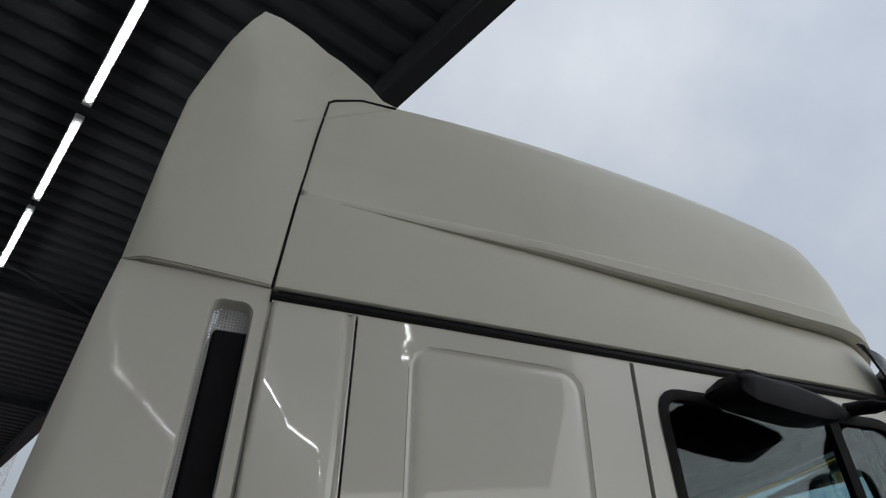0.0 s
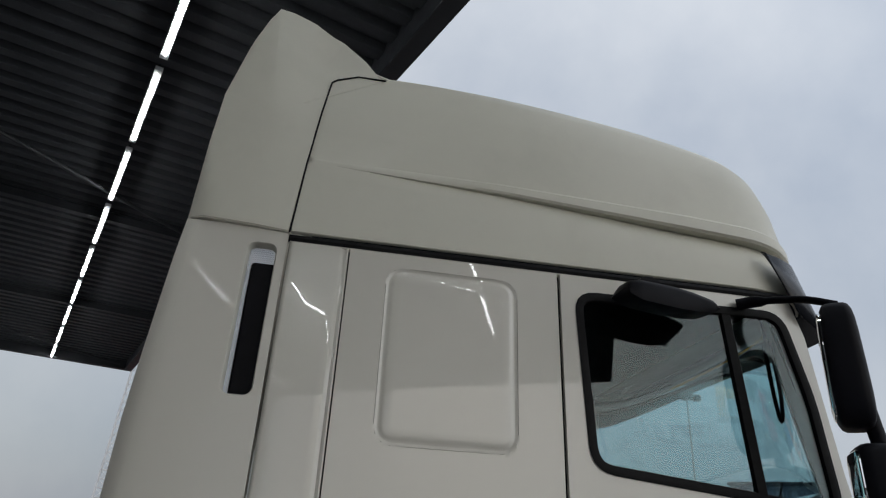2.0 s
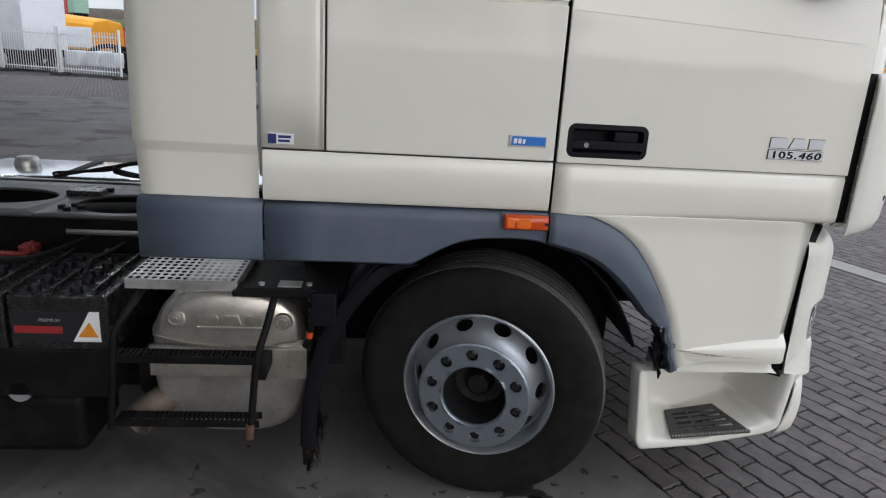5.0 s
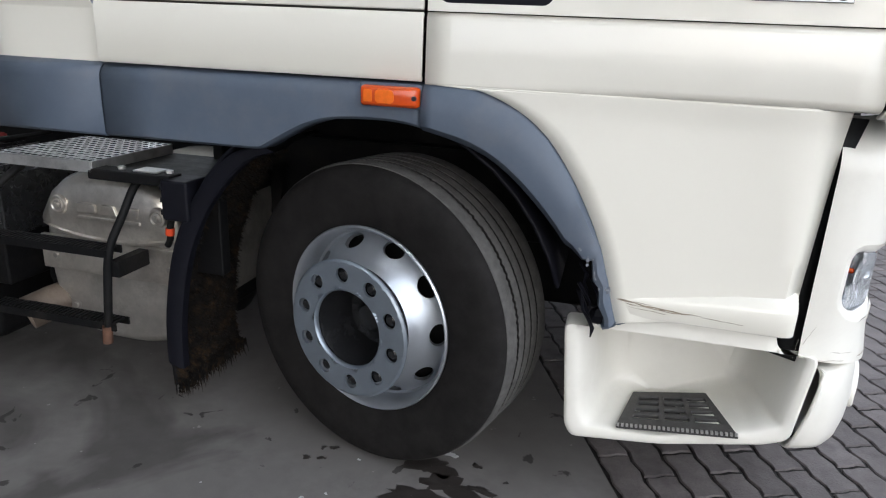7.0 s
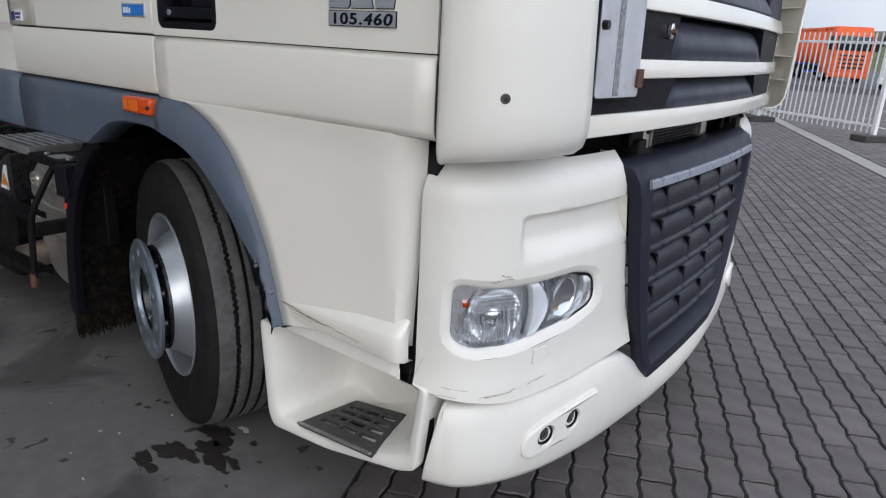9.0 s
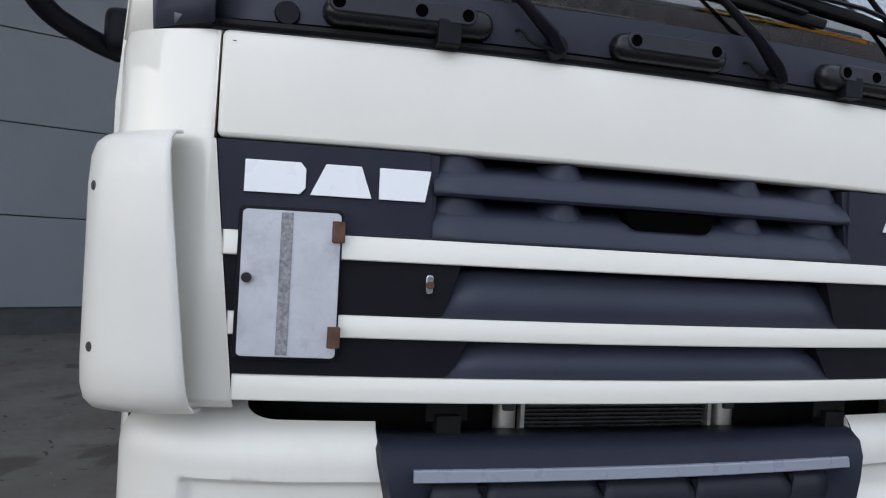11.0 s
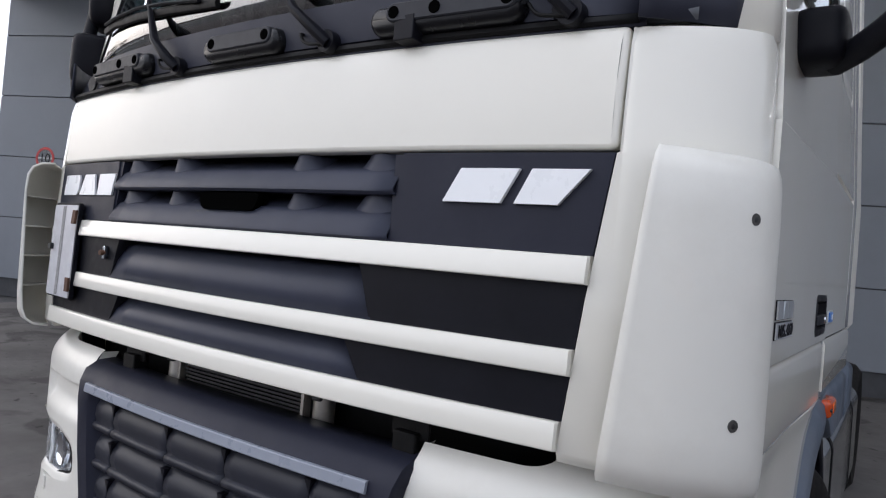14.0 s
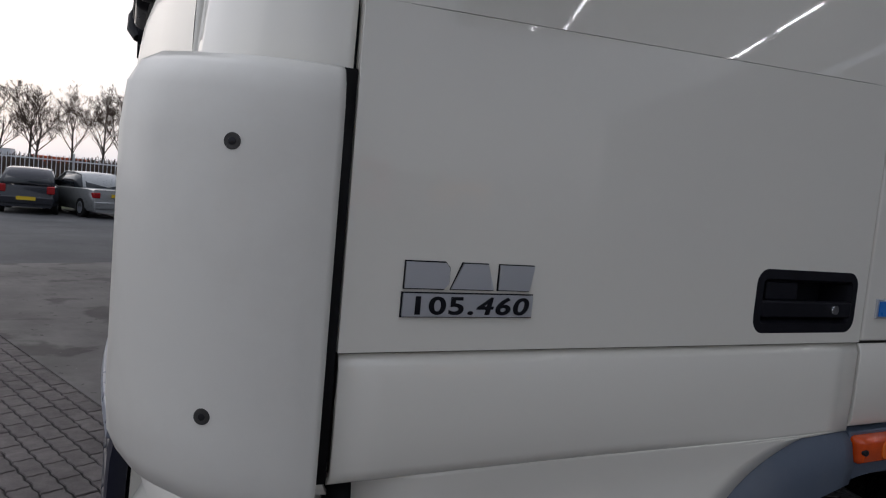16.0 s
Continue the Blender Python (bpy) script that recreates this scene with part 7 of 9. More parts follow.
part("filler_cap", lathe(bmesh.new(), [(0.075, 0.92), (0.075, 0.945), (0.06, 0.975), (0.05, 0.98), (0.0001, 0.98)], (-2.62, 2.1, 0), 24, "z"), ALU, lt, "aluminium filler cap")
for x in (-0.95, -2.28):
    part("tank_strap", rings(bmesh.new(), [(scaled(TANK, -0.002), x - 0.025), (scaled(TANK, -0.006), x - 0.023), (scaled(TANK, -0.006), x + 0.023), (scaled(TANK, -0.002), x + 0.025)], lambda a, b, d: Vector((d, a, b)), False), RUBBER, lt)

# ---------------------------------------------------------------- inside the cab
part("dashboard", loft(bmesh.new(), [[Vector((x, y, z)) for y in (0.12, 0.6, 1.22, 1.84, 2.32)] for x, z in ((1.40, 2.02), (1.25, 2.10), (1.02, 2.07), (0.95, 1.95), (1.0, 1.5))]), mat("grey_dashboard", (0.12, 0.128, 0.14), 0.7, var=0.1, scale=8, bump=0.05, bump_scale=200), truck, "grey dashboard", solid=0.02)
sw = part("steering_wheel", lathe(bmesh.new(), [(0.225, -0.015), (0.24, 0.0), (0.225, 0.015), (0.21, 0.0), (0.225, -0.015)], (0, 0, 0), 36, "z"), INTERIOR, truck, "black steering wheel")
sw.location, sw.rotation_euler = (0.88, 1.86, 2.12), (0, radians(-22), 0)
part("spoke", box(cube(-0.22, 0.22, -0.03, 0.03, -0.03, 0.0), -0.06, 0.06, -0.22, 0.0, -0.03, 0.0), INTERIOR, sw)
for y in (0.62, 1.82):
    seat = part("seat", shell((0.28, y, 1.86), 0.5, 0.16, 0.5, 0.05, 0, None, "", None, ""), INTERIOR, truck, "dark cab seat", smooth=60)
    part("backrest", shell((0.03, y, 2.22), 0.14, 0.72, 0.48, 0.05, 0, None, "", None, ""), INTERIOR, seat, smooth=60)
part("bunk", cube(-0.75, -0.15, 0.12, 2.32, 1.75, 1.9), INTERIOR, truck, "dark bunk", bevel=0.03)
part("headlining", loft(bmesh.new(), [[Vector((x, y, z)) for y in (0.16, 1.22, 2.28)] for x, z in ((-0.76, 3.4), (0.8, 3.3), (1.1, 3.05), (1.2, 2.99))]), INTERIOR, truck, "grey headlining", solid=0.01)
both("side_lining", lambda: grid(bmesh.new(), -0.76, 0.26, 1.4, 2.95, 2, 2, lambda x, z: Vector((x, lean(z) + 0.07, z))), INTERIOR, "dark side lining", solid=0.01)
both("door_lining", lambda: grid(bmesh.new(), 0.26, 1.26, 1.4, 2.13, 2, 2, lambda x, z: Vector((x, lean(z) + 0.06, z))), INTERIOR, "dark door lining", solid=0.01)
both("grab_rail", lambda: tube(bmesh.new(), curve([(1.15, 0.2, 2.82), (1.16, 0.2, 2.6), (1.175, 0.2, 2.5), (1.19, 0.2, 2.6), (1.18, 0.2, 2.83)], 6), 0.008, 8), BLACK, "black inner grab rail")

# ---------------------------------------------------------------- the yard
# its own axes: u along the roof's edge, v across it, turned against the truck
YA = radians(112.0)
UD, VD = Vector((math.cos(YA), math.sin(YA), 0)), Vector((math.sin(YA), -math.cos(YA), 0))
YARD = Matrix(((VD.x, UD.x, 0, 0), (VD.y, UD.y, 0, 0), (0, 0, 1, 0), (0, 0, 0, 1)))   # local x = v, local y = u


def yard(name, bm, material, label="", category="", kind="structure", **kw):
    ob = part(name, bm, material, None, label, kind=kind, category=category, **kw)
    ob.matrix_world = YARD
    return ob


def flat(x0, x1, y0, y1, z):
    bm = bmesh.new()
    bm.faces.new([bm.verts.new(p) for p in ((x0, y0, z), (x1, y0, z), (x1, y1, z), (x0, y1, z))])
    return bm


yard("ground", flat(-900, 900, -900, 900, -0.014), ASPHALT, "dark worn asphalt yard reaching the horizon", "ground", smooth=0)
yard("floor", cube(-12, 0.845, -9.5, 20.2, -0.3, 0.0), CONCRETE, "stained grey concrete slab under the roof", "floor", smooth=0, bevel=0.004)
bed = yard("pavement", flat(0.85, 20, -14, 40, -0.0095), JOINT, "grey concrete block paving with dark joints", "pavement", smooth=0)
KV = 5.0
yard("pavement_far", flat(-24, 0.85, 20.2, 31, -0.0095), JOINT, "dark joints of far block paving", "pavement", smooth=0)
yard("kerb", cube(KV, KV + 0.28, -14, 40, -0.1, 0.004), KERB, "flush pale concrete kerb band", "kerb", smooth=0, bevel=0.004)

# building wall with broad horizontal cladding boards
wall = yard("wall_building", cube(-8.3, -8.03, -11.0, 34, 0.0, 6.4), WALL_BASE, "grey clad workshop wall behind the truck", "wall", smooth=0)
for i in range(6):
    z0 = 0.38 + i * 1.27
    if z0 > 6:
        continue
    for u in (-11.0, 4.0, 19.0):
        part("cladding_panel", cube(-8.03, -7.98, u + 0.006, u + 14.99, z0 + 0.008, min(z0 + 1.262, 6.38)), WALL, wall, bevel=0.006)
yard("wall_end", cube(-40, -8.3, -11.0, -10.8, 0, 6.4), WALL, "grey clad end wall", "wall", smooth=0)

# roof over the yard: corrugated deck on beams with a deep dark edge
def deck():
    bm = bmesh.new()
    prof, u = [], -11.0
    while u < 19.2:
        prof += [(u, 6.62), (u + 0.09, 6.62), (u + 0.125, 6.70), (u + 0.215, 6.70), (u + 0.25, 6.62)]
        u += 0.29
    return loft(bm, [[Vector((v, a, b)) for a, b in prof] for v in (-8.1, 0.98)])


yard("ceiling", deck(), DECK, "dark corrugated steel roof deck", "roof", smooth=0, solid=0.01)
yard("roof_edge", box(cube(0.80, 1.0, -11.1, 19.4, 6.38, 6.95), -8.1, 0.8, 19.2, 19.4, 6.38, 6.95), BEAM, "dark grey roof edge beam", "roof", bevel=0.01)
yard("roof_edge", cube(-8.1, 0.8, -11.1, -10.9, 6.38, 6.95), BEAM, "dark grey roof edge beam", "roof", bevel=0.01)
for u in (-6.0, -1.0, 9.0, 14.0):
    bm = cube(-8.1, 0.8, u - 0.07, u + 0.07, 6.455, 6.47)
    box(bm, -8.1, 0.8, u - 0.005, u + 0.005, 6.47, 6.6)
    box(bm, -8.1, 0.8, u - 0.07, u + 0.07, 6.6, 6.615)
    yard("roof_beam", bm, BEAM, "dark steel roof beam", "beam", smooth=0)
for u in (-6.0, 4.0, 14.0):
    yard("roof_brace", tube(bmesh.new(), [(-7.5, u, 6.45), (0.6, u + 5.0, 6.45)], 0.03, 8), BEAM, "thin dark wind brace", "beam")

# fluorescent battens in a row under the deck
lamp = thing("strip_light", "lit white fluorescent batten under the dark roof", "ceiling light", group="strip lights under the roof")
part("tube", cube(-0.016, 0.016, -0.74, 0.74, -0.026, 0.0), TUBE, lamp, "glowing white tube", bevel=0.008)
part("housing", cube(-0.04, 0.04, -0.83, 0.83, 0.0, 0.05), FENCE, lamp, "white batten housing", bevel=0.006)
part("hanger", box(cube(-0.008, 0.008, -0.62, -0.60, 0.05, 0.25), -0.008, 0.008, 0.60, 0.62, 0.05, 0.25), BEAM, lamp, smooth=0)
first = True
for v0 in (-1.10, -5.2):
    for i in range(15):
        m = YARD @ Matrix.Translation((v0, -7.70 + i * 1.87, 6.40))
        if first:
            lamp.matrix_world = m
            first = False
        else:
            copy_thing(lamp, m)

# ---------------------------------------------------------------- round sign on the wall
def disc(bm, c, r0, r1, d, n=36, axis="x"):
    return lathe(bm, [(max(r0, 0.0001), d), (r1, d), (r1, d - 0.004)], c, n, axis)


sign = thing("speed_sign", "round red and white speed limit sign on the grey wall", "sign", at=(0, 0, 0))
sign.matrix_world = YARD @ Matrix.Translation((-8.0, -9.75, 2.92))
part("sign_plate", disc(bmesh.new(), (0, 0, 0), 0, 0.225, 0.02), mat("sign_white", (0.75, 0.75, 0.74), 0.4, var=0.03), sign, "white plate")
part("sign_ring", lathe(bmesh.new(), [(0.175, 0.021), (0.175, 0.024), (0.228, 0.024), (0.23, 0.0)], (0, 0, 0), 40, "x"), mat("sign_red", (0.5, 0.03, 0.03), 0.4, var=0.05), sign, "red ring")
cu = bpy.data.curves.new("type", "FONT")
cu.body, cu.size, cu.extrude, cu.align_x = "10", 0.27, 0.001, "CENTER"
tmp = bpy.data.objects.new("type", cu)
scene.collection.objects.link(tmp)
me = bpy.data.meshes.new_from_object(tmp.evaluated_get(bpy.context.evaluated_depsgraph_get()))
bpy.data.objects.remove(tmp)
for v in me.vertices:
    v.co = (0.024 + v.co.z, v.co.x, v.co.y - 0.092)
me.materials.append(BLACK)
num = new("sign_number", me)
num.parent = sign
tagged(num, "black number")


# ---------------------------------------------------------------- fences
def fence_panel(name, p, q, height, group, label, picket=0.13, foot=True):
    """A panel of upright pickets between two posts standing on blocks."""
    p, q = Vector((*p, 0)), Vector((*q, 0))
    ln = (q - p).length
    ob = thing(name, label, "fence", at=p, rz=math.degrees(math.atan2(q.y - p.y, q.x - p.x)), group=group)
    for x in (0.0, ln):
        part("post", cube(x - 0.04, x + 0.04, -0.04, 0.04, 0.0, height + 0.12), FENCE, ob, bevel=0.006)
        if foot:
            part("foot_block", cube(x - 0.18, x + 0.18, -0.36, 0.36, 0.0, 0.12), FOOT, ob, "dark recycled foot block", bevel=0.02)
    for z in (0.28, height - 0.18):
        part("rail", cube(0.0, ln, -0.02, 0.02, z - 0.025, z + 0.025), FENCE, ob, bevel=0.004)
    n = int(ln / picket)
    bar = cube(-0.014, 0.014, -0.032, -0.02, 0.14, height)
    me2 = bpy.data.meshes.new("picket")
    bar.to_mesh(me2)
    bar.free()
    me2.materials.append(FENCE)
    for i in range(1, n):
        b = new("picket", me2)
        b.parent = ob
        b.location = (ln * i / n, 0, 0)
    return ob


fence_panel("fence_panel", (-1.35, 15.6), (1.1, 13.8), 1.95, "loose white fence panels", "loose white picket fence panel on dark foot blocks")
fence_panel("fence_panel", (-3.85, 17.4), (-1.47, 15.69), 1.95, "loose white fence panels", "loose white picket fence panel on dark foot blocks")
fence_panel("fence_panel", (-14.35, 28.2), (-11.5, 27.15), 1.85, "loose white fence panels", "loose white picket fence panel on dark foot blocks")
fence_panel("fence_panel", (-17.3, 29.28), (-14.47, 28.24), 1.85, "loose white fence panels", "loose white picket fence panel on dark foot blocks")
fence_panel("fence_panel", (-20.2, 30.35), (-17.42, 29.32), 1.85, "loose white fence panels", "loose white picket fence panel on dark foot blocks")
fence_panel("fence_panel", (-0.5, -13.95), (-3.3, -15.1), 1.95, "loose white fence panels", "loose white picket fence panel on dark foot blocks")
for i in range(8):
    x = 12.0 - i * 2.9
    fence_panel("boundary_fence", (x, -26.0 - 0.06 * i), (x - 2.9, -26.06 - 0.06 * i), 1.95, "boundary fence bays", "white picket boundary fence behind parked cars", 0.145, False)

# ---------------------------------------------------------------- parked cars
DARKGLASS = mat("dark_car_glass", (0.02, 0.024, 0.028), 0.06, var=0.02, spec=0.6)
TAIL = mat("red_tail_lamp", (0.32, 0.01, 0.012), 0.2, var=0.05)
NUMBER = mat("yellow_plate", (0.72, 0.5, 0.03), 0.45, var=0.04)


def car(name, at, rz, paint, label, kind="hatch"):
    """A car with its nose along +x."""
    ob = thing(name, label, "car", at=at, rz=rz, group="parked cars")
    L, Wd = (3.95, 1.68) if kind == "hatch" else (4.65, 1.78) if kind == "sedan" else (4.2, 1.76)
    h = {"hatch": 1.43, "sedan": 1.44, "suv": 1.72}[kind]
    xs = [-L / 2, -L / 2 + 0.08, -L / 2 + 0.5, -L / 2 + 1.1, 0.1, 0.75, L / 2 - 0.6, L / 2 - 0.12, L / 2]
    belt = {"hatch": [0.62, 0.88, 0.93, 0.92, 0.90, 0.87, 0.78, 0.66, 0.5], "sedan": [0.62, 0.93, 0.96, 0.94, 0.91, 0.88, 0.78, 0.66, 0.5], "suv": [0.7, 1.02, 1.04, 1.03, 1.02, 1.0, 0.95, 0.82, 0.6]}[kind]
    rows = []
    for x, b in zip(xs, belt):
        e = 1 - 0.12 * max(0, abs(x) / (L / 2) - 0.75) / 0.25
        w = Wd / 2 * e
        half = [(0.0, 0.22), (w * 0.9, 0.22), (w, 0.34), (w * 1.0, 0.6 * b + 0.14), (w * 0.97, b - 0.03), (w * 0.9, b)]
        rows.append([Vector((x, y, z)) for y, z in half] + [Vector((x, -y, z)) for y, z in half[::-1][:-1]] + [])
    bm = loft(bmesh.new(), rows, True, True)
    part("body", bm, paint, ob, smooth=40)
    roof_x = {"hatch": (-1.78, -1.35, -0.5, 0.25, 1.05), "sedan": (-1.55, -0.95, -0.35, 0.35, 1.15), "suv": (-1.95, -1.8, -0.6, 0.25, 0.85)}[kind]
    bz = 0.9 if kind != "suv" else 1.02
    sec = []
    for i, x in enumerate(roof_x):
        z = (bz, h - 0.06 if kind != "sedan" else h - 0.07, h, h - 0.02, bz)[i]
        w = Wd / 2 * (0.90 if i in (0, 4) else 0.72)
        sec.append((x, w, z))
    bm = bmesh.new()
    loft(bm, [[Vector((x, -w, z)), Vector((x, -w * 0.8, z + 0.02)), Vector((x, 0, z + 0.035)), Vector((x, w * 0.8, z + 0.02)), Vector((x, w, z))] for x, w, z in sec])
    roof_car = bm
    part("roof", roof_car, paint, ob, smooth=50, solid=0.02)
    for s in (-1, 1):
        bm = bmesh.new()
        lo = [(roof_x[0] + 0.05, bz), (-0.5, bz), (0.3, bz), (roof_x[4] - 0.05, bz)]
        top = [(roof_x[1], sec[1][2] - 0.03), (-0.5, h - 0.04), (0.2, h - 0.05), (roof_x[3] + 0.02, sec[3][2] - 0.05)]
        loft(bm, [[Vector((x, s * Wd / 2 * 0.89, z)) for x, z in lo], [Vector((x, s * Wd / 2 * 0.725, z)) for x, z in top]])
        part("side_window", bm, DARKGLASS, ob, solid=0.01)
    part("rear_window", loft(bmesh.new(), [[Vector((lerp(roof_x[0], roof_x[1], t) - 0.012, s * lerp(0.80, 0.60, t) * Wd / 2, lerp(bz + 0.02, sec[1][2] - 0.03, t) + 0.02)) for s in (-1, 1)] for t in (0.08, 0.92)]), DARKGLASS, ob, solid=0.008)
    part("windscreen", loft(bmesh.new(), [[Vector((lerp(roof_x[4], roof_x[3], t) + 0.012, s * lerp(0.82, 0.64, t) * Wd / 2, lerp(bz + 0.02, sec[3][2] - 0.02, t) + 0.02)) for s in (-1, 1)] for t in (0.08, 0.92)]), DARKGLASS, ob, solid=0.008)
    part("bumper", cube(-L / 2 - 0.03, -L / 2 + 0.12, -Wd / 2 * 0.88, Wd / 2 * 0.88, 0.3, 0.56), paint, ob, bevel=0.05)
    part("number_plate", cube(-L / 2 - 0.045, -L / 2 - 0.03, -0.26, 0.26, 0.44 if kind == "hatch" else 0.7, 0.55 if kind == "hatch" else 0.81), NUMBER, ob, "plain yellow plate", smooth=0)
    for s in (-1, 1):
        y = s * Wd / 2 * 0.78
        part("tail_lamp", cube(-L / 2 - 0.015, -L / 2 + 0.2, y - 0.11, y + 0.11, 0.66, 0.90 if kind != "sedan" else 0.84), TAIL, ob, "red tail lamp", bevel=0.03)
        for x in (-L / 2 + 0.78, L / 2 - 0.82):
            yy = s * (Wd / 2 - 0.2)
            w = part("wheel", lathe(bmesh.new(), [(0.2, 0.0), (0.3, 0.0), (0.315, 0.03), (0.315, 0.18), (0.3, 0.2), (0.2, 0.2)], (x, yy if s > 0 else yy - 0.2, 0.315), 28), TYRE, ob)
            part("wheel_rim", lathe(bmesh.new(), [(0.0001, 0.19 if s > 0 else 0.01), (0.1, 0.185 if s > 0 else 0.015), (0.2, 0.2 if s > 0 else 0.0)], (x, yy if s > 0 else yy - 0.2, 0.315), 10), SILVER, w, "silver hub cap")
    return ob


CAR_DARK = mat("car_dark_blue", (0.012, 0.014, 0.022), 0.25, coat=0.6, var=0.05)
CAR_SILVER = mat("car_silver", (0.30, 0.31, 0.31), 0.3, metal=0.5, coat=0.5, var=0.03)
car("hatchback", (4.3, -22.9, -0.014), -88, CAR_DARK, "dark blue hatchback parked at the white fence")
car("sedan", (2.62, -23.0, -0.014), -65, CAR_SILVER, "silver grey saloon car parked at the white fence", "sedan")
car("estate_car", (0.05, -23.0, -0.014), -76, CAR_DARK, "dark estate car parked at the white fence")
car("off_road_car", (-5.2, -33.5, -0.014), 175, CAR_DARK, "dark blue off-road car parked outside", "suv")
car("hatchback", (-2.0, -35.0, -0.014), -120, CAR_DARK, "black hatchback parked outside")


# ---------------------------------------------------------------- bare trees and woods
BARK = mat("grey_bark", (0.075, 0.06, 0.048), 0.9, var=0.3, scale=4, bump=0.3, bump_scale=20)
TWIG = mat("bare_twigs", (0.085, 0.06, 0.045), 0.95, var=0.3, scale=2)


def bare_tree(at, height, seed, group="bare trees"):
    rnd = random.Random(seed)
    ob = thing("tree", "leafless winter tree with spreading fine twigs", "tree", at=at, group=group)
    trunk, crown = bmesh.new(), bmesh.new()

    def limb(bm, p, d, ln, r, depth):
        k = 5 if depth == 0 else 4 if depth < 4 else 2
        pts = [p]
        for i in range(k):
            d = (d + Vector((rnd.uniform(-1, 1), rnd.uniform(-1, 1), rnd.uniform(-0.15, 0.5))) * (0.06 if depth == 0 else 0.17)).normalized()
            pts.append(pts[-1] + d * ln / k)
        tube(bm, pts, [max(r * lerp(1, 0.45, i / k), 0.0075) for i in range(k + 1)], 7 if depth == 0 else 4 if depth < 2 else 3, False)
        if depth >= 5:
            return
        for i in range((9, 6, 4, 3, 3)[depth]):
            t = rnd.uniform(0.50, 1.0) if depth == 0 else rnd.uniform(0.25, 1.0)
            q = min(int(t * k), k - 1)
            at_p = lerp(pts[q], pts[q + 1], t * k - q)
            a = rnd.uniform(0, 2 * math.pi)
            side = Vector((math.cos(a), math.sin(a), rnd.uniform(0.0, 0.6)))
            limb(crown, at_p, (d * 0.8 + side * rnd.uniform(0.4, 0.85)).normalized(), ln * rnd.uniform(0.46, 0.70) * (1.15 - 0.35 * t), r * lerp(0.46, 0.30, t), depth + 1)

    limb(trunk, Vector((0, 0, -0.1)), Vector((0, 0, 1)), height * 0.62, height * 0.0165, 0)
    part("trunk", trunk, BARK, ob)
    part("crown", crown, TWIG, ob, "bare twiggy crown", smooth=0, kind="stuff")
    return ob


TREES = [bare_tree((-0.9, -60, 0), 7.6, 3), bare_tree((1.75, -60, 0), 8.6, 8), bare_tree((3.3, -62, 0), 8.2, 21)]
for i, (x, y, s, rz) in enumerate(((8.4, -63, 1.0, 40), (-7.0, -66, 0.9, 120), (6.0, -70, 1.05, 200), (11.5, -66, 1.0, 75), (-12.5, -66, 0.8, 10), (15.5, -64, 0.95, 300), (-20, -72, 0.8, 220), (10.0, -74, 1.1, 150), (19.0, -70, 1.0, 15), (0.4, -74, 0.9, 260))):
    copy_thing(TREES[i % 3], pose(x, y, 0, 0, 0, rz) @ Matrix.Scale(s, 4))


def scrub(name, u0, u1, y, depth, height, n, seed, label, m=None):
    """A band of leafless scrub."""
    rnd = random.Random(seed)
    bm = bmesh.new()
    for i in range(n):
        x, yy = rnd.uniform(u0, u1), y - rnd.random() * depth
        top = height * (0.55 + 0.45 * noise.noise(Vector((x * 0.12, yy * 0.1, seed)))) * rnd.uniform(0.6, 1.15)
        p, d = Vector((x, yy, 0)), Vector((rnd.uniform(-0.5, 0.5), rnd.uniform(-0.3, 0.3), 1)).normalized()
        for k in range(3):
            q = p + d * top / 3
            w = 0.09 * (1 - k * 0.25)
            a = [bm.verts.new(p + Vector((-w, 0, 0))), bm.verts.new(p + Vector((w, 0, 0))), bm.verts.new(q + Vector((w * 0.6, 0.02, 0))), bm.verts.new(q + Vector((-w * 0.6, 0.02, 0)))]
            bm.faces.new(a)
            p, d = q, (d + Vector((rnd.uniform(-0.6, 0.6), rnd.uniform(-0.2, 0.2), 0.1))).normalized()
    ob = part(name, bm, TWIG, None, label, smooth=0, kind="stuff", category="scrub")
    if m is not None:
        ob.matrix_world = m
    return ob


scrub("scrub", -60, 60, -84, 14, 4.2, 14000, 5, "brown leafless woodland edge beyond the fence")
GRASS = mat("dull_grass", (0.075, 0.085, 0.035), 0.95, var=0.4, scale=1.5, bump=0.5, bump_scale=30)


def bank(name, m, x0, x1, depth, h, label, seed, material=None):
    rnd = random.Random(seed)
    bm = bmesh.new()
    rows = []
    for t, z in ((0, -0.05), (0.15, 0.12 * h), (0.45, 0.75 * h), (0.6, 0.97 * h), (0.8, h), (1.0, h * 0.9), (1.6, -0.05)):
        rows.append([Vector((lerp(x0, x1, i / 40), depth * t, z * (1 + 0.05 * rnd.uniform(-1, 1)))) for i in range(41)])
    loft(bm, rows)
    ob = part(name, bm, material or GRASS, None, label, kind="structure", category="bank")
    ob.matrix_world = m
    return ob


bank("verge", pose(0, -24.9, 0, 0, 0, 180), -25, 25, 2.5, 0.16, "strip of dull grass under the boundary fence", 3)
bank("dyke", pose(-25, 118, 0, 0, 0, 10), -160, 160, 26, 4.6, "long grassy dyke across the distance", 4)
bank("far_field", pose(-25, 150, 0, 0, 0, 10), -170, 170, 20, 7.2, "brown winter field edge behind the dyke", 6, mat("brown_field", (0.075, 0.058, 0.045), 0.95, var=0.35, scale=0.5, bump=0.4, bump_scale=20))
scrub("scrub", -150, 90, 180, -10, 10.5, 7000, 9, "far leafless trees beyond the dyke")


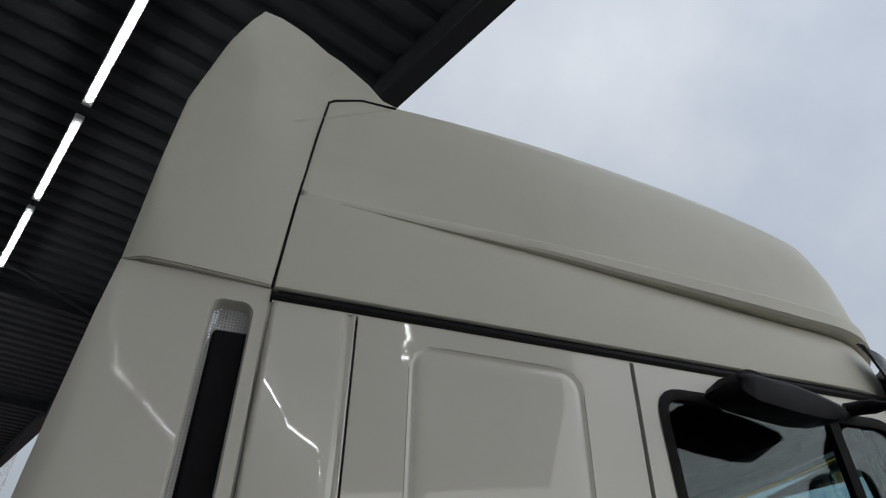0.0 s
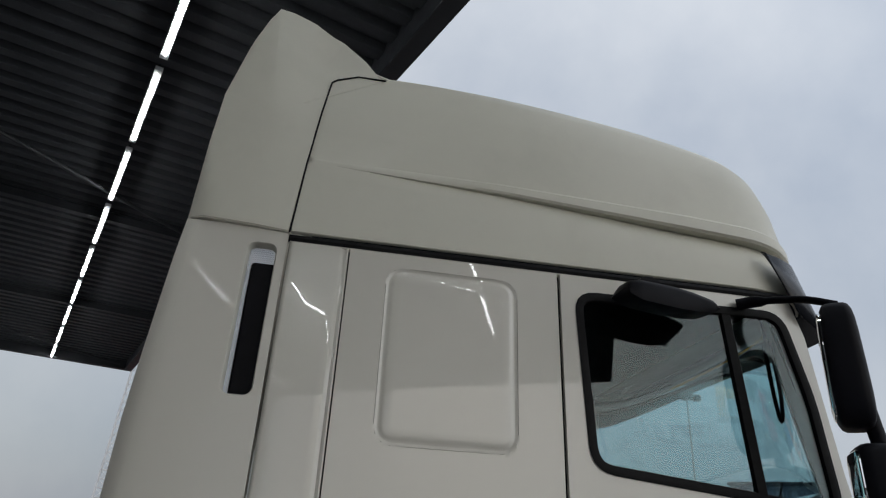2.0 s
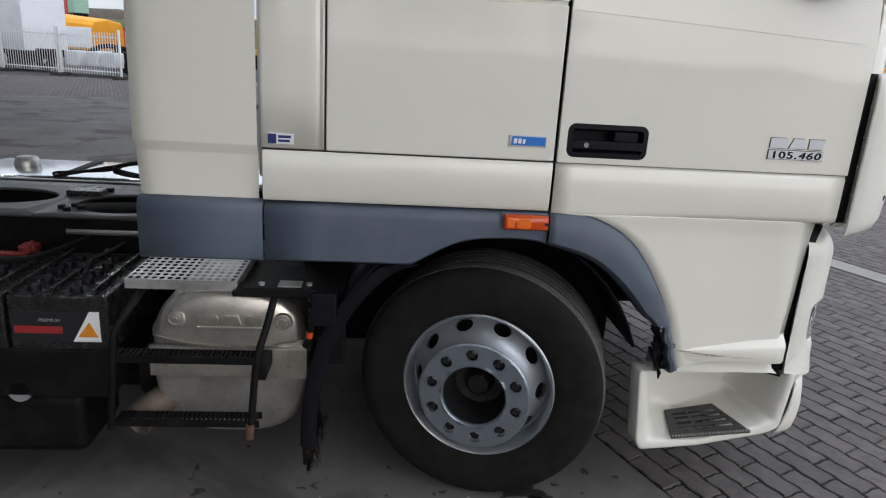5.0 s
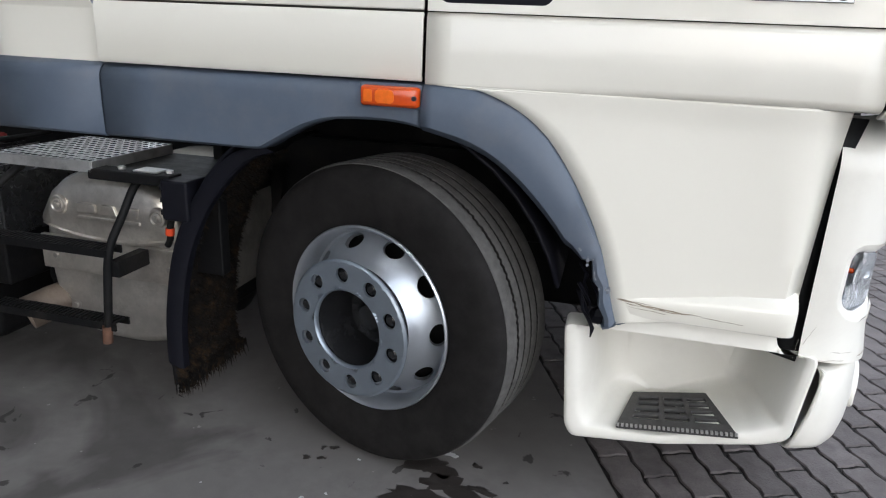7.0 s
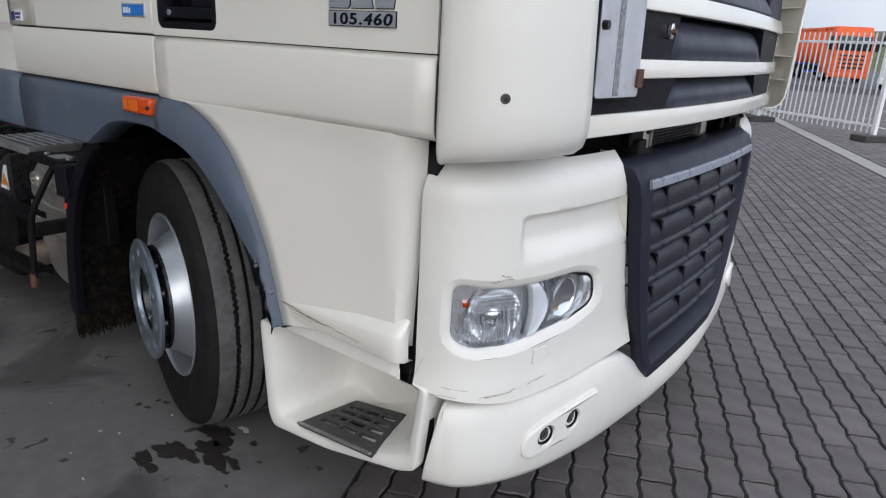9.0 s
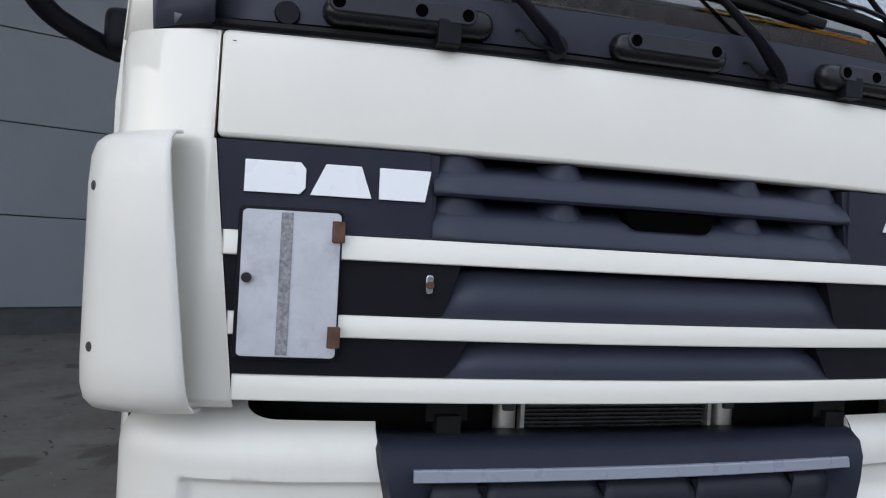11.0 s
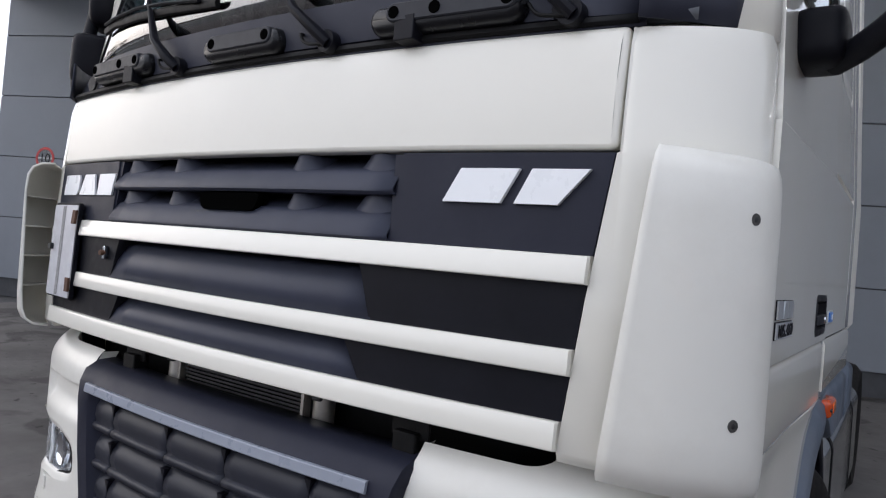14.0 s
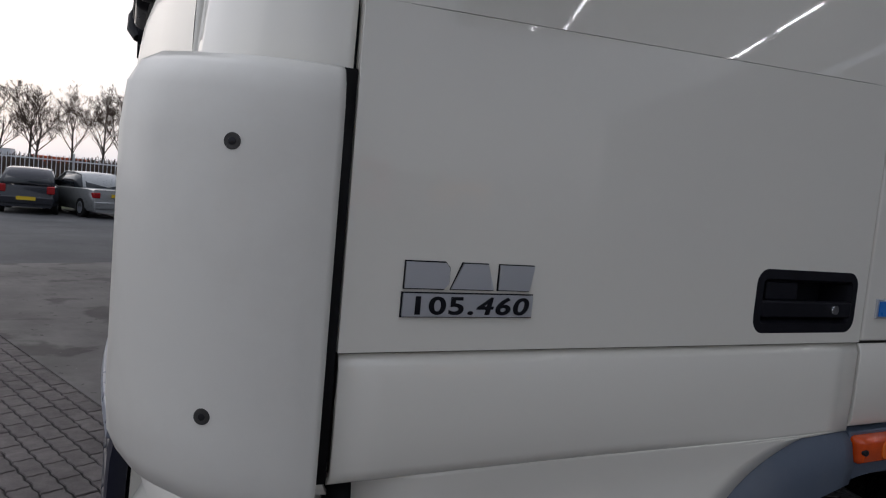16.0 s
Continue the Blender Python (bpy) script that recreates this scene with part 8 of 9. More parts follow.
# ---------------------------------------------------------------- other vehicles in the yard
def paint(name, c):
    return mat(name, c, 0.55, coat=0.08, spec=0.3, var=0.06, scale=1.5, dirt=0.25, dirt_scale=2, dirt_color=tuple(0.5 * k for k in c))


ORANGE, RED, BLUEP, YELLOW, WHITEP = paint("orange_paint", (0.62, 0.10, 0.025)), paint("red_paint", (0.42, 0.025, 0.02)), paint("blue_paint", (0.02, 0.07, 0.33)), paint("yellow_paint", (0.72, 0.42, 0.03)), paint("white_truck_paint", (0.68, 0.69, 0.71))
AMBER_TARP = mat("amber_tarpaulin", (0.75, 0.33, 0.02), 0.6, var=0.12, scale=1.2, bump=0.1, bump_scale=12)


def truck_wheels(ob, xs, half, r=0.5, rim=SILVER):
    for x in xs:
        for s in (-1, 1):
            y = s * (half - 0.3)
            w = part("wheel", lathe(bmesh.new(), [(r * 0.55, 0.0), (r * 0.9, 0.0), (r, 0.04), (r, 0.26), (r * 0.9, 0.3), (r * 0.55, 0.3)], (x, y if s > 0 else y - 0.3, r), 32), TYRE, ob)
            d = 0.25 if s > 0 else 0.05
            part("wheel_rim", lathe(bmesh.new(), [(0.0001, d), (r * 0.3, d + s * 0.03), (r * 0.45, d), (r * 0.57, d + s * 0.04)], (x, y if s > 0 else y - 0.3, r), 20), rim, w)


def cab(ob, x0, x1, half, z0, z1, paint_m, front_dark=GRILLE):
    """A simple lorry cab, nose towards +x."""
    rows = []
    for z, a, b, h in ((z0, 0, 0, 1), (lerp(z0, z1, 0.45), 0, 0.02, 1), (lerp(z0, z1, 0.85), 0.02, -0.12, 0.97), (z1, 0.1, -0.3, 0.9)):
        rows.append([Vector(p) for p in ((x0 + a, -half * h, z), (x1 + b - 0.12, -half * h, z), (x1 + b, -half * h + 0.14, z), (x1 + b, half * h - 0.14, z), (x1 + b - 0.12, half * h, z), (x0 + a, half * h, z))])
    c = part("cab", loft(bmesh.new(), rows, True, True), paint_m, ob, smooth=30, bevel=0.03)
    zs, zt = lerp(z0, z1, 0.50), lerp(z0, z1, 0.80)
    part("windscreen", loft(bmesh.new(), [[Vector((x1 + lerp(0.03, -0.08, t), s * half * 0.86, lerp(zs, zt, t))) for s in (-1, 1)] for t in (0, 1)]), DARKGLASS, c, solid=0.02)
    for s in (-1, 1):
        part("side_window", cube(x0 + 0.4 * (x1 - x0), x1 - 0.2, s * half * 0.985 - 0.02, s * half * 0.985 + 0.02, zs + 0.05, zt), DARKGLASS, c, smooth=0)
        part("mirror", cube(x1 - 0.1, x1 + 0.05, s * (half + 0.18) - 0.09, s * (half + 0.18) + 0.09, zs, zs + 0.5), BLACK, c, bevel=0.03)
        part("headlamp", cube(x1 - 0.05, x1 + 0.03, s * half * 0.72 - 0.18, s * half * 0.72 + 0.18, z0 + 0.02, z0 + 0.2), CLEAR, c, bevel=0.02)
    for i in range(4):
        z = lerp(z0, zs, 0.24 + 0.17 * i)
        part("grille_slat", cube(x1 - 0.02, x1 + 0.035, -half * 0.62, half * 0.62, z, z + 0.10), front_dark, c, bevel=0.01)
    return c


def lorry(name, at, rz, label, paint_m, body=None, body_mat=None, length=8.0, cab_h=3.0, rim=SILVER):
    """A lorry with its nose at x = 0, running back along -x."""
    ob = thing(name, label, "truck", at=at, rz=rz)
    cab(ob, -1.9, 0.0, 1.22, 0.55, cab_h, paint_m)
    part("bumper", cube(-0.5, 0.1, -1.23, 1.23, 0.3, 0.62), paint_m, ob, bevel=0.05)
    part("frame", cube(-length, -0.4, -0.45, 0.45, 0.62, 0.95), CHASSIS, ob, bevel=0.02)
    truck_wheels(ob, [-1.35, -length + 1.2, -length + 2.5], 1.22, 0.5, rim)
    if body == "tip":
        rows = [[Vector((x, s * w, z)) for x, s, w in ((-length - 0.3, -1, wd), (-2.1, -1, wd), (-2.1, 1, wd), (-length - 0.3, 1, wd))] for z, wd in ((1.1, 1.0), (1.5, 1.22), (cab_h - 0.1, 1.25))]
        b = part("tipper_body", loft(bmesh.new(), rows, True), body_mat, ob, "steel tipper body with upright ribs", solid=0.05)
        for s in (-1, 1):
            for i in range(7):
                x = lerp(-length, -2.4, i / 6)
                part("body_rib", cube(x - 0.06, x + 0.06, s * 1.27 - 0.05, s * 1.27 + 0.05, 1.2, cab_h - 0.1), body_mat, b, bevel=0.01)
            part("top_rail", cube(-length - 0.3, -2.1, s * 1.27 - 0.06, s * 1.27 + 0.06, cab_h - 0.2, cab_h - 0.05), body_mat, b, bevel=0.01)
        part("canopy_shield", cube(-2.2, -0.8, -1.2, 1.2, cab_h - 0.15, cab_h - 0.02), body_mat, b, bevel=0.02)
    if body == "box":
        b = part("box_body", cube(-length - 0.4, -2.1, -1.25, 1.25, 1.05, cab_h + 0.6), body_mat, ob, bevel=0.02)
        part("top_rail", cube(-length - 0.42, -2.08, -1.27, 1.27, cab_h + 0.52, cab_h + 0.62), ALU, b, bevel=0.01)
        part("bottom_rail", cube(-length - 0.42, -2.08, -1.27, 1.27, 1.0, 1.1), ALU, b, bevel=0.01)
    if body == "crane":
        part("crane_base", cube(-3.0, -2.2, -0.5, 0.5, 0.95, 2.2), body_mat, ob, bevel=0.04)
        part("crane_boom", tube(bmesh.new(), [(-2.6, 0, 2.2), (-2.8, 0, 4.0), (-6.0, 0, 4.3)], 0.18, 8), body_mat, ob, "folded crane boom")
        part("bed", cube(-length, -3.1, -1.22, 1.22, 1.0, 1.35), body_mat, ob, bevel=0.03)
    return ob


lorry("tipper_truck", (-3.7, 50.5, 0), -62, "orange tipper truck parked beyond the fence", ORANGE, "tip", ORANGE, 8.4, 3.5)
lorry("crane_truck", (-7.3, 44.0, 0), -70, "blue and yellow crane truck parked beyond the fence", BLUEP, "crane", YELLOW, 8.0, 3.9)
lorry("white_truck", (0.0, 41.0, 0), -92, "white high-roof tractor truck facing the yard", WHITEP, None, None, 6.0, 3.8)
lorry("blue_truck", (-9.0, 66.0, 0), -80, "blue truck among others far off", BLUEP, "box", paint("pale_blue", (0.12, 0.25, 0.5)), 8.0, 3.0)
lorry("orange_truck", (13.6, -107.0, 0), -6, "orange lorry behind the boundary fence", ORANGE, "tip", ORANGE, 8.0, 2.7)
lorry("blue_truck", (23.0, -108.0, 0), -6, "blue lorry behind the boundary fence", BLUEP, "box", WHITEP, 7.0, 2.6)

tr = thing("semi_trailer", "long white box semi-trailer with blue wheel rims", "trailer", at=(1.45, 28.6, 0), rz=-2)
part("box_body", cube(0, 13.4, -1.27, 1.27, 1.05, 4.0), WHITEP, tr, bevel=0.02)
part("bottom_rail", cube(-0.02, 13.42, -1.3, 1.3, 0.95, 1.08), ALU, tr, bevel=0.01)
part("side_guard", cube(4.6, 9.5, -1.24, -1.2, 0.45, 0.85), ALU, tr, bevel=0.01)
part("frame", cube(0.2, 13.0, -0.5, 0.5, 0.7, 0.98), CHASSIS, tr, bevel=0.01)
truck_wheels(tr, [1.7, 3.0, 4.3], 1.25, 0.5, BLUEP)
part("rear_bar", cube(-0.05, 0.05, -1.2, 1.2, 0.45, 0.6), CHASSIS, tr, bevel=0.01)
part("marker_plate", cube(1.4, 1.75, -1.31, -1.285, 0.75, 0.85), WHITE_LET, tr, smooth=0)

# chassis truck with bare frame behind the far fence
ct = thing("chassis_truck", "bare truck chassis with white tanks behind the fence", "truck", at=(-9.15, 28.0, 0), rz=162)
part("frame", cube(-1.0, 10.0, -0.45, 0.45, 0.72, 1.0), CHASSIS, ct, bevel=0.03)
part("crossbeam", cube(0.8, 3.2, -0.5, 0.5, 1.0, 1.08), CHASSIS, ct, bevel=0.02)
truck_wheels(ct, [1.55, 9.4], 1.25, 0.52, CASE)
for x in (2.5, 3.25, 4.3):
    part("side_tank", cube(x, x + 0.66, 0.6, 1.22, 0.42, 1.05), WHITEP, ct, "white side tank", bevel=0.06)
    part("side_tank", cube(x, x + 0.66, -1.22, -0.6, 0.42, 1.05), WHITEP, ct, "white side tank", bevel=0.06)
part("guard", loft(bmesh.new(), [[Vector((1.55 + 0.62 * math.cos(a), y, 0.52 + 0.62 * math.sin(a))) for a in [radians(10 + 160 * i / 10) for i in range(11)]] for y in (-1.25, -0.7)]), BLACK, ct, solid=0.02)
part("hose", tube(bmesh.new(), curve([(0.0, -0.2, 1.05), (1.2, 0.1, 1.35), (2.4, -0.1, 1.15), (3.6, 0.2, 1.3), (4.6, 0, 1.1)], 5), 0.1, 8), CHASSIS, ct, "black hoses over the frame")
cab(ct, 8.6, 10.5, 1.22, 0.6, 2.9, WHITEP)

skip = thing("steel_skip", "rusty steel skip standing on the paving", "skip", at=(-8.3, 25.0, 0), rz=-18)
rows = [[Vector(p) for p in ((-w, -0.5, z), (w, -0.5, z), (w, 0.6, z), (-w, 0.6, z))] for w, z in ((0.42, 0.0), (0.5, 1.15))]
part("shell", loft(bmesh.new(), rows, True), mat("rust_brown", (0.12, 0.06, 0.04), 0.8, var=0.4, scale=5, bump=0.2), skip, solid=0.02)
part("rim", cube(-0.54, 0.54, -0.56, -0.48, 1.12, 1.2), RUST, skip, bevel=0.01)
part("scrap_heap", loft(bmesh.new(), [[Vector((0.3 * math.cos(a) * s + 0.1, 0.35 * math.sin(a) * s, 1.05 + 0.35 * (1 - s))) for a in [2 * math.pi * i / 9 for i in range(9)]] for s in (1.2, 0.8, 0.35, 0.02)], True), mat("scrap_tan", (0.35, 0.2, 0.09), 0.9, var=0.5, scale=12), skip, "tan scrap on top", smooth=0)

tb = thing("tarpaulin_trailer", "trailer with a bright amber tarpaulin cover", "trailer", at=(-24.4, 42.0, 0), rz=-18)
part("cover", loft(bmesh.new(), [[Vector((x, y, z)) for y, z in ((-1.25, 0.9), (-1.27, 2.3 - dz), (-1.1, 2.55 - dz), (0, 2.7 - dz), (1.1, 2.55 - dz), (1.27, 2.3 - dz), (1.25, 0.9))] for x, dz in ((0, -0.35), (2, -0.33), (4, -0.2), (6, -0.05), (8, 0.07), (8.08, 0.14))], True, True), AMBER_TARP, tb, "amber tarpaulin", smooth=35)
part("door", cube(6.3, 8.0, -1.31, -1.26, 1.0, 2.1), WHITEP, tb, "white side door", bevel=0.02)
part("frame", cube(-0.5, 8.2, -0.6, 0.6, 0.6, 0.9), CHASSIS, tb, bevel=0.02)
truck_wheels(tb, [1.5, 2.8], 1.2)

cont = thing("white_van_body", "tall plain white box body", "container", at=(-18.9, 31.5, 0), rz=-20)
part("shell", cube(-3.0, 3.2, -1.2, 1.2, 0.9, 3.55), WHITEP, cont, bevel=0.03)
part("upper_shell", cube(-3.0, 3.05, -1.15, 1.15, 3.58, 4.28), WHITEP, cont, bevel=0.06)
part("base_frame", cube(-3.0, 3.2, -0.6, 0.6, 0.55, 0.9), CHASSIS, cont, bevel=0.02)
truck_wheels(cont, [-1.8, 1.9], 1.2)

unit = thing("workshop_unit", "white and red framed cabin", "cabin", at=(-21.0, 56.2, 0), rz=-18)
part("shell", cube(-2.2, 1.7, -1.2, 1.2, 0.4, 2.35), WHITEP, unit, bevel=0.02)
for x in (-2.2, -0.3, 1.65):
    part("red_frame", cube(x - 0.07, x + 0.07, -1.26, -1.2, 0.4, 2.4), RED, unit, smooth=0)
part("red_frame", cube(-2.3, 1.74, -1.26, -1.2, 2.2, 2.4), RED, unit, smooth=0)
part("base_beam", cube(-2.2, 1.7, -1.0, 1.0, 0.0, 0.42), CHASSIS, unit, smooth=0)

for i, m_ in enumerate((WHITEP, YELLOW, WHITEP, RED, BLUEP, WHITEP, RED)):
    c_ = thing("parked_cab_truck", "row of parked tractor trucks, seen from behind" if i == 0 else "parked tractor truck in a row, seen from behind", "truck", at=(-15.8 + i * 0.95, 47.1 - i * 2.13, 0), rz=25, group="row of parked tractor trucks")
    cab(c_, -0.9, 1.0, 0.98, 0.7, 3.0 + 0.3 * (i > 2), m_)
    part("frame", cube(-4.5, -0.8, -0.4, 0.4, 0.6, 0.9), CHASSIS, c_, bevel=0.02)
    truck_wheels(c_, [0.2, -3.6], 1.0)

mast = thing("lattice_mast", "white lattice crane mast beyond the parked trucks", "crane", at=(-16.9, 55.0, 0), rz=10)
mast.rotation_euler.y = radians(2.5)
for s1 in (-1, 1):
    for s2 in (-1, 1):
        part("chord", tube(bmesh.new(), [(s1 * 0.42, s2 * 0.42, 0), (s1 * 0.30, s2 * 0.30, 16.0)], 0.05, 6), FENCE, mast)
for i in range(24):
    z0, z1 = i * 0.66, (i + 1) * 0.66
    w0, w1 = lerp(0.42, 0.30, z0 / 16), lerp(0.42, 0.30, z1 / 16)
    bm = bmesh.new()
    for a in range(4):
        ca, sa = ((1, 0), (0, 1), (-1, 0), (0, -1))[a]
        p = Vector((ca * w0 - sa * w0, sa * w0 + ca * w0, z0))
        q = Vector((ca * w1 + sa * w1, sa * w1 - ca * w1, z1))
        tube(bm, [p, q], 0.025, 4)
        tube(bm, [Vector((ca * w1 - sa * w1, sa * w1 + ca * w1, z1)), q], 0.025, 4)
    part("lattice", bm, FENCE, mast)
part("mast_foot", cube(-1.0, 1.0, -1.0, 1.0, 0, 1.6), RED, mast, bevel=0.05)

dt = thing("road_truck", "truck with a green trailer on the dyke road", "truck", at=(-57, 128, 4.3), rz=-52)
part("cab", cube(-2.2, 0, -1.2, 1.2, 0.4, 3.2), RED, dt, bevel=0.1)
part("trailer", cube(0.5, 4.4, -1.2, 1.2, 0.9, 3.2), paint("sage_green", (0.22, 0.36, 0.28)), dt, bevel=0.05)
part("frame", cube(-2, 4.2, -0.6, 0.6, 0.3, 0.9), CHASSIS, dt, bevel=0.02)
truck_wheels(dt, [-1.4, 2.0, 3.3], 1.2)

# yellow terminal tractor, open bins and containers towards the offices
tt = thing("terminal_tractor", "bright yellow terminal tractor with black wheels", "tractor", at=(13.1, 12.0, 0), rz=15)
part("bonnet", loft(bmesh.new(), [[Vector((x, y, z)) for y, z in ((-0.95, 1.05), (-0.95, zt - 0.15), (-0.75, zt), (0.75, zt), (0.95, zt - 0.15), (0.95, 1.05))] for x, zt in ((0, 1.55), (0.1, 1.72), (1.3, 1.85), (1.4, 1.85))], False), YELLOW, tt, "yellow bonnet", solid=0.04)
part("nose", cube(-0.02, 0.06, -0.9, 0.9, 1.05, 1.55), YELLOW, tt, bevel=0.03)
for i in range(4):
    part("nose_grille", cube(-0.05, 0.0, -0.5, 0.5, 1.12 + i * 0.1, 1.17 + i * 0.1), BLACK, tt, smooth=0)
part("cabin", cube(1.4, 3.0, -0.9, 0.5, 1.1, 3.0), YELLOW, tt, "yellow cabin", bevel=0.05)
part("cabin_window", cube(1.37, 2.8, -0.93, 0.53, 1.9, 2.8), DARKGLASS, tt, bevel=0.02)
part("bumper_beam", cube(-0.35, 0.1, -1.2, 1.2, 0.62, 1.02), BLACK, tt, "black bumper beam with yellow stripes", bevel=0.03)
for i in range(6):
    y = -1.0 + i * 0.4
    part("stripe", prism(bmesh.new(), [(y, 0.64), (y + 0.08, 0.64), (y + 0.2, 1.0), (y + 0.12, 1.0)], -0.362, -0.352, lambda a, b, d: Vector((d, a, b))), YELLOW, tt, smooth=0)
part("exhaust_stack", tube(bmesh.new(), [(1.2, 0.75, 1.6), (1.2, 0.75, 2.5), (1.25, 0.75, 2.7)], [0.12, 0.12, 0.07], 10), BLACK, tt, "black exhaust stack")
part("frame", cube(-0.2, 5.0, -0.5, 0.5, 0.55, 1.0), CHASSIS, tt, bevel=0.02)
truck_wheels(tt, [0.8, 4.0], 1.25, 0.55, BLACK)
bin_ = thing("open_bin", "amber open-top steel bin with ribs", "container", at=(21.0, 22.0, 0), rz=-45)
part("shell", cube(-6, 6, -1.2, 1.2, 0.15, 2.3), AMBER_TARP, bin_, bevel=0.03)
for i in range(13):
    part("bin_rib", cube(-5.9 + i * 0.98, -5.78 + i * 0.98, -1.3, -1.2, 0.15, 2.3), AMBER_TARP, bin_, smooth=0)
st = thing("container_stack", "grey ribbed container stack", "container", at=(27.0, 30.0, 0), rz=-45)
part("lower_container", cube(-6, 6, -1.2, 1.2, 0.0, 2.6), WALL, st, bevel=0.02)
part("upper_container", cube(-6, 6, -1.2, 1.2, 2.62, 3.35), PLATE, st, bevel=0.02)
for i in range(6):
    part("slat", cube(-6, 6, -1.26, -1.2, 2.2 + i * 0.19, 2.29 + i * 0.19), PLATE, st, bevel=0.01)

tower = thing("office_building", "far slate blue office block with rows of windows", "building", at=(92, 124.5, 0), rz=-40)
TOW = mat("slate_facade", (0.11, 0.125, 0.16), 0.6, var=0.1, scale=0.3)
TWIN = mat("office_glass", (0.20, 0.24, 0.30), 0.15, var=0.2, scale=0.6)
part("wall", cube(-9, 9, -8, 8, 0, 17.5), TOW, tower, smooth=0)
part("roof", cube(-9.3, 9.3, -8.3, 8.3, 17.5, 18.1), WALL_BASE, tower, smooth=0)
wm = box(cube(-0.52, -0.12, -0.1, 0.0, 0.0, 1.5), 0.22, 0.62, -0.1, 0.0, 0.0, 1.5)
wme = bpy.data.meshes.new("window")
wm.to_mesh(wme)
wm.free()
wme.materials.append(TWIN)
for i in range(10):
    for j in range(6):
        w_ = new("window", wme)
        w_.parent = tower
        w_.location = (-8.1 + i * 1.8, -8.0, 1.2 + j * 2.75)
        w_ = new("window", wme)
        w_.parent = tower
        w_.location, w_.rotation_euler = (-9.0, -6.75 + i * 1.5, 1.2 + j * 2.75), (0, 0, -math.pi / 2)

# street lamps
for nm, x, y, h in (("street_lamp", -4.2, -40.0, 5.4), ("floodlight_mast", 19.4, 32.3, 10.8)):
    sl = thing(nm, "slim grey lamp post far off", "street lamp", at=(x, y, 0))
    part("post", tube(bmesh.new(), [(0, 0, 0), (0, 0, h * 0.5), (0, 0, h)], [0.08, 0.06, 0.045], 8), ALU, sl)
    part("lamp_head", cube(-0.55, 0.55, -0.1, 0.1, h - 0.02, h + 0.1), BEAM, sl, "dark lamp head", bevel=0.03)
    for k in range(4 if h > 8 else 0):
        part("floodlight", cube(-0.62 + k * 0.36, -0.32 + k * 0.36, -0.22, 0.16, h - 0.16 - 0.05 * (k % 2), h + 0.14), BEAM, sl, "dark floodlight", bevel=0.03)

LINE = mat("worn_line_paint", (0.5, 0.5, 0.49), 0.7, var=0.3, scale=6, dirt=0.6, dirt_color=(0.12, 0.12, 0.12), dirt_scale=8)
for p, q in (((0.2, 19.5), (6.0, 20.2)), ((0.9, 17.2), (3.2, 12.7)), ((0.4, 23.5), (7.0, 23.2))):
    d = (Vector(q) - Vector(p)).normalized()
    n = Vector((-d.y, d.x)) * 0.045
    bm = bmesh.new()
    loft(bm, [[Vector((*(lerp(Vector(p), Vector(q), i / 6) + n * k), 0.0045)) for i in range(7)] for k in (-1, 1)])
    part("road_marking", bm, LINE, None, "thin worn white line on the ground", kind="structure", category="road marking", smooth=0, solid=0.002)

# wet marks and specks on the slab beside the front wheel
WET = mat("wet_stain", (0.030, 0.026, 0.024), 0.35, spec=0.35, var=0.3, scale=12)
SPECK = mat("pale_speck", (0.42, 0.42, 0.42), 0.8, var=0.3, scale=60)


def blot(x, y, r, stretch_x, seed, height=0.0012):
    """A low ragged blot on the ground."""
    rnd = random.Random(seed)
    n = 26
    ph = [rnd.uniform(0, 6.28) for _ in range(4)]
    ring = [(1 + 0.28 * math.sin(2 * a + ph[0]) + 0.2 * math.sin(3 * a + ph[1]) + 0.15 * math.sin(7 * a + ph[2]) + 0.10 * math.sin(11 * a + ph[3])) for a in [2 * math.pi * i / n for i in range(n)]]
    return [[(x + r * stretch_x * q * k * math.cos(2 * math.pi * i / n), y + r * q * k * math.sin(2 * math.pi * i / n), z) for i, q in enumerate(ring)] for k, z in ((1.0, 0.0004), (0.9, height), (0.02, height))]


for name_, spots, material_, label_ in (("wet_stain", ((0.26, 0.10, 0.055, 1.3), (0.34, 0.02, 0.05, 1.8), (0.24, -0.06, 0.04, 2.4), (0.21, -0.16, 0.03, 2.2), (0.44, 0.03, 0.018, 2.5), (0.402, 0.148, 0.013, 1.2), (0.509, 0.092, 0.008, 1), (-0.082, 0.097, 0.012, 1.2), (-0.119, 0.086, 0.009, 1.0), (-0.15, 0.02, 0.010, 1.6), (-0.10, 0.03, 0.008, 2.0), (-0.665, 0.121, 0.008, 2.0), (0.47, -0.02, 0.009, 1.4), (0.53, -0.06, 0.007, 1.2)), WET, "dark wet stain on the concrete"),
                                        ("pale_speck", ((0.305, 0.182, 0.014, 1.6), (-0.013, -0.131, 0.005, 1.0), (-0.076, -0.169, 0.005, 1.4), (0.02, 0.06, 0.005, 1.2), (-0.02, -0.30, 0.004, 1.0), (0.15, -0.34, 0.004, 1.8), (-0.4, -0.2, 0.003, 1.0), (0.62, -0.2, 0.004, 1.0)), SPECK, "pale speck on the concrete")):
    for i_, (x_, y_, r_, s_) in enumerate(spots):
        part(name_, loft(bmesh.new(), [[Vector(p) for p in row] for row in blot(x_, y_, r_, s_, 60 + i_)], True), material_, None, label_, kind="structure", category="stain")

# ---------------------------------------------------------------- paving blocks in running bond
BW, BLN, BG = 0.1175, 0.235, 0.0100


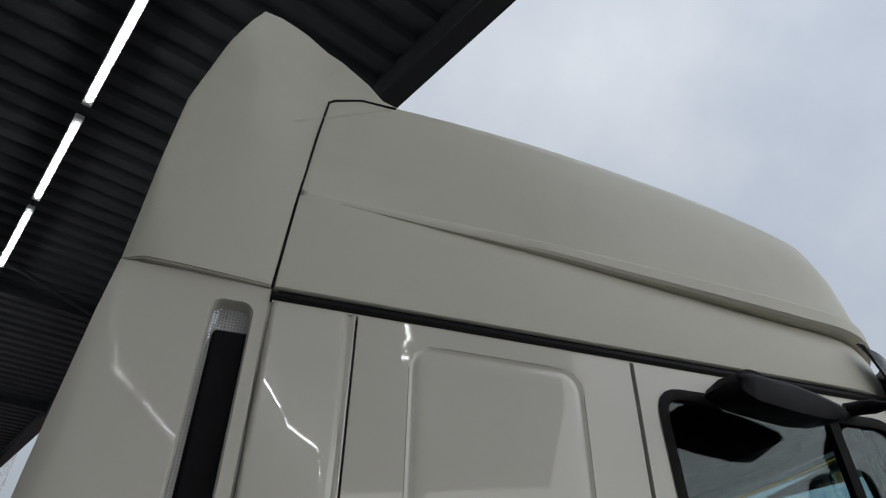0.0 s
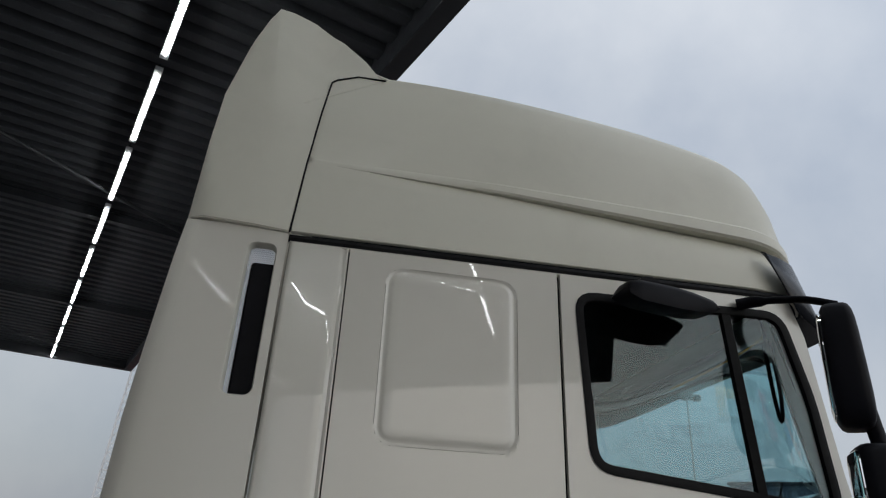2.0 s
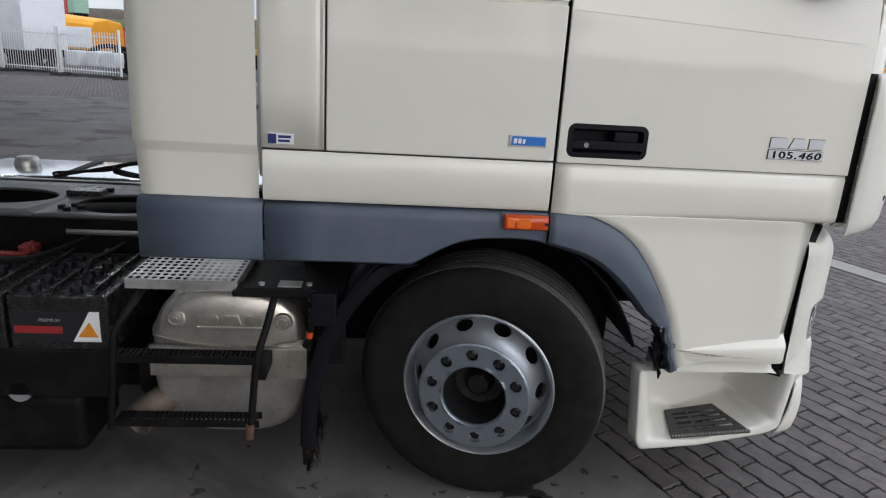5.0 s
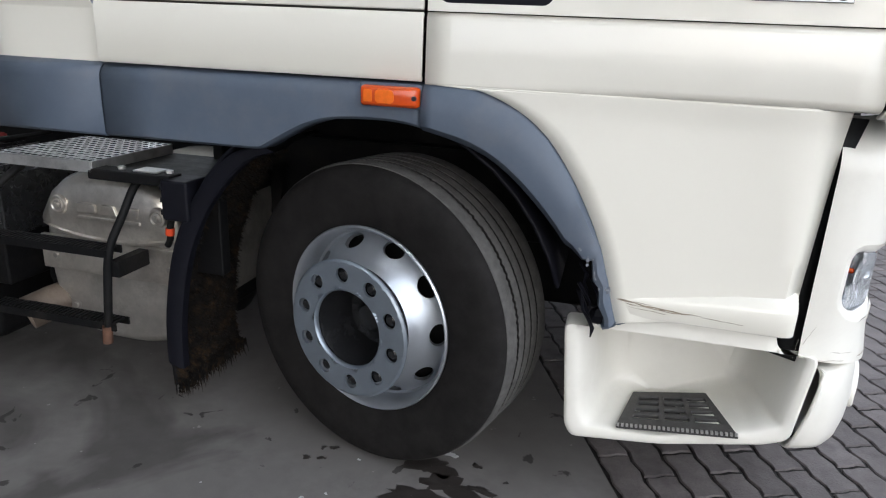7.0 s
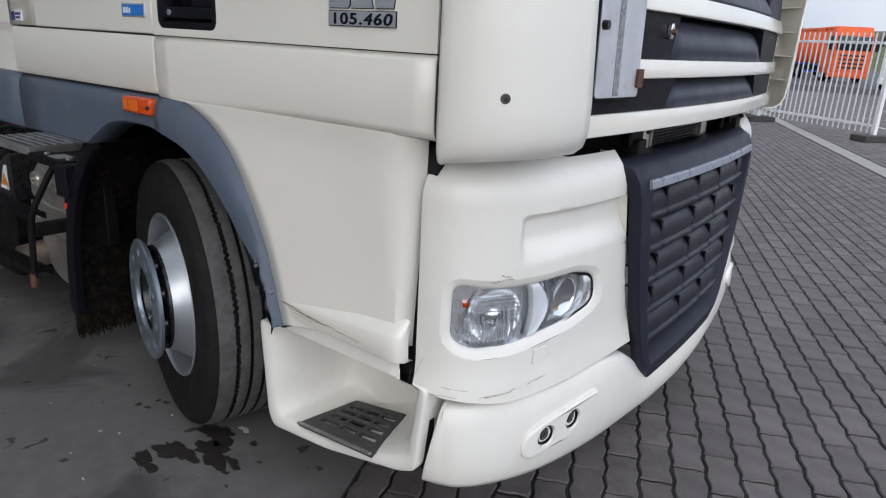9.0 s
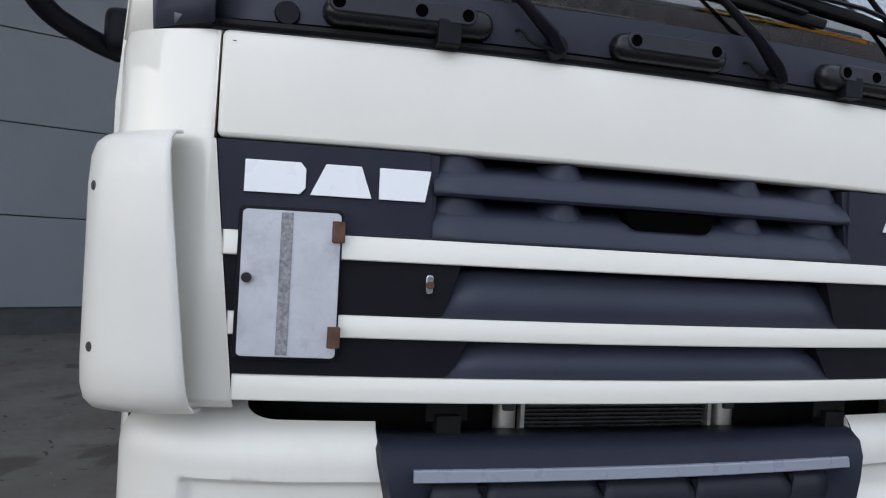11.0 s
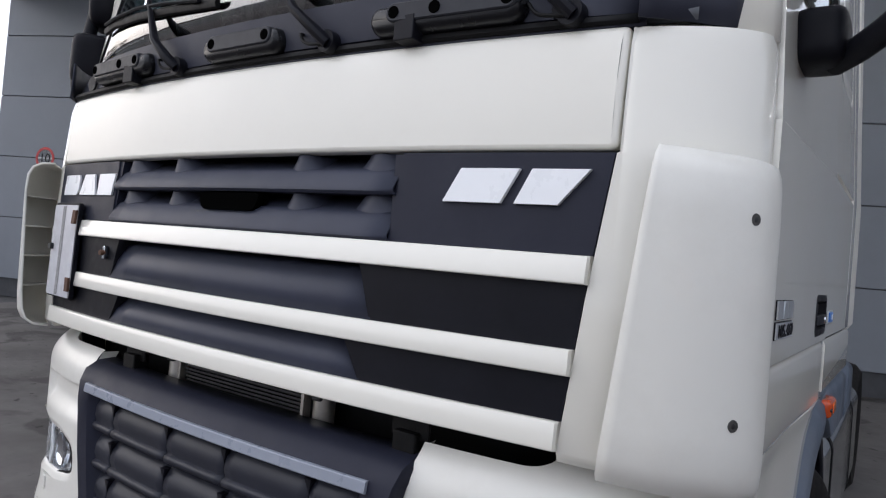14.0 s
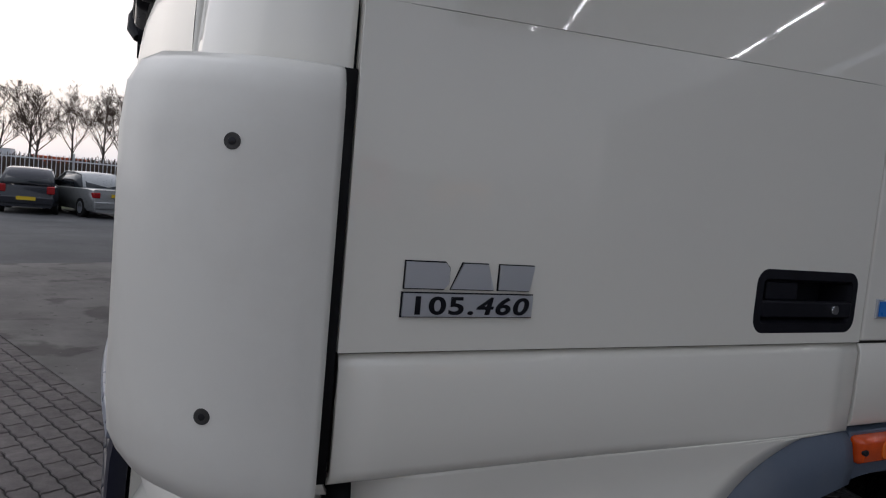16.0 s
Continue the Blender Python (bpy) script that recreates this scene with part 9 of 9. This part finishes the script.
def outline(cut):
    """A block's outline with zigzag long sides, drawn in by cut."""
    hw, hl = (BW - BG) / 2 - cut, (BLN - BG) / 2 - cut
    zig = [(-1.0 + 0.25 * k, 0.0052 * (0, 1, 0, -1)[k % 4]) for k in range(9)]
    right = [(hw + w, hl * t) for t, w in zig]
    left = [(-hw + w, hl * t) for t, w in zig[::-1]]
    return right + [(hw * 0.3, hl + 0.005), (-hw * 0.3, hl - 0.002)] + left + [(-hw * 0.3, -hl - 0.002), (hw * 0.3, -hl + 0.005)]


TOP, LOW = outline(0.0042), outline(0.0)


def block_mesh(bm, x, y, rnd, joined=True, dz=0.0):
    """One block; x across, y along."""
    top = [bm.verts.new((x + p[0], y + p[1], dz)) for p in TOP]
    low = [bm.verts.new((x + p[0], y + p[1], dz - 0.006)) for p in LOW]
    bm.faces.new(top)
    k = len(TOP)
    for i in range(k):
        j = (i + 1) % k
        bm.faces.new((low[i], low[j], top[j], top[i]))


def block_fast(verts, faces, x, y, dz, near):
    n = len(verts)
    if near:
        verts += [(x + p[0], y + p[1], dz) for p in TOP] + [(x + p[0], y + p[1], dz - 0.006) for p in LOW]
        k = len(TOP)
    else:
        hw, hl = (BW - BG) / 2, (BLN - BG) / 2
        for s, z in ((0.95, dz), (1.0, dz - 0.008)):
            verts += [(x - hw * s, y - hl * s, z), (x + hw * s, y - hl * s, z), (x + hw * s, y + hl * s, z), (x - hw * s, y + hl * s, z)]
        k = 4
    faces.append(tuple(range(n, n + k)))
    for i in range(k):
        j = (i + 1) % k
        faces.append((n + k + i, n + k + j, n + j, n + i))


rnd = random.Random(7)
NEAR = (1.9, 2.95, 0.0, 6.6)                          # a stretch in front of the truck: v0, v1, u0, u1
shared = []
for k in range(4):
    bm = bmesh.new()
    block_mesh(bm, 0, 0, rnd)
    me = bpy.data.meshes.new("paving_block")
    bm.to_mesh(me)
    bm.free()
    me.materials.append(PAVER)
    shared.append(me)
verts, faces, single = [], [], 0
kerb_v = (KV, KV + 0.28)
for i in range(int(18.5 / BW)):
    v = 0.85 + BW * (i + 0.5) + 0.002
    if kerb_v[0] - BW / 2 < v < kerb_v[1] + BW / 2:
        continue
    for j in range(int(46 / BLN)):
        u = -13.5 + BLN * (j + 0.5 * (i % 2))
        if v > 9 and u < -3:
            continue
        dz = rnd.uniform(-0.002, 0.0015)
        if NEAR[0] < v < NEAR[1] and NEAR[2] < u < NEAR[3] and single < 300:
            b = new("paving_block", shared[(i + j) % 4])
            b.parent = bed
            b.location, b.rotation_euler = (v, u, dz), (rnd.uniform(-0.008, 0.008), rnd.uniform(-0.008, 0.008), rnd.uniform(-0.012, 0.012))
            single += 1
        else:
            block_fast(verts, faces, v + rnd.uniform(-0.0015, 0.0015), u + rnd.uniform(-0.003, 0.003), dz, v < 4.6 and -7 < u < 12)
for i in range(int(24 / BW)):
    for j in range(int(10.5 / BLN)):
        block_fast(verts, faces, 0.85 - BW * (i + 0.5), 20.25 + BLN * (j + 0.5 * (i % 2)), rnd.uniform(-0.002, 0.0015), False)
me = bpy.data.meshes.new("paving_field")
me.from_pydata(verts, [], faces)
me.materials.append(PAVER_FAR)
field = new("paving_field", me)
field.parent = bed
tagged(field, "grey concrete block paving", kind="stuff")
